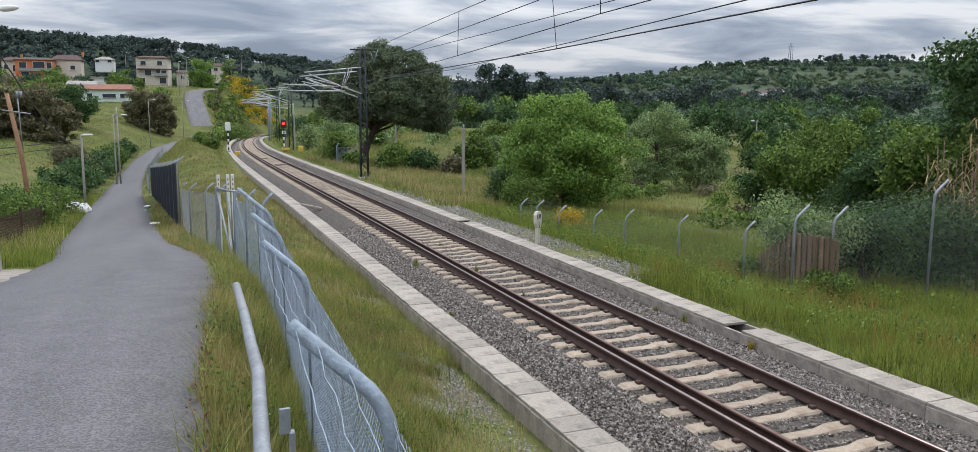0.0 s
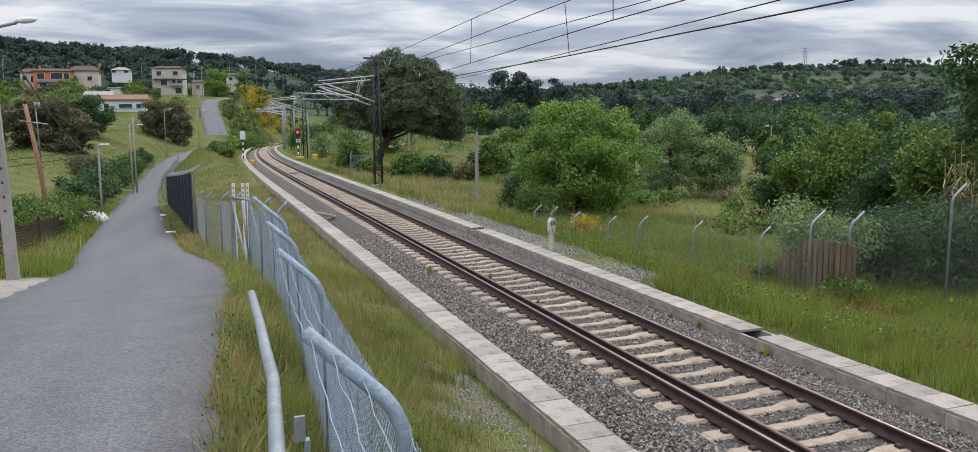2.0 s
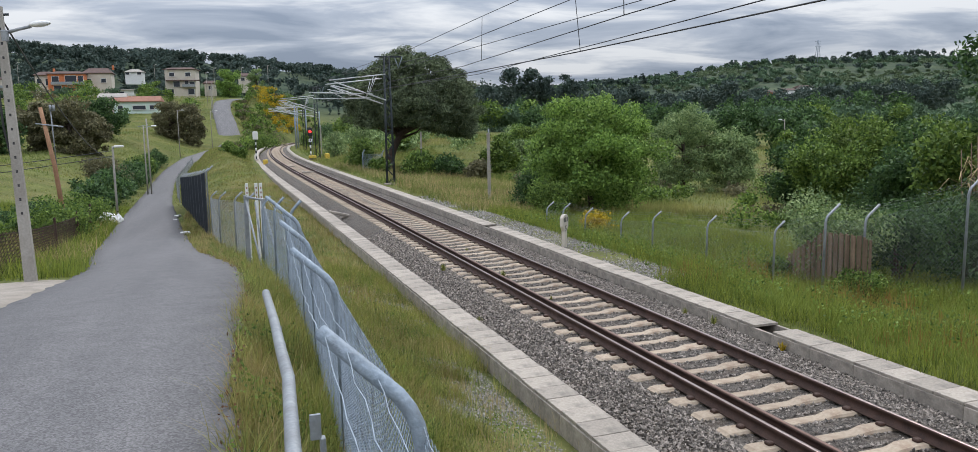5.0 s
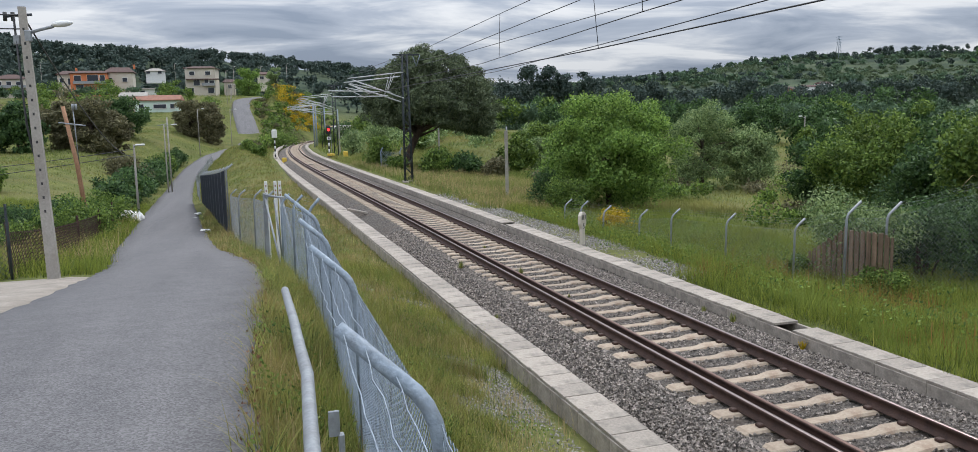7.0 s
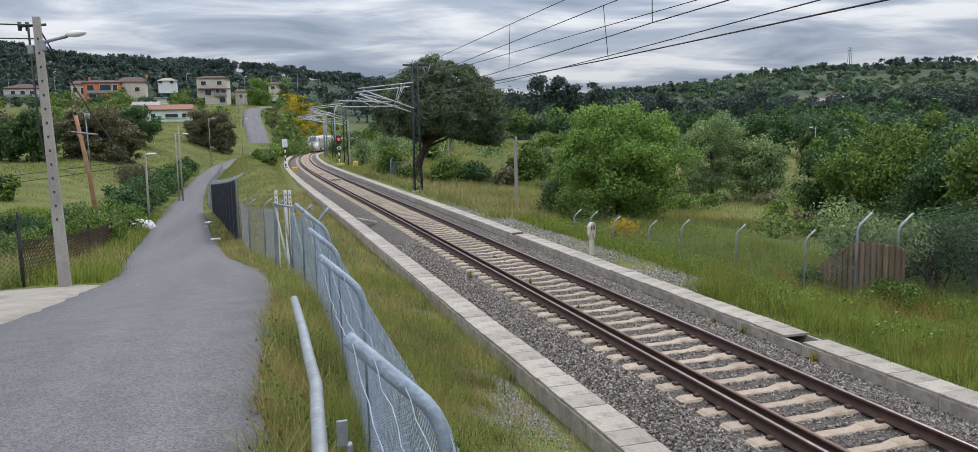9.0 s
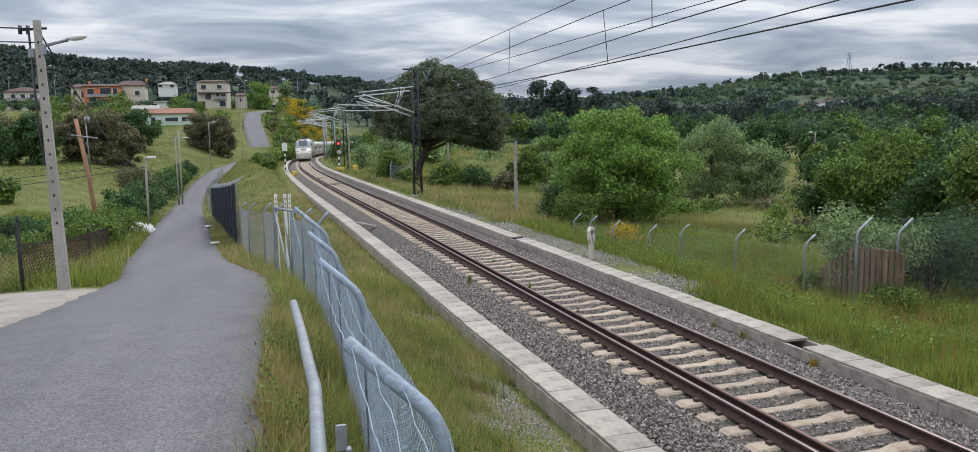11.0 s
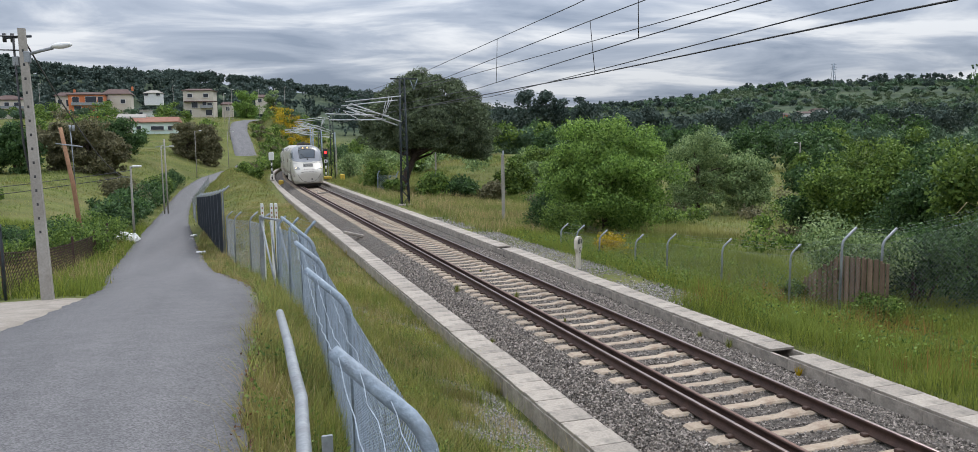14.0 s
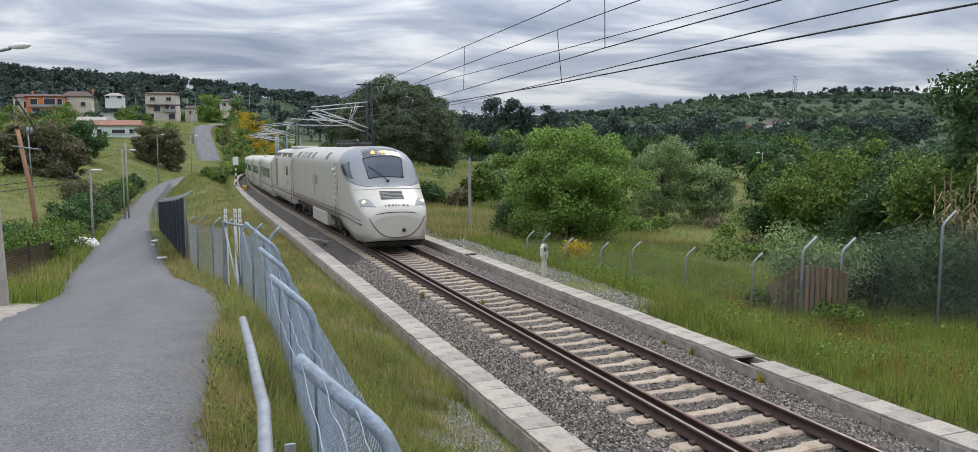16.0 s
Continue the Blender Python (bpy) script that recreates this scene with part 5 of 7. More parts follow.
def grass():
    tx = lambda y: np.interp(y, TQ[:, 1], TQ[:, 0])
    bank = lambda x, y: (x > road_at(y)[0] + road_at(y)[2]) & (x < tx(y) - 3.05)
    bare = lambda x, y: smooth(2.5 + 0.35 * lumps(x, y, 1.4, 12), 3.5, x) * smooth(17, 9, y)
    tuft = lambda x, y, g: lumps(x, y, 0.55, 4) + 0.7 * lumps(x, y, 1.9, 11) + g.normal(size=len(x)) * 0.3
    blades("verge_grass", (-0.3, 4.4), (1.2, 15), 16000, 0.36, 0.0036, L_VERGE, "green and yellowing grass on the bank", 1, lambda x, y, g: bank(x, y) & (tuft(x, y, g) > -0.75 + 1.7 * bare(x, y)), 8, 0.06, 1.2)
    blades("verge_grass", (-1.5, 4.4), (14, 60), 15000, 0.27, 0.008, L_GRASS, "green and yellowing grass on the bank", 2, lambda x, y, g: bank(x, y) & (tuft(x, y, g) > -0.5 + 1.1 * bare(x, y)), 6, 0.09, 0.9, True)
    blades("herbs", (0.5, 4.4), (1.5, 24), 14000, 0.40, 0.0034, L_HERB, "yellow-green flowering herbs on the bank", 15, lambda x, y, g: bank(x, y) & (tuft(x, y, g) > -0.5 + 1.4 * bare(x, y)), 7, 0.07, 1.3, True)
    blades("dry_grass", (-0.6, 4.4), (1.5, 20), 2600, 0.42, 0.003, L_STRAW, "dry straw-coloured grass on the bank", 3, lambda x, y, g: bank(x, y) & patchy(x, y, g, 1.1, 6, -0.1), 6, 0.08, 1.0)
    blades("dry_grass", (-1.5, 4.4), (20, 62), 5000, 0.36, 0.006, L_STRAW, "dry straw-coloured grass on the bank", 13, lambda x, y, g: bank(x, y) & patchy(x, y, g, 1.6, 6, -0.1), 5, 0.1, 0.9, True)
    blades("verge_grass", (9.95, 19), (5, 34), 30000, 0.5, 0.0065, L_LUSH, "tall green grass beside the track", 4, lambda x, y, g: (x > 10.15 + 0.2 * lumps(x, y, 1.5, 3)) & ~((x < 11.3) & (y > 17.5)), 6, 0.09, 1.0, True)
    blades("dry_grass", (10.2, 18), (5, 34), 6500, 0.5, 0.005, L_HERB, "dry straw-coloured grass beside the track", 5, lambda x, y, g: patchy(x, y, g, 2.5, 9, 0.1) & ~((x < 11.3) & (y > 17.5)), 5, 0.1, 0.7, True)
    blades("seeding_dock", (10.6, 15), (5, 20), 3000, 0.62, 0.007, L_ORANGE, "rusty seeding weeds in the tall grass", 14, lambda x, y, g: patchy(x, y, g, 1.6, 13, 0.35 - 0.5 * smooth(13, 8, y)), 4, 0.06, 0.4, True)
    blades("verge_grass", (10.4, 26), (34, 100), 18000, 0.5, 0.017, L_MEADOW, "tall pale grass beside the track", 6, lambda x, y, g: x > tx(y) + 3.2, 5, 0.15, 0.9, True)
    blades("dry_grass", (10.4, 20), (34, 80), 6500, 0.62, 0.012, L_STRAW, "dry straw-coloured grass beside the track", 7, lambda x, y, g: (x > tx(y) + 3.4) & patchy(x, y, g, 4, 9, -0.1), 5, 0.15, 0.9, True)
    blades("verge_grass", (-14, -2.2), (16, 60), 22000, 0.45, 0.011, L_LUSH, "tall green grass beside the lane", 8, lambda x, y, g: (x < road_at(y)[0] - road_at(y)[2] - 0.05) & ~((y < 18.3) & (x > -9)), 6, 0.12, 0.9, True)
    blades("dry_grass", (-12, -2.2), (18.5, 50), 4000, 0.65, 0.012, L_STRAW, "dry grass beside the lane", 9, lambda x, y, g: (x < road_at(y)[0] - road_at(y)[2] - 0.05) & patchy(x, y, g, 3, 2, -0.1), 5, 0.1, 0.9, True)
    blades("meadow_grass", (-70, 6), (55, 200), 26000, 0.22, 0.022, L_MEADOW, "long grass of the rising meadow", 10, lambda x, y, g: road_clear(x, y) & (x < tx(y) - 4), 4, 0.3, 1.0, True)
    blades("meadow_grass", (20, 75), (20, 110), 24000, 0.34, 0.022, L_MEADOW, "long grass of the valley meadow", 11, lambda x, y, g: x > 0, 4, 0.3, 1.0, True)
    blades("hillside_grass", (3, 40), (100, 260), 14000, 0.5, 0.05, L_MEADOW, "rough grass on the cutting and bank", 12, lambda x, y, g: road_clear(x, y) & (np.abs(x - tx(y)) > 4.2), 4, 0.4, 1.0, True)
    # broad-leaved weeds among the grass
    rng = np.random.default_rng(21)
    x, y = rng.uniform(-0.2, 3.6, 14000), 1.4 + 30 * rng.uniform(0, 1, 14000) ** 1.6
    k = bank(x, y) & (lumps(x, y, 0.7, 15) > -0.1 + 0.5 * smooth(1.5, 3.6, x))
    x, y = np.repeat(x[k], 4) + rng.normal(size=4 * k.sum()) * 0.05, np.repeat(y[k], 4) + rng.normal(size=4 * k.sum()) * 0.05
    P = np.stack([x, y, ground(x, y) + rng.uniform(0.02, 0.30, len(x))], -1)
    V, F = leaf_quads(rng, P, 0.021, np.tile((0, 0, 0.8), (len(P), 1)))
    tagged(put("weeds", V, F, L_BRUSH), "green broad-leaved weeds on the bank", "weeds", kind="stuff")
    # fallen leaves along the edge of the lane
    y = 2.5 + 22 * rng.uniform(0, 1, 500) ** 1.5
    x = road_at(y)[0] + road_at(y)[2] + np.abs(rng.normal(size=500)) * -0.07 + 0.06
    P = np.stack([x, y, road_at(y)[1] + 0.012], -1)
    V, F = leaf_quads(rng, P, 0.024, np.tile((0, 0, 6.0), (len(P), 1)))
    tagged(put("fallen_leaves", V, F, L_DEAD), "rusty fallen leaves along the lane's edge", "leaves", kind="stuff")
    x, y = rng.uniform(10.4, 17, 3500), rng.uniform(5, 30, 3500)
    k = lumps(x, y, 1.1, 17) > 0.1
    x, y = np.repeat(x[k], 7) + rng.normal(size=7 * k.sum()) * 0.09, np.repeat(y[k], 7) + rng.normal(size=7 * k.sum()) * 0.09
    P = np.stack([x, y, ground(x, y) + rng.uniform(0.05, 0.55, len(x))], -1)
    V, F = leaf_quads(rng, P, 0.042, np.tile((0, 0, 0.6), (len(P), 1)))
    tagged(put("weeds", V, F, L_BRUSH), "green broad-leaved weeds beside the track", "weeds", kind="stuff")


grass()


WEEDS = ((9.3, 11.6, -0.25, 0.22, L_GORSE, "yellow flowering tuft in the ballast"), (5.89, 21.5, -0.26, 0.30, L_VERGE, "green tuft in the ballast beside the rail"), (7.14, 20.1, -0.25, 0.24, L_VERGE, "green tuft between the rails of the track"),
         (9.25, 13.6, -0.24, 0.24, L_VERGE, "green tuft in the ballast beside the rail"), (9.22, 14.6, -0.24, 0.16, L_GRASS, "green tuft in the ballast beside the rail"), (5.3, 16.5, -0.5, 0.2, L_VERGE, "green tuft in the ballast beside the rail"),
         (7.5, 24.5, -0.25, 0.16, L_GRASS, "green tuft between the rails of the track"), (7.2, 17.0, -0.25, 0.12, L_GRASS, "green tuft between the rails of the track"))


def ballast_weed(x, y, z, h, leaf, label, seed):
    """A small tuft growing between the stones."""
    rng = np.random.default_rng(seed)
    t = thing("weed", Matrix.Translation((x, y, z)), label, "weed", "weeds in the ballast")
    k = 90
    a = rng.uniform(0, math.tau, k); r = rng.uniform(0, 0.5, k) * h
    tip = np.stack([np.cos(a) * r, np.sin(a) * r, h * rng.uniform(0.4, 1.0, k)], -1)
    foot = tip * np.array([0.25, 0.25, 0]); side = np.stack([-np.sin(a), np.cos(a), 0 * a], -1) * 0.009
    V = np.stack([foot - side, foot + side, tip], 1).reshape(-1, 3)
    put("blade_tuft", V, np.arange(3 * k).reshape(-1, 3), leaf, t)


for i, (x, y, z, h, leaf, lab) in enumerate(WEEDS):
    ballast_weed(x, y, z, h, leaf, lab, 300 + i)


def far_grass():
    """Tufts on the knoll, the cutting and the upper meadow."""
    def off_road(x, y, margin):
        rx, _, rw = road_at(y)
        return (np.abs(x - rx) > rw + margin)
    def bank(x, y, rng):
        return off_road(x, y, 0.4) & (x > road_at(y)[0]) & (x < np.interp(y, TQ[:, 1], TQ[:, 0]) - 3.6)
    def upper(x, y, rng):
        return off_road(x, y, 1.0) & (x < road_at(y)[0])
    blades("knoll_grass", (-6, 22), (62, 190), 34000, 0.2, 0.022, L_GRASS, "yellowish green grass tufts on the knoll and cutting", 61, bank, clump=4, spread=0.18, simple=True)
    blades("knoll_grass", (-6, 22), (62, 190), 9000, 0.3, 0.025, L_MEADOW, "dark green grass tufts on the knoll and cutting", 62, bank, clump=4, spread=0.22, simple=True)
    blades("upper_meadow_grass", (-60, 6), (90, 290), 26000, 0.34, 0.045, L_MEADOW, "green grass tufts on the meadow below the houses", 63, upper, clump=3, spread=0.35, simple=True)


far_grass()


# ---------------------------------------------------------------- fences beside the lane
def mesh_wires(bm, a0, a1, b0, b1, pitch, r):
    """Chain link: two sets of slanting wires over the panel with lower corners a0, b0 and upper corners a1, b1."""
    a0, a1, b0, b1 = (Vector(v) for v in (a0, a1, b0, b1))
    length, height = (b0 - a0).length, (a1 - a0).length
    at = lambda u, v: (a0.lerp(b0, u)).lerp(a1.lerp(b1, u), v)
    n = int((length + height) / pitch)
    for sgn in (0, 1):
        for k in range(n):
            s0 = k * pitch - height           # foot of the wire along the panel
            lo, hi = max(0.0, s0), min(length, s0 + height)
            if hi - lo < pitch * 0.3:
                continue
            v0, v1 = (lo - s0) / height, (hi - s0) / height
            if sgn:
                v0, v1 = 1 - v0, 1 - v1
            p, q = at(lo / length, v0), at(hi / length, v1)
            add_tube(bm, [p, q], r, 3, cap=False)


def fence(name, posts, arm, label, material, wire_r, pitch, post_r, group="", sag=0.0, top_wires=True, foot=None):
    """Posts at (x, y, height of the bend) with bent arms, chain link between them and barbed wires on the arms."""
    f = thing(name, Matrix(), label, "fence", group)
    spots_ = []
    for x, y, z in posts:
        g = float(ground(x, y))
        b = Vector((x, y, z))
        base = Vector((x - arm[0] * 0.1, y, g - 0.3))
        tip = b + Vector(arm)
        k = Vector(arm).normalized()
        bend = [b - Vector((0, 0, 0.16)), b - Vector((0, 0, 0.10)) + k * 0.006, b - Vector((0, 0, 0.05)) + k * 0.022, b - Vector((0, 0, 0.016)) + k * 0.055, b + k * 0.10, b + k * 0.17]
        part("post", tube([base, *bend, tip], post_r, 10), material, f)
        spots_.append((base, b, tip, g))
    for (p0, q0, t0, g0), (p1, q1, t1, g1) in zip(spots_, spots_[1:]):
        bm = bmesh.new()
        drop = Vector((0, 0, 0.04))
        lo0, lo1 = Vector((q0.x, q0.y, g0 - 0.02)), Vector((q1.x, q1.y, g1 - 0.02))
        mesh_wires(bm, lo0, q0 - drop, lo1, q1 - drop, pitch, wire_r)
        part("mesh_panel", bm, material, f)
        wires = [(0.02, None)] + ([(0.45, 1), (0.75, 1), (0.97, 1)] if top_wires else [])
        for u, up in wires:
            a, b = (q0 - drop, q1 - drop) if up is None else (q0.lerp(t0, u), q1.lerp(t1, u))
            rough = [a + (b - a) * (k / 22) - Vector((0, 0, (sag + 0.03) * 4 * (k / 22) * (1 - k / 22))) for k in range(23)]
            rough = [p + 0.012 * noise.noise_vector(p * 9) for p in rough]
            part("wire", tube(rough, wire_r * 1.15, 4), material, f)
    return f


fence("chain_link_fence", ((0.431, -0.735, 3.177), (0.576, 2.400, 3.027), (0.781, 5.685, 2.797), (0.931, 8.585, 2.657), (1.071, 11.065, 2.597), (1.081, 13.365, 2.517)), (-0.276, 0.230, 0.238),
      "galvanised chain-link fence with bent posts leaning beside the lane", M_GALV, 0.0021, 0.052, 0.027, sag=0.06)
fence("chain_link_fence", ((1.15, 13.6, 2.45), (1.12, 16.6, 2.25), (1.05, 19.4, 2.05)), (0.2, 0.0, 0.22), "galvanised chain-link fence running down along the lane", M_GALV, 0.0015, 0.06, 0.026)
fence("chain_link_fence", ((0.75, 21.6, 1.95), (0.6, 25.9, 1.66), (0.17, 29.2, 1.42), (-0.1, 33.8, 1.1)), (0.25, 0.02, 0.22), "galvanised chain-link fence with bent posts on a grassy bank", M_GALV_PALE, 0.0014, 0.07, 0.028)


def fence_gate():
    """Two braced gate posts with loose bars and marker stakes behind."""
    g = thing("fence_gate", Matrix(), "grey steel gate posts with slanting braces in the fence", "gate")
    for x, y, z in ((0.74, 20.7, 2.2), (1.12, 20.1, 2.15)):
        b = float(ground(x, y))
        part("gate_post", box((x, y, (b + z) / 2 - 0.1), (0.09, 0.09, z - b + 0.2), 0.008), M_GALV_PALE, g)
        part("brace", tube([(x, y, z - 0.1), (x + 0.25, y - 1.6, b)], 0.025, 6), M_GALV_PALE, g)
    part("top_bar", tube([(0.74, 20.7, 2.16), (1.12, 20.1, 2.12)], 0.03, 6), M_GALV_PALE, g)
    part("loose_bar", tube([(0.95, 20.5, 2.05), (1.05, 20.2, 0.7)], 0.022, 6), M_GALV_PALE, g)
    for x, y in ((0.82, 21.7), (1.05, 21.66), (1.16, 21.63)):
        b = float(ground(x, y))
        s = thing("marker_stake", Matrix.Translation((x, y, b)), "white-painted marker stake with small red marks", "stake", "marker stakes")
        part("stake", box((0, 0, (2.42 - b) / 2 - 0.1), (0.075, 0.075, 2.42 - b + 0.2), 0.006), M_WHITE, s)
        for k in range(3):
            part("mark", box((0, -0.04, 2.3 - b - 0.12 * k), (0.03, 0.006, 0.05)), M_ROOF, s)


fence_gate()


def dark_fence():
    f = thing("panel_fence", Matrix(), "dark grey solid mesh panel fence with outward-bent tops", "fence")
    a, b = Vector((-0.2, 34.4, 0)), Vector((-2.0, 60.0, 0))
    n = 10
    for i in range(n + 1):
        p = a.lerp(b, i / n)
        g = float(ground(p.x, p.y))
        z = 2.05 - (2.05 - 0.35) * (i / n) ** 0.9
        part("post", tube([(p.x, p.y, g - 0.3), (p.x, p.y, z), (p.x + 0.26, p.y - 0.02, z + 0.24)], 0.035, 6), M_GALV_PALE, f)
        if i < n:
            q = a.lerp(b, (i + 1) / n)
            g2 = float(ground(q.x, q.y)); z2 = 2.05 - (2.05 - 0.35) * ((i + 1) / n) ** 0.9
            bm = bmesh.new()
            v = [bm.verts.new(c) for c in ((p.x - 0.05, p.y, g + 0.02), (q.x - 0.05, q.y, g2 + 0.02), (q.x - 0.05, q.y, z2), (p.x - 0.05, p.y, z))]
            face = bm.faces.new(v)
            bmesh.ops.solidify(bm, geom=[face], thickness=0.03)
            part("panel", bm, M_DARKMESH, f)
            for k in range(1, 6):
                c = p.lerp(q, k / 6)
                zz, gg = z + (z2 - z) * k / 6, g + (g2 - g) * k / 6
                part("rib", box((c.x - 0.07, c.y, (zz + gg) / 2), (0.03, 0.05, zz - gg - 0.02)), M_DARKSTEEL, f)


dark_fence()
fence("roadside_fence", tuple((x, y, float(ground(x, y)) + 1.3) for x, y in ((-2.25, 62), (-2.7, 70), (-3.1, 80), (-3.3, 92), (-3.2, 105), (-3.0, 118), (-2.6, 130))), (0.0, 0.0, 0.12), "grey low fence along the lane", M_GALV_PALE, 0.004, 0.25, 0.03, top_wires=False)


PIPE_PTS = ((0.02, -1.5, 2.98), (0.12, 1.0, 2.91), (0.20, 2.69, 2.84), (0.24, 3.26, 2.82), (0.27, 3.67, 2.80), (0.28, 4.19, 2.78), (0.31, 5.12, 2.72), (0.33, 6.27, 2.67))


def handrail():
    t = thing("handrail", Matrix(), "bent galvanised tube handrail on small posts beside the lane", "handrail")
    part("rail", tube(PIPE_PTS, 0.029, 12), M_GALV_PALE, t)
    for x, y, z in ((0.37, 5.3, 2.55), (0.40, 3.6, 2.55)):
        g = float(ground(x, y))
        part("post", box((x, y, (g + z) / 2 - 0.12), (0.025, 0.045, z - g + 0.2), 0.004), M_GALV_PALE, t)
        part("bracket", box((x - 0.03, y, z + 0.03), (0.05, 0.016, 0.12), 0.003), M_GALV_PALE, t)


handrail()


# ---------------------------------------------------------------- apron, poles, rubbish on the far side of the lane
def apron():
    rows_ = []
    for y in np.linspace(8.6, 17.2, 16):
        x, z, w = road_at(y)
        e = x - w + 0.06
        left = -11.0
        z0 = z - 0.012
        rows_.append([(left, y, z0 - 0.10), (left, y, z0 + 0.02), (e - 3, y, z0 + 0.015), (e - 0.2 - 0.25 * math.sin(y * 1.7) ** 2, y, z0 + 0.012), (e - 0.02, y, z0 - 0.02), (e, y, z0 - 0.12)])
    tagged(ribbon("pavement", rows_, M_APRON), "pale concrete apron at a driveway beside the lane", "pavement", kind="structure")


apron()


def concrete_pole():
    x, y = -3.33, 17.1
    g = float(ground(x, y))
    t = thing("street_lamp", Matrix(), "tall grey concrete pole with a street lamp arm and cables", "street lamp")
    bm = bmesh.new()
    top = Vector((-3.50, 17.4, 6.15))
    foot = Vector((x, y, g - 0.3))
    rings = []
    for k in range(9):
        c = foot.lerp(top, k / 8)
        w, d = 0.105 - 0.045 * k / 8, 0.09 - 0.035 * k / 8
        rings.append([bm.verts.new(c + Vector(v)) for v in ((-w, -d, 0), (w, -d, 0), (w, d, 0), (-w, d, 0))])
    for a, b in zip(rings, rings[1:]):
        for k in range(4):
            bm.faces.new((a[k], a[(k + 1) % 4], b[(k + 1) % 4], b[k]))
    bm.faces.new(rings[0][::-1]); bm.faces.new(rings[-1])
    part("pole", bm, M_GREYPOLE, t)
    for k in range(14):
        c = foot.lerp(top, 0.30 + 0.048 * k)
        part("hole", box((c.x, c.y - 0.075 + 0.0016 * k, c.z), (0.035, 0.012, 0.05)), M_BLACK, t)
    part("lamp_arm", tube([(-3.48, 17.4, 5.66), (-3.2, 17.35, 5.74), (-2.98, 17.3, 5.79)], 0.03, 8), M_GALV_PALE, t)
    part("lamp_bracket", box((-3.43, 17.36, 5.62), (0.12, 0.12, 0.22), 0.02), M_GALV_PALE, t)
    bm = bmesh.new()
    bmesh.ops.create_uvsphere(bm, u_segments=12, v_segments=8, radius=1, matrix=Matrix.Translation((-2.83, 17.3, 5.84)) @ Matrix.Rotation(-0.12, 4, "Y") @ Matrix.Diagonal((0.19, 0.09, 0.06, 1)))
    part("lamp_head", bm, M_WHITE, t, "pale rounded lamp head", smooth=True)
    part("junction_box", box((-3.63, 17.42, 5.55), (0.12, 0.1, 0.18), 0.015), M_GALV_PALE, t)
    part("crossarm", tube([(-3.80, 17.45, 5.98), (-3.35, 17.45, 6.02)], 0.025, 6), M_DARKSTEEL, t)
    for dx in (-0.25, -0.12):
        part("insulator", tube([(-3.55 + dx, 17.45, 5.9), (-3.55 + dx, 17.45, 6.06)], 0.035, 8), M_BLACK, t)
    part("cable", tube([(-3.65, 17.4, 6.0), (-3.60, 17.36, 4.0), (-3.35, 17.2, 2.4), (-3.30, 17.12, g)], 0.022, 6), M_BLACK, t, "black cable running down the pole")


concrete_pole()


def sag_wire(name, a, b, drop, r, label, n=14, material=None):
    a, b = Vector(a), Vector(b)
    pts = [a.lerp(b, k / n) - Vector((0, 0, drop * 4 * (k / n) * (1 - k / n))) for k in range(n + 1)]
    return tagged(part(name, tube(pts, r, 5), material or M_BLACK), label, "cable")


sag_wire("power_cable", (-3.5, 17.4, 6.0), (-16, 15.5, 6.6), 0.15, 0.014, "black power cable between the poles")
sag_wire("power_cable", (-3.5, 17.4, 5.75), (-16, 15.2, 6.2), 0.15, 0.012, "black power cable between the poles")
sag_wire("power_cable", (-3.45, 17.4, 5.9), (-5.1, 49.4, 2.2), 0.7, 0.016, "black power cable sagging to the next pole")
sag_wire("power_cable", (-5.1, 49.4, 2.6), (-30, 52, 1.3), 0.5, 0.02, "black power cable over the meadow")
sag_wire("power_cable", (-5.1, 49.4, 2.3), (-30, 50, 0.4), 0.4, 0.02, "black power cable over the meadow")


def timber_pole():
    g = float(ground(-6.2, 37.3))
    t = thing("telegraph_pole", Matrix(), "leaning brown timber telegraph pole with insulators", "pole")
    part("pole", tube([(-5.75, 37.3, g - 0.4), (-6.05, 37.4, 2.4), (-6.4, 37.5, 4.75)], 0.10, 10, 0.075), M_WOODPOLE, t)
    part("crossarm", tube([(-6.6, 37.4, 4.1), (-5.6, 37.4, 3.95)], 0.03, 6), M_GALV_PALE, t)
    part("side_bar", tube([(-6.0, 37.6, 2.2), (-6.05, 37.6, 4.7)], 0.025, 6), M_GALV_PALE, t)
    for dx in (0, 0.12):
        part("insulator", tube([(-6.05 + dx, 37.6, 4.6), (-6.05 + dx, 37.6, 4.85)], 0.05, 8), M_GALV_PALE, t)


timber_pole()


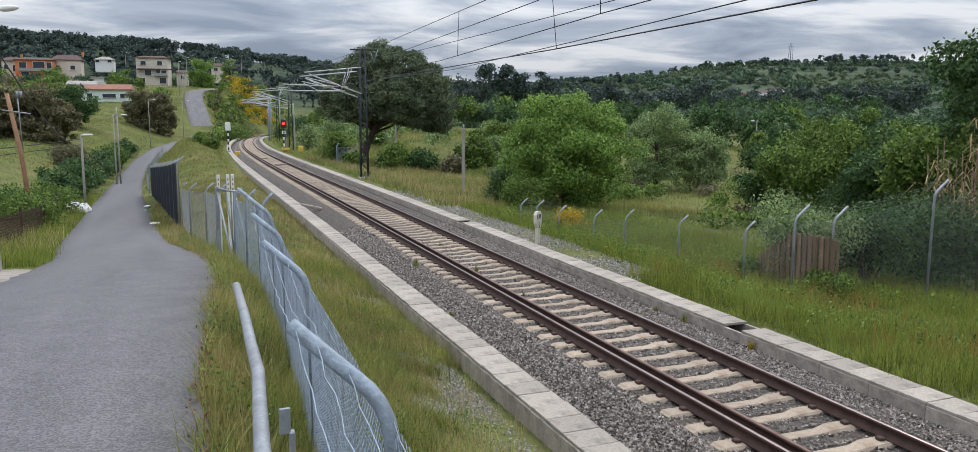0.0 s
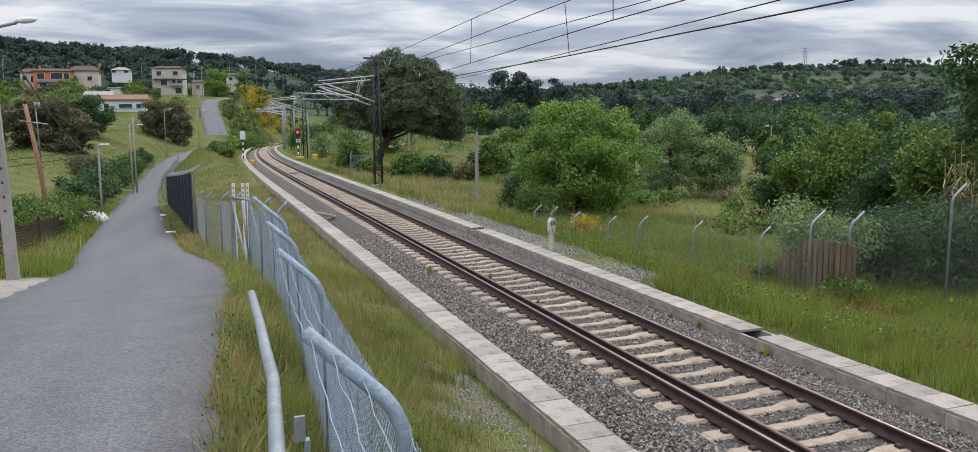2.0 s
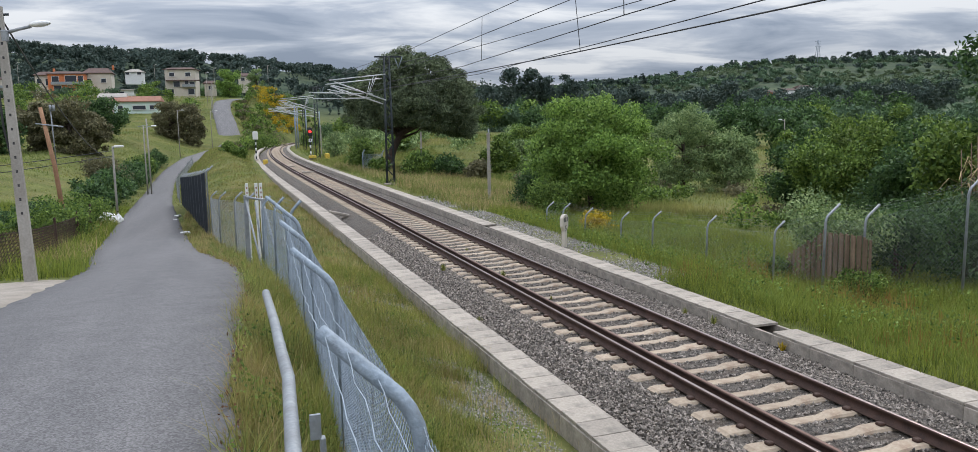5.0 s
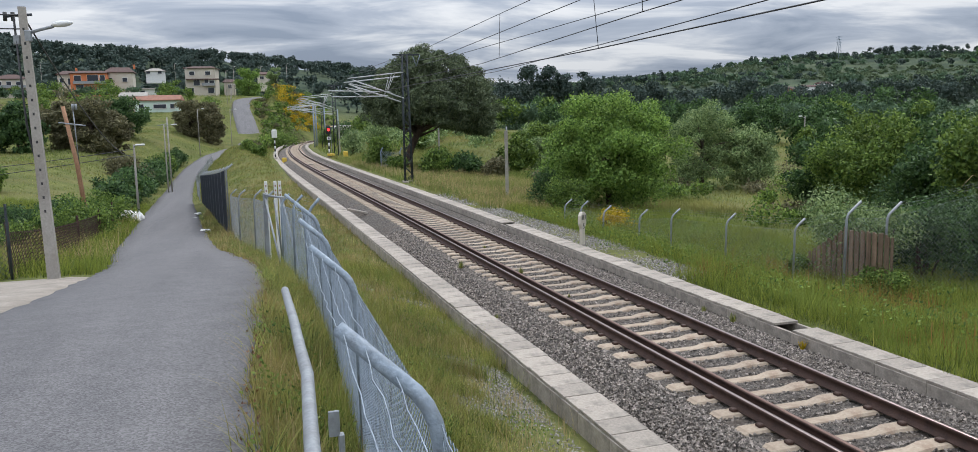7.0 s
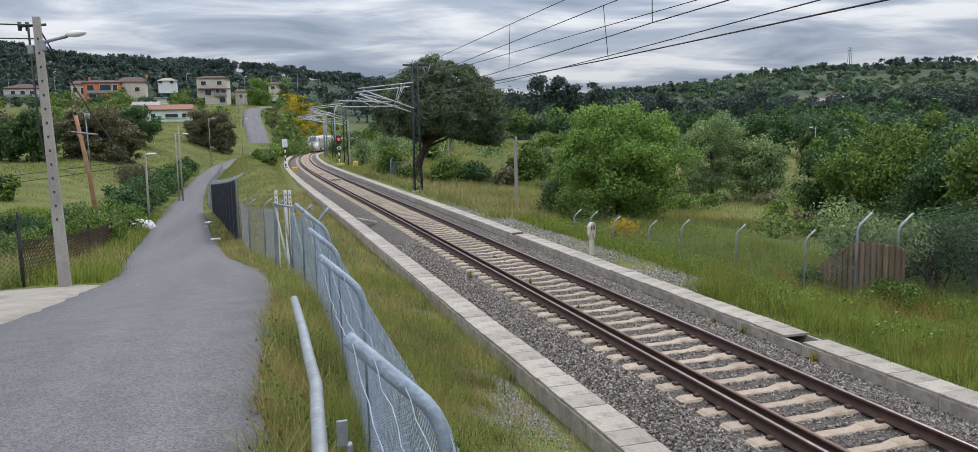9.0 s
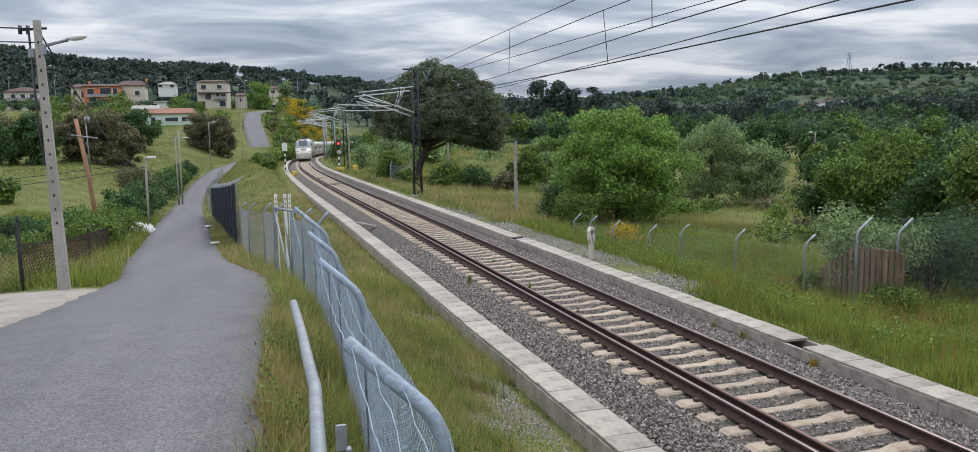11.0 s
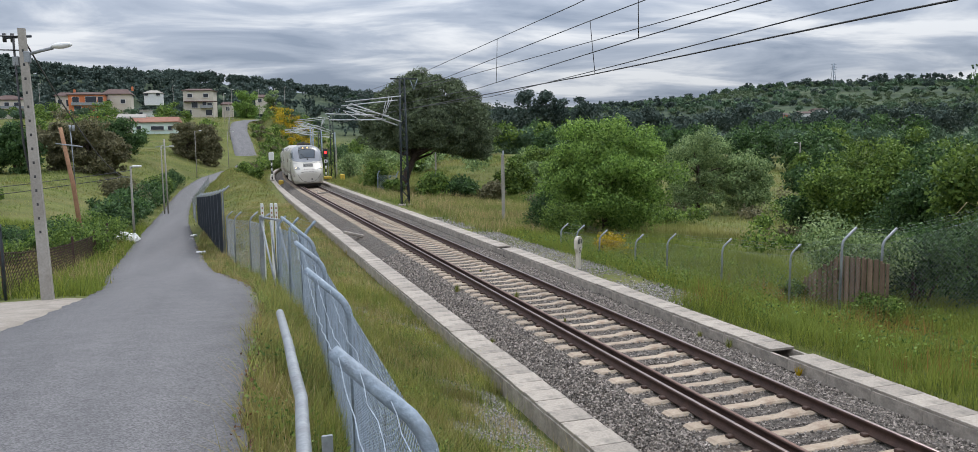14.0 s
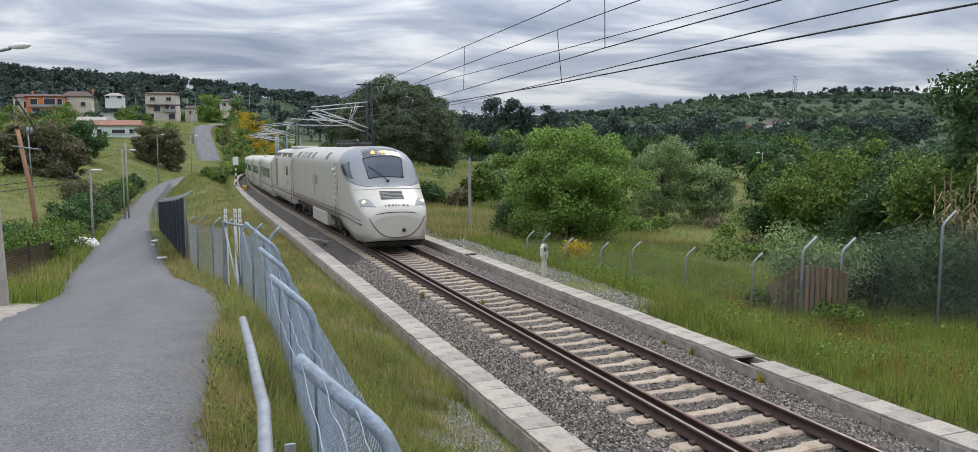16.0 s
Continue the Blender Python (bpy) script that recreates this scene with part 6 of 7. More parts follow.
def street_lamp(x, y, top, label, arm=0.6, double=False):
    g = float(ground(x, y))
    t = thing("street_lamp", Matrix.Translation((x, y, g)), label, "street lamp", "street lamps along the lane")
    h = top - g
    part("pole", tube([(0, 0, -0.3), (0, 0, h * 0.5), (0.02, 0, h)], 0.07, 8, 0.05), M_GREYPOLE, t)
    part("lamp_arm", tube([(0, 0, h - 0.25), (arm * 0.5, -0.05, h - 0.08), (arm, -0.1, h - 0.05)], 0.03, 6), M_GALV_PALE, t)
    part("lamp_head", box((arm + 0.2, -0.1, h - 0.03), (0.5, 0.2, 0.12), 0.04), M_WHITE, t)
    if double:
        part("second_pole", tube([(0.3, 0.3, -0.3), (0.3, 0.3, h * 1.1)], 0.07, 6), M_GREYPOLE, t)
        part("crossarm", tube([(-0.5, 0.1, h - 0.1), (0.4, 0.1, h + 0.1)], 0.03, 5), M_GALV_PALE, t)


street_lamp(-5.1, 49.6, 2.85, "short grey concrete pole with a bracket beside the lane", 0.15)
street_lamp(-5.6, 80.4, 3.9, "grey street lamp beside the lane", 0.7, True)
street_lamp(-4.9, 150, 6.4, "grey street lamp beside the lane", 0.7)
street_lamp(0.5, 176, 6.6, "grey street lamp beside the uphill lane", 0.9)
street_lamp(1.0, 215, 13.2, "grey street lamp beside the uphill lane", 0.9, True)


def rubbish():
    rnd = random.Random(3)
    for i, (x, y, s) in enumerate(((-5.3, 45.8, 0.52), (-4.9, 46.6, 0.45), (-5.5, 47.4, 0.5))):
        bm = bmesh.new()
        bmesh.ops.create_icosphere(bm, subdivisions=3, radius=1)
        for v in bm.verts:
            p = v.co.normalized()
            k = 0.75 + 0.35 * noise.noise(p * 1.7 + Vector((i * 5, 0, 0))) + 0.08 * noise.noise(p * 6)
            v.co = Vector((p.x * s * k, p.y * s * k, max(p.z, -0.6) * s * 0.9 * k + s * 0.5))
        ob = part("rubbish_bag", bm, M_WHITE)
        ob.matrix_world = Matrix.Translation((x, y, float(ground(x, y)) - 0.05))
        tagged(ob, "full white builder's bag dumped at the lane's edge", "bag", "dumped bags")
    for i, (x, y) in enumerate(((-2.05, 46), (-1.95, 49), (-2.1, 43), (-1.2, 36.5))):
        ob = part("litter", box((0, 0, 0.06), (0.4, 0.25, 0.12), 0.03), M_WHITE)
        ob.matrix_world = Matrix.Translation((x, y, float(ground(x, y)))) @ Matrix.Rotation(i * 1.1, 4, "Z")
        tagged(ob, "crumpled white litter on the lane's edge", "litter", "litter")


rubbish()
fence("garden_fence", tuple((x, y, float(ground(x, y)) + 1.35) for x, y in ((-4.3, 18.2), (-7.2, 18.4), (-10.2, 18.7), (-13.4, 19.0))), (0, 0, 0.04), "rusty green chain-link garden fence in long grass", M_DARKSTEEL, 0.004, 0.11, 0.025, top_wires=False)
fence("garden_fence", tuple((x, y, float(ground(x, y)) + 1.0) for x, y in ((-4.4, 18.6), (-4.6, 24), (-5.0, 30), (-5.2, 36), (-5.6, 43))), (0, 0, 0.04), "rusty low wire fence overgrown by grass", M_RUST, 0.006, 0.16, 0.04, top_wires=False)


# ---------------------------------------------------------------- fence and board wall beyond the track
fence("boundary_fence", ((14.3, 16.35, 1.30), (15.2, 16.0, 1.27), (17.3, 14.95, 1.95), (20.3, 13.6, 2.2)), (0.42, 0.0, 0.33), "grey chain-link boundary fence with bent posts in tall grass", M_GALV_PALE, 0.0017, 0.085, 0.033)
fence("boundary_fence", ((14.3, 16.35, 1.30), (13.7, 17.5, 0.88), (13.2, 19.8, 0.80), (12.9, 22.3, 0.70), (12.75, 24.1, 0.50), (12.4, 26.1, 0.46), (12.2, 27.6, 0.5), (12.1, 28.9, 0.45)), (0.30, 0.0, 0.24), "grey chain-link boundary fence with bent posts in tall grass", M_GALV_PALE, 0.0019, 0.12, 0.028)


def board_wall():
    t = thing("board_wall", Matrix(), "weathered brown vertical boards holding an overgrown mound", "wall")
    rnd = random.Random(8)
    for i in range(36):
        y = 18.8 - i * 0.098
        u = i / 35
        top = -0.45 + 1.34 * min(1, u / 0.55) ** 0.8 + rnd.uniform(-0.04, 0.04)
        g = float(ground(14.75, y)) - 0.2
        part("board", box((14.75 + 0.03 * (i % 2), y, (g + top) / 2), (0.03, 0.084, top - g), 0.008), M_CLADBOARD, t)


board_wall()
bush(15.5, 17.4, 2.4, 3.1, L_WILLOW, 15000, 0.055, "mound overgrown with tall weeds and flowers", 201, d=4.2, category="bush")
bush(14.6, 15.5, 1.1, 0.8, L_BRUSH, 3000, 0.05, "green weeds growing round the end of the boards", 203, d=1.6)
bush(14.55, 18.3, 0.9, 0.7, L_BRUSH, 1200, 0.07, "low green weeds against the boards", 202)


def reeds(x, y, top, seed):
    rng = np.random.default_rng(seed)
    t = thing("giant_reed", Matrix.Translation((x, y, float(ground(x, y)))), "dry straw-coloured giant reed with drooping leaves", "reed", "giant reeds")
    V, F = [], []
    h = top - float(ground(x, y))
    for k in range(120):
        a = rng.uniform(0, math.tau); z = h * rng.uniform(0.45, 1.0)
        o = np.array([rng.normal() * 0.5, rng.normal() * 0.5, z])
        d = np.array([math.cos(a), math.sin(a), 0]); L = rng.uniform(0.6, 1.2); s = np.array([-d[1], d[0], 0]) * 0.018
        p1, p2 = o + d * L * 0.45 + [0, 0, 0.22], o + d * L * 0.85 + [0, 0, -0.25]
        n = len(V)
        V += [o - s * 0.5, o + s * 0.5, p1 + s, p1 - s, p2]
        F.append((n, n + 1, n + 2, n + 3)); F.append((n + 3, n + 2, n + 4, n + 4))
    put("foliage", np.array(V), [np.array(F[0::2]), np.array([f[:3] for f in F[1::2]])], L_STRAW, t)
    bm = bmesh.new()
    for k in range(14):
        q = rng.normal(size=2) * 0.4
        add_tube(bm, [(q[0], q[1], -0.1), (q[0] * 1.2, q[1] * 1.2, h * rng.uniform(0.7, 1.0))], 0.014, 5)
    part("cane", bm, M_CLADBOARD, t)


reeds(20.2, 15.4, 3.6, 1)
reeds(21.2, 17.0, 3.2, 2)
reeds(20.6, 13.6, 3.4, 3)


def distance_post():
    x, y = 10.25, 23.1
    g = float(ground(x, y))
    t = thing("distance_post", Matrix.Translation((x, y, g)) @ Matrix.Rotation(radians(42), 4, "Z"), "white stone kilometre post with black figures beside the track", "kilometre post")
    bm = extrude(((-0.09, -0.2), (0.09, -0.2), (0.09, 0.5), (0.2, 0.66), (0.2, 0.92), (0.1, 1.02), (-0.1, 1.02), (-0.2, 0.92), (-0.2, 0.66), (-0.09, 0.5)), -0.05, 0.05)
    part("stone", bm, M_PLASTER, t)
    for k in (-1, 0, 1):
        part("figure_bar", box((k * 0.11, -0.053, 0.86), (0.06, 0.006, 0.14)), M_BLACK, t)
    cu = bpy.data.curves.new("figure", "FONT"); cu.body = "5"; cu.size = 0.26; cu.align_x = "CENTER"; cu.extrude = 0.003
    tmp = bpy.data.objects.new("figure", cu); scene.collection.objects.link(tmp)
    me = bpy.data.meshes.new_from_object(tmp.evaluated_get(bpy.context.evaluated_depsgraph_get()))
    bpy.data.objects.remove(tmp)
    me.materials.append(M_BLACK)
    f = new("figure", me); f.parent = t
    f.matrix_local = Matrix.Translation((0, -0.054, 0.5)) @ Matrix.Rotation(radians(90), 4, "X")


distance_post()


def concrete_post(x, y, top, label="slender pale concrete post with notches in the meadow"):
    g = float(ground(x, y))
    t = thing("concrete_post", Matrix.Translation((x, y, g)), label, "post")
    h = top - g
    part("post", box((0, 0, h / 2 - 0.1), (0.16, 0.13, h + 0.2), 0.012), M_GREYPOLE, t)
    for k in range(6):
        part("band", box((0, 0, h * (0.12 + 0.15 * k)), (0.168, 0.138, 0.05)), M_CONCRETE, t)
    part("insulator", tube([(0.03, 0, h - 0.2), (0.03, 0, h + 0.22)], 0.04, 6), M_GALV_PALE, t)


concrete_post(14.8, 43.7, 3.1)
concrete_post(21.5, 86, 2.6, "slender grey concrete post in the meadow")
concrete_post(14.2, 112, 3.2, "slender grey concrete post in the meadow")
street_lamp(66, 83, 3.0, "grey pole with a street lamp among the trees", -0.9)


# ---------------------------------------------------------------- loose stones
def stones(name, n, place, size, material, label, seed):
    """Crushed stones: eight-faced lumps, squashed and turned at random."""
    rng = np.random.default_rng(seed)
    P = place(rng, n)
    n = len(P)
    base = np.array([(1, 0, 0), (-1, 0, 0), (0, 1, 0), (0, -1, 0), (0, 0, 1), (0, 0, -1)], float)
    tri = np.array([(0, 2, 4), (2, 1, 4), (1, 3, 4), (3, 0, 4), (2, 0, 5), (1, 2, 5), (3, 1, 5), (0, 3, 5)])
    V = base[None] * rng.uniform(0.5, 1.2, size=(n, 6, 1)) + rng.normal(size=(n, 6, 3)) * 0.18
    q = rng.normal(size=(n, 4)) * np.array([1, 0.28, 0.28, 1]); q /= np.linalg.norm(q, axis=1)[:, None]
    w, x, y, z = q.T
    R = np.stack([1 - 2 * (y * y + z * z), 2 * (x * y - z * w), 2 * (x * z + y * w), 2 * (x * y + z * w), 1 - 2 * (x * x + z * z), 2 * (y * z - x * w), 2 * (x * z - y * w), 2 * (y * z + x * w), 1 - 2 * (x * x + y * y)], -1).reshape(n, 3, 3)
    V = np.einsum("nij,nkj->nki", R, V) * (size * rng.uniform(0.6, 1.3, size=(n, 1, 1))) + P[:, None]
    tri = tri[:4]
    F = (tri[None] + (np.arange(n) * 6)[:, None, None]).reshape(-1, 3)
    tagged(put(name, V.reshape(-1, 3), F, material), label, "gravel", kind="stuff")


def ballast_place(u0, u1, y0, y1):
    prof = lambda u: np.interp(u, (-2.45, -2.05, -1.5, 1.5, 2.0, 2.5), (-0.64, -0.41, -0.215, -0.215, -0.235, -0.25))
    def place(rng, n):
        y = y0 + (y1 - y0) * rng.uniform(0, 1, size=n) ** 1.5
        u = rng.uniform(u0, u1, size=n)
        ph = (y - 0.35) / 0.6; near = np.abs(ph - np.round(ph)) * 0.6
        keep = ~((np.abs(u) < 1.33) & (near < 0.15)) & (np.abs(u + 0.87) > 0.06) & (np.abs(u - 0.87) > 0.06) & (np.abs(u + 0.634) > 0.06)
        u, y = u[keep], y[keep]
        inner = np.where((np.abs(u) < 1.3), -0.045 * smooth(0.15, 0.28, near[keep]), 0)
        return np.stack([u + np.interp(y, TQ[:, 1], TQ[:, 0]), y, prof(u) + inner + rng.uniform(-0.012, 0.02, size=len(u))], -1)
    return place


stones("ballast_stones", 44000, ballast_place(-2.42, -0.9, 5.5, 30), 0.027, M_BALLAST, "grey crushed granite ballast stones", 1)
stones("ballast_stones", 26000, ballast_place(-0.6, 0.85, 5.0, 26), 0.026, M_BALLAST, "grey crushed granite ballast stones between the rails", 2)
stones("ballast_stones", 20000, ballast_place(0.9, 1.99, 4.5, 30), 0.026, M_BALLAST, "grey crushed granite ballast stones", 3)


def scatter(x0, x1, y0, y1, level, size):
    def place(rng, n):
        x, y = rng.uniform(x0, x1, size=n), rng.uniform(y0, y1, size=n)
        keep = lumps(x, y, size, 8) + rng.normal(size=n) * 0.25 > level - 0.9 * smooth(x0, x1, x) * (1 if x0 < 5 else 0)
        x, y = x[keep], y[keep]
        return np.stack([x, y, ground(x, y) + 0.005], -1)
    return place


stones("loose_gravel", 34000, scatter(2.7, 4.42, 4.5, 20, 0.3, 1.1), 0.02, M_GRAVEL, "pale loose gravel on the bank", 4)
stones("loose_gravel", 14000, scatter(9.95, 11.6, 17, 42, 0.0, 2.0), 0.028, M_GRAVEL, "pale loose gravel beyond the trough", 5)


# ---------------------------------------------------------------- overhead line
def lattice_mast(x, y, top, label, arms):
    g = float(ground(x, y))
    t = thing("catenary_mast", Matrix.Translation((x, y, g)), label, "catenary mast", "catenary masts")
    h = top - g
    w0, w1 = 0.24, 0.15
    at = lambda k: w0 + (w1 - w0) * k
    for sx in (-1, 1):
        for sy in (-1, 1):
            bm = bmesh.new()
            add_bar(bm, (sx * w0, sy * w0 * 0.7, -0.3), (sx * w1, sy * w1 * 0.7, h), 0.07)
            part("leg", bm, M_MAST, t)
    n = 16
    for k in range(n):
        a, b = at(k / n), at((k + 1) / n)
        s = 1 if k % 2 else -1
        z0, z1 = h * k / n, h * (k + 1) / n
        for q in (-1, 1):
            for p0, p1 in (((s * a, q * a * 0.7, z0), (-s * b, q * b * 0.7, z1)), ((q * a, s * a * 0.7, z0), (q * b, -s * b * 0.7, z1))):
                bm = bmesh.new()
                add_bar(bm, p0, p1, 0.035)
                part("lacing_bar", bm, M_MAST, t)
    part("footing", box((0, 0, -0.05), (0.8, 0.7, 0.3), 0.03), M_CONCRETE, t)
    part("top_beam", box((0.1, 0, h), (1.7, 0.12, 0.10), 0.01), M_MAST, t)
    part("hanger", tube([(0.5, 0, h), (0.75, 0, h - 0.7)], 0.03, 5), M_GALV, t)
    part("hanger", tube([(1.0, 0, h), (0.75, 0, h - 0.7)], 0.03, 5), M_GALV, t)
    # cantilevers reach over the track: sloping tube, top tube, drop bracket, registration arm
    for dy, reach, lift in arms:
        zt, zm = 6.75 + lift - g + 0, 5.15 + lift - g
        for nm, a, b, r in (("top_tube", (-0.2, dy, zt), (-reach, dy, zt - 0.35), 0.035), ("strut_tube", (-0.2, dy, zm), (-reach + 0.3, dy, zt - 0.45), 0.04),
                            ("registration_tube", (-1.0, dy, zm + 0.38), (-reach + 0.1, dy, zm + 0.95), 0.03), ("stay", (-0.95, dy, zt - 0.1), (-1.25, dy, zm + 0.42), 0.02), ("stay", (-0.75, dy, zt - 0.08), (-1.2, dy, zm + 0.5), 0.02),
                            ("steady_arm", (-reach + 0.2, dy, zm + 0.85), (-reach + 1.3, dy, zm + 0.3), 0.022)):
            part(nm, tube([a, b], r, 6), M_ARM, t)
    return t


ARMS = ((-0.5, 3.65, 0.0), (0.6, 3.75, -0.2))
lattice_mast(10.75, 51.2, 7.85, "dark lattice catenary mast with steel cantilever arms", ARMS)
lattice_mast(12.0, 98.0, 7.9, "dark lattice catenary mast with steel cantilever arms", ((-0.5, 4.0, 0.2), (0.6, 4.2, 0.0)))
lattice_mast(15.2, 141, 7.6, "dark lattice catenary mast with steel cantilever arms", ((-0.4, 4.6, 0.1), (0.5, 4.4, -0.2)))


for a, b in (((9.16, 50.75, 5.57), (6.0, 51.76, 5.72)), ((9.22, 50.7, 5.30), (6.2, 51.63, 5.34))):
    ob = part("registration_arm", tube([a, b], 0.035, 6), M_ARM)
    tagged(ob, "long galvanised registration arm of the overhead line", "overhead line arm", "registration arms")


def round_mast(x, y, top, arm):
    g = float(ground(x, y))
    t = thing("catenary_mast", Matrix.Translation((x, y, g)), "grey steel catenary mast with cantilever arms", "catenary mast", "catenary masts")
    h = top - g
    part("column", tube([(0, 0, -0.3), (0, 0, h)], 0.14, 8), M_GALV, t)
    for k, (z, dz) in enumerate(((h - 0.3, -0.3), (h - 1.7, 1.0))):
        part("arm_tube", tube([(0, 0, z), (-arm, 0, z + dz)], 0.045, 6), M_ARM, t)
    part("arm_tube", tube([(-1, 0, h - 1.0), (-arm, 0, h - 1.1)], 0.04, 6), M_ARM, t)


round_mast(14.8, 152, 7.0, 4.5)
round_mast(16.0, 160, 7.0, 4.3)
round_mast(20.5, 186, 6.8, 4.5)
round_mast(27.5, 218, 6.6, 4.5)


def line_wire(name, pts, r, label):
    pts = [Vector(p) for p in pts]
    out = []
    for a, b in zip(pts, pts[1:]):
        out += [a.lerp(b, k / 6) for k in range(6)]
    return tagged(part(name, tube(out + [pts[-1]], r, 5), M_WIRE), label, "overhead wire", "overhead wires")


line_wire("contact_wire", ((7.25, -25, 5.32), (7.3, 7.7, 5.3), (7.6, 16.4, 5.3), (7.45, 33, 5.3), (7.55, 51, 5.3), (7.4, 75, 5.2), (8.0, 98, 5.05), (10.7, 141, 4.7)), 0.013, "dark copper contact wire over the track")
line_wire("contact_wire", ((5.2, -25, 5.3), (6.43, 7.6, 5.3), (7.13, 14.3, 5.3), (8.8, 27.0, 5.42), (10.6, 51, 5.9)), 0.009, "dark copper wire running out to the mast")
line_wire("contact_wire", ((4.6, -25, 5.5), (6.55, 9.5, 5.6), (6.72, 12.6, 5.6), (7.63, 23, 5.6), (7.95, 25.8, 5.62), (8.0, 51, 5.75)), 0.010, "dark copper second wire over the track")
line_wire("feeder_wire", ((7.9, -25, 6.1), (7.97, 12.45, 6.1), (7.95, 19.4, 6.1), (7.8, 34.3, 6.1), (7.7, 51, 6.35), (8.0, 98, 6.2)), 0.009, "dark overhead wire above the track")
line_wire("messenger_wire", ((7.0, -25, 6.9), (7.4, 16, 6.38), (7.4, 28.4, 6.1), (7.45, 51, 6.65), (7.4, 75, 6.0), (8.0, 98, 6.6), (10.7, 141, 6.2)), 0.010, "dark messenger wire above the contact wire")
line_wire("messenger_wire", ((4.8, -25, 7.2), (6.75, 15.3, 6.58), (7.65, 22.9, 6.84), (7.85, 32, 6.75), (7.9, 51, 6.85)), 0.010, "dark messenger wire above the second wire")
for a, b in (((7.6, 16.2, 5.3), (7.4, 16.0, 6.38)), ((7.63, 23, 5.6), (7.65, 22.9, 6.84)), ((6.72, 12.6, 5.6), (6.6, 12.4, 6.62)), ((7.45, 31, 5.3), (7.4, 30, 6.12)), ((7.45, 39, 5.3), (7.43, 39, 6.35))):
    ob = part("dropper", tube([a, b], 0.008, 5), M_WIRE)
    tagged(ob, "thin dropper wire hanging from the messenger wire", "overhead wire", "droppers")


# ---------------------------------------------------------------- signals and small track furniture
def signal_post(x, y, h, head, label):
    g = float(ground(x, y))
    t = thing("railway_signal", Matrix.Translation((x, y, g)), label, "signal", "signals")
    n = 8
    for k in range(n):
        part("band", tube([(0, 0, -0.1 + (h + 0.1) * k / n), (0, 0, -0.1 + (h + 0.1) * (k + 1) / n)], 0.09, 10), M_BLACK if k % 2 else M_WHITE, t)
    part("foot", box((0, 0, 0.05), (0.45, 0.45, 0.3), 0.03), M_CONCRETE, t)
    if head == "box":
        part("head", box((0, -0.05, h + 0.42), (0.62, 0.35, 0.9), 0.05), M_WHITE, t)
        part("hood", box((0, -0.05, h + 0.9), (0.5, 0.3, 0.1), 0.03), M_WHITE, t)
    else:
        part("head", box((0, -0.02, h + 0.4), (0.55, 0.22, 0.95), 0.06), M_BLACK, t)
        for k, m in ((0.18, M_BLACK), (0.45, RED), (0.7, M_BLACK)):
            part("lens", tube([(0, -0.13, h + k), (0, -0.20, h + k)], 0.10 if m is not RED else 0.15, 12), m, t, "red light" if m is RED else "")
        part("plate", box((0, -0.12, h - 0.55), (0.4, 0.03, 0.32)), M_WHITE, t)
        part("plate", box((0, -0.14, h - 0.55), (0.16, 0.02, 0.2)), M_BLACK, t)
        part("equipment_box", box((0.15, -0.2, 0.35), (0.85, 0.35, 0.3), 0.03), M_YELLOW, t)
        part("ladder", tube([(0.3, 0.2, 0), (0.3, 0.2, h)], 0.03, 5), M_GALV_PALE, t)
    return t


RED = glow("red_signal_light", (1.0, 0.03, 0.03), 3.0)
signal_post(5.15, 101, 2.55, "box", "white box signal on a black and white banded post")
signal_post(11.0, 96.5, 2.8, "lights", "railway signal showing red on a banded post")
for x, y, lab in ((5.9, 97, "yellow equipment box beside the track"), (13.0, 97.5, "yellow equipment box beside the mast")):
    ob = part("equipment_box", box((0, 0, 0.45), (0.55, 0.5, 0.8), 0.08), M_YELLOW)
    ob.matrix_world = Matrix.Translation((x, y, float(ground(x, y))))
    tagged(ob, lab, "equipment box")
for s, o in ((36.5, -2.1), (70, 0.3), (82, -0.3)):
    ob = part("track_marker", box((0, 0, 0), (1.0 if o > -1 else 0.9, 0.3, 0.12), 0.02), M_CONCRETE)
    ob.matrix_world = track_pose(s, o, -0.15) @ Matrix.Rotation(0.25, 4, "Y" if o < -1 else "Z")
    tagged(ob, "pale concrete block lying on the ballast", "concrete block")
fence("stile_fence", ((12.6, 71.5, 1.1), (14.2, 71.0, 1.05)), (0.2, 0.1, 0.3), "short grey mesh fence piece with bent posts beside the track", M_GALV, 0.012, 0.2, 0.05, top_wires=False)


# ---------------------------------------------------------------- village
GLASS, gn, gl, gb = mat("dark_window_glass", 0.12)
gb.inputs["Base Color"].default_value = (0.03, 0.035, 0.045, 1)
M_FRAME = M_WHITE


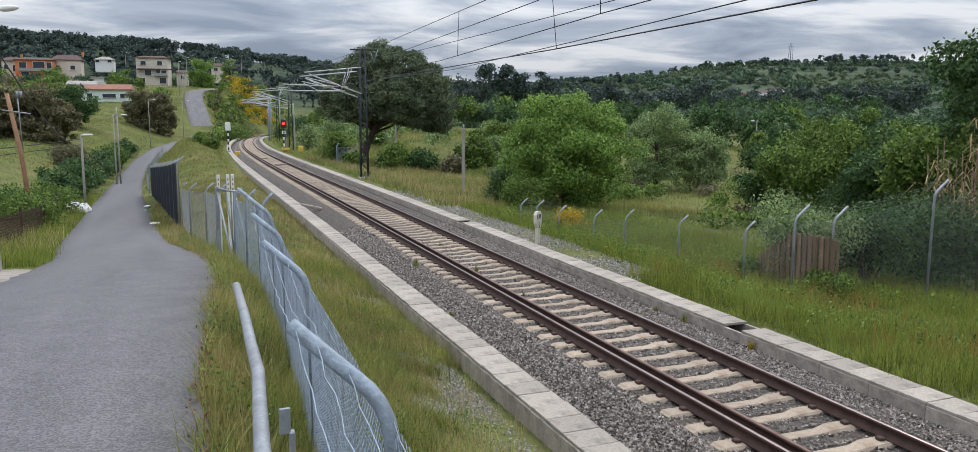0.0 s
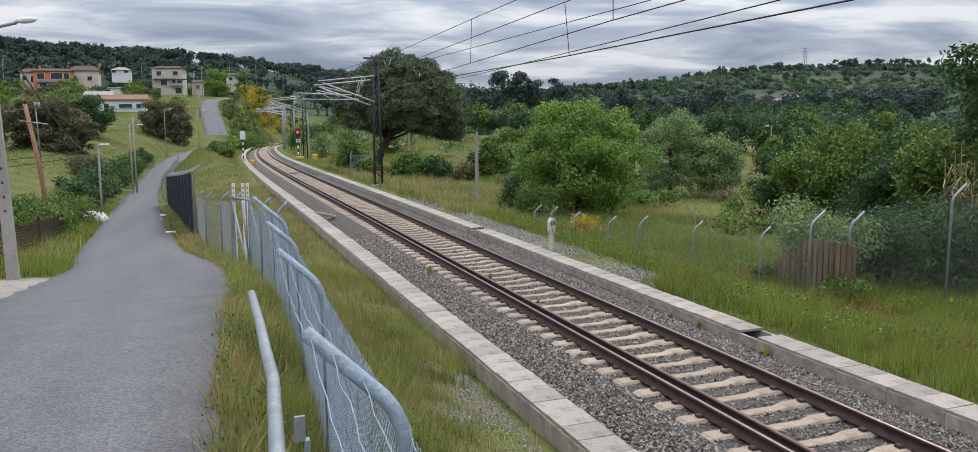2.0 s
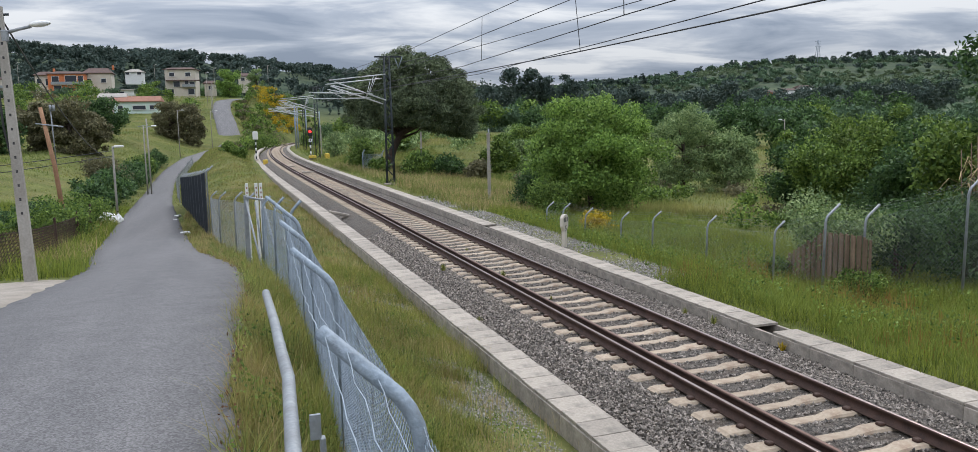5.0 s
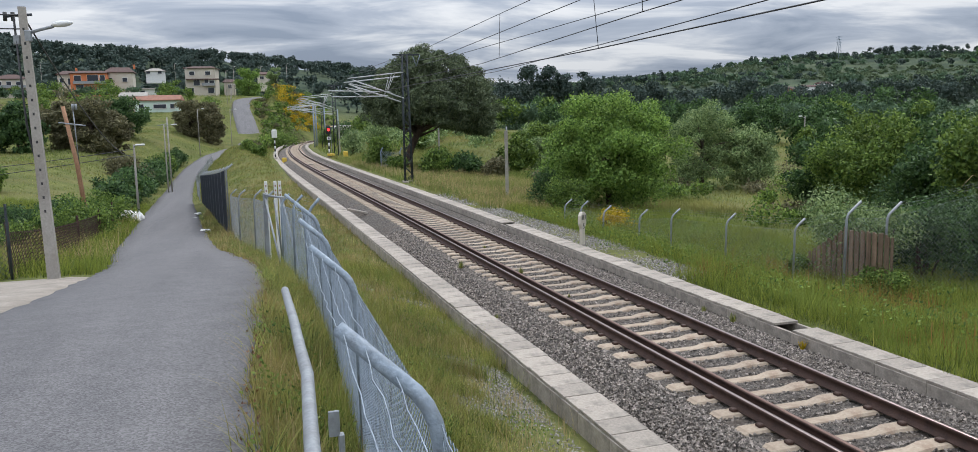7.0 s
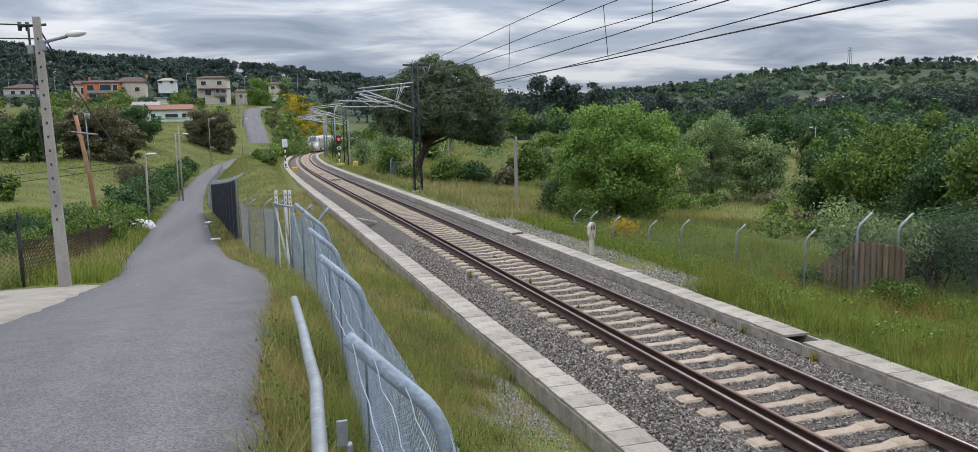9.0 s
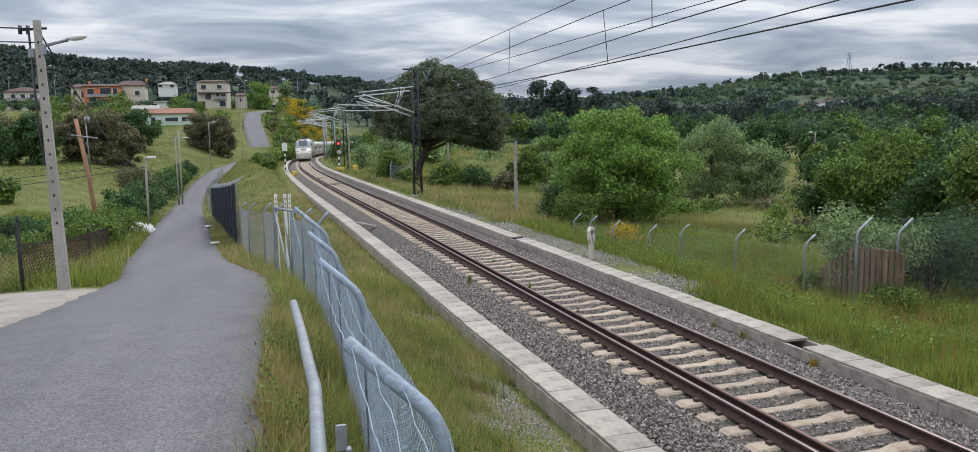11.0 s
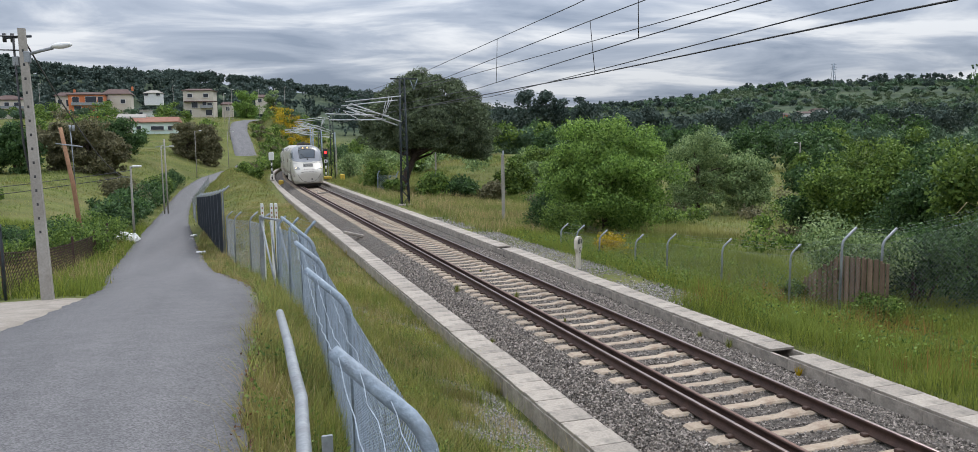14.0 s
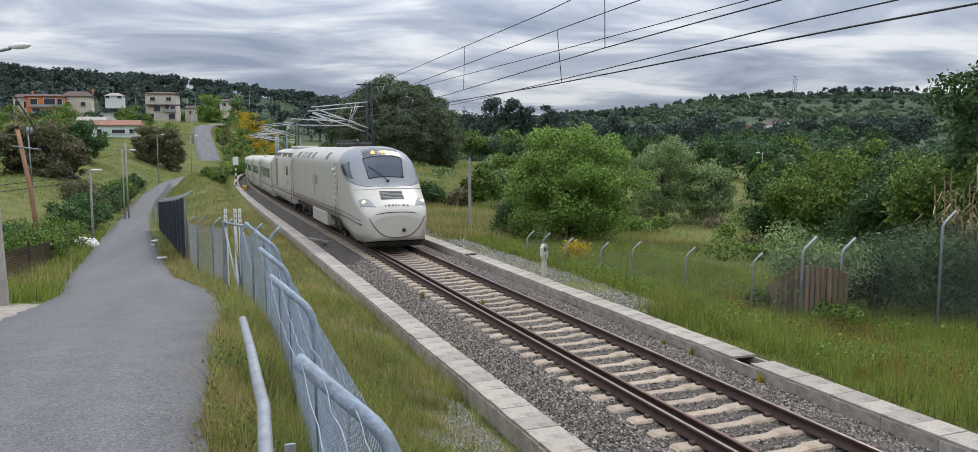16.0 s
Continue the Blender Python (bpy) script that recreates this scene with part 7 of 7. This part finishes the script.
def gable(w, d, z, rise, over, hip=0.0):
    """A tiled roof with thickness: ridge along x, hipped by the given length."""
    bm = bmesh.new()
    x, y = w / 2 + over, d / 2 + over
    lo = [bm.verts.new(v) for v in ((-x, -y, z), (x, -y, z), (x, y, z), (-x, y, z))]
    hi = [bm.verts.new(v) for v in ((-x, -y, z + 0.2), (x, -y, z + 0.2), (x, y, z + 0.2), (-x, y, z + 0.2))]
    r = [bm.verts.new((-x + hip, 0, z + rise)), bm.verts.new((x - hip, 0, z + rise))]
    bm.faces.new(lo[::-1])
    for k in range(4):
        bm.faces.new((lo[k], lo[(k + 1) % 4], hi[(k + 1) % 4], hi[k]))
    bm.faces.new((hi[0], hi[1], r[1], r[0])); bm.faces.new((hi[2], hi[3], r[0], r[1]))
    bm.faces.new((hi[1], hi[2], r[1])); bm.faces.new((hi[3], hi[0], r[0]))
    return bm


def house(x, y, z, w, d, h, wall, roof, label, windows, rise=1.6, hip=0.0, turn=0.0, name="house", balcony=None, chimney=None):
    t = thing(name, Matrix.Translation((x, y, z)) @ Matrix.Rotation(radians(turn), 4, "Z"), label, "house", "village houses")
    part("wall", box((0, 0, h / 2 - 1.5), (w, d, h + 3)), wall, t)
    part("roof", gable(w, d, h, rise, 0.5, hip), roof, t)
    for wx, wz, ww, wh in windows:
        f = part("window", box((wx, -d / 2 - 0.02, wz), (ww + 0.24, 0.10, wh + 0.24), 0.02), M_FRAME, t)
        part("pane", box((wx, -d / 2 - 0.085, wz), (ww, 0.05, wh)), GLASS, f)
        part("sill", box((wx, -d / 2 - 0.12, wz - wh / 2 - 0.15), (ww + 0.4, 0.2, 0.08)), M_CONCRETE, f)
    for b in balcony or ():
        bx, bz, bw = b
        part("balcony", box((bx, -d / 2 - 0.6, bz), (bw, 1.2, 0.18), 0.02), M_CONCRETE, t)
        part("railing", box((bx, -d / 2 - 1.15, bz + 0.5), (bw, 0.06, 0.9), 0.01), M_GALV_PALE, t)
    if chimney:
        part("chimney", box((chimney, 0.4, h + rise + 0.2), (0.7, 0.7, 1.6), 0.05), M_ORANGE, t)
    return t


house(-7.5, 305, 14.2, 9.8, 9, 8.2, M_PLASTER, M_ROOFDARK, "three-storey cream house with a dark red roof", ((-2.6, 6.6, 1.6, 1.2), (2.6, 6.6, 1.6, 1.2), (-1.2, 3.4, 2.0, 1.8), (2.0, 3.4, 1.2, 2.2), (3.8, 3.3, 1.6, 1.6), (-3, 0.9, 1.4, 1.6), (3.4, 0.8, 2.0, 1.8)), 1.0, 2.0, -8, balcony=((2.8, 2.3, 4.2),))
part("porch_roof", gable(10.4, 1.4, 18.6, 0.4, 0.2), M_ROOFDARK).matrix_world = Matrix.Translation((-7.3, 300.2, 0))
tagged(bpy.data.objects["porch_roof"], "dark red tiled porch roof along the cream house", "roof")
house(-47, 334, 17.3, 12, 9, 5.4, M_ORANGE, M_ROOFDARK, "orange two-storey house with large windows", ((-3.6, 3.6, 2.2, 2.0), (1.4, 3.4, 3.6, 2.8), (4.6, 3.4, 1.6, 2.6), (-3, 0.6, 2.4, 1.4)), 1.2, 2.5, balcony=((0.5, 1.7, 11.0),), chimney=-4.5)
house(-54.8, 337, 17.6, 5.6, 9, 4.8, M_PLASTER, M_ROOFDARK, "cream house with a dark tiled roof", ((-1.4, 2.8, 1.4, 1.5), (1.4, 2.4, 1.6, 2.2)), 1.6, 1.5)
house(-37.5, 340, 17.6, 9.5, 10, 5.6, M_PLASTER, M_ROOFDARK, "long cream house with a dark tiled roof", ((-3, 3.0, 1.6, 1.4), (2, 3.0, 1.6, 1.4)), 2.2, 2.0, chimney=5.0)
house(-72, 331, 15.7, 12, 9, 5.0, M_PLASTER, M_ROOFDARK, "cream house with a hipped brown roof and garage doors", ((-3, 3.3, 1.4, 1.8), (0, 3.3, 1.4, 1.8), (3, 3.3, 1.4, 1.8), (-2.6, 0.6, 3.2, 2.0), (2.6, 0.6, 3.2, 2.0)), 1.9, 5.0, balcony=((0, 2.0, 11.0),))
house(-16.5, 228, 6.6, 10.6, 7, 3.2, M_TEAL, M_ROOF, "low pale green cottage with a red tiled roof", ((-3.8, 1.8, 1.1, 1.1), (0.6, 1.8, 3.0, 0.9), (3.6, 1.8, 1.0, 1.0)), 1.5, 0.3, -4)
house(-22.5, 231, 7.6, 6, 6, 3.4, M_PLASTER, M_GREYPOLE, "low grey-roofed shed beside the cottage", ((0, 1.6, 1.2, 1.0),), 1.2, 0.2)
house(-25, 300, 13.0, 6, 5, 2.6, M_WHITE, M_GREYPOLE, "low white outbuilding with a flat roof", ((-1.5, 1.6, 1.6, 1.0),), 0.4)
house(-30.5, 414, 25.6, 8, 6, 2.4, M_WHITE, M_GREYPOLE, "white bungalow with a pale roof among trees", ((-3, 2, 1.6, 1.2), (2, 2, 1.6, 1.2)), 1.6, 3)
house(15.5, 346, 19.0, 6, 6, 3.4, M_PLASTER, M_ROOFDARK, "cream house with a red roof on the ridge", ((-1.5, 2.2, 1.4, 1.2), (1.8, 2.2, 1.4, 1.2)), 1.3, 1.5)
house(1.5, 312, 14.0, 4, 5, 4.0, M_PLASTER, M_ROOFDARK, "small cream house behind the cream house", ((0, 2.6, 1.2, 1.2),), 1.2, 1.0)
for i, (x, y, w) in enumerate(((425, 560, 14), (455, 566, 18), (475, 575, 12))):
    house(x, y, float(ground(x, y)) + 3.5, w, 9, 5.5, M_WHITE if i else M_ORANGE, M_ROOFDARK, "small far house on the wooded hillside", ((-2, 3, 1.5, 1.4), (2, 3, 1.5, 1.4)), 1.8, 1)
for i, (x, y, top) in enumerate(((-16, 300, 24), (-12.6, 296, 22), (0.2, 240, 18), (2.5, 262, 20.5), (-60, 318, 26), (12, 300, 23), (18, 310, 24), (22, 318, 25), (-70, 300, 24))):
    street_lamp(x, y, top, "slender pale utility pole in the village", 0.3)


def pylon(x, y, h):
    z = float(ground(x, y))
    t = thing("power_pylon", Matrix.Translation((x, y, z)), "grey lattice power pylon on the far hill", "pylon")
    bm = bmesh.new()
    for sx in (-1, 1):
        for sy in (-1, 1):
            add_bar(bm, (sx * 2.4, sy * 2.4, 0), (sx * 0.4, sy * 0.4, h), 0.35)
    for k in range(9):
        a, b = 2.4 - 2.0 * k / 9, 2.4 - 2.0 * (k + 1) / 9
        s = 1 if k % 2 else -1
        add_bar(bm, (s * a, -a, h * k / 9), (-s * b, -b, h * (k + 1) / 9), 0.22)
    part("tower", bm, M_GALV, t)
    for k in (0.72, 0.83, 0.94):
        part("crossarm", tube([(-4, 0, h * k), (0, 0, h * k + 0.8), (4, 0, h * k)], 0.2, 5), M_GALV, t)


pylon(655, 770, 26)


# ---------------------------------------------------------------- motion of the train
def nose_at(t):
    """Length along the track of the locomotive's nose at t seconds."""
    return 30.6 + (16.0 - t) * 24.5


def motions():
    half = [10.1] + [6.45] * (len(CARS) - 1)
    back = 0.0
    for car, h in zip(CARS, half):
        rows_ = []
        for k in range(33):
            t = k * 0.5
            s = nose_at(t) + back + h
            a, _ = rail_at(s - h * 0.7)
            b, _ = rail_at(s + h * 0.7)
            mid = (a + b) / 2
            d = b - a
            rows_.append((t, Matrix.Translation(mid) @ Matrix.Rotation(math.atan2(-d[0], d[1]), 4, "Z")))
        walk(car, rows_)
        back += 2 * h + 0.25


motions()
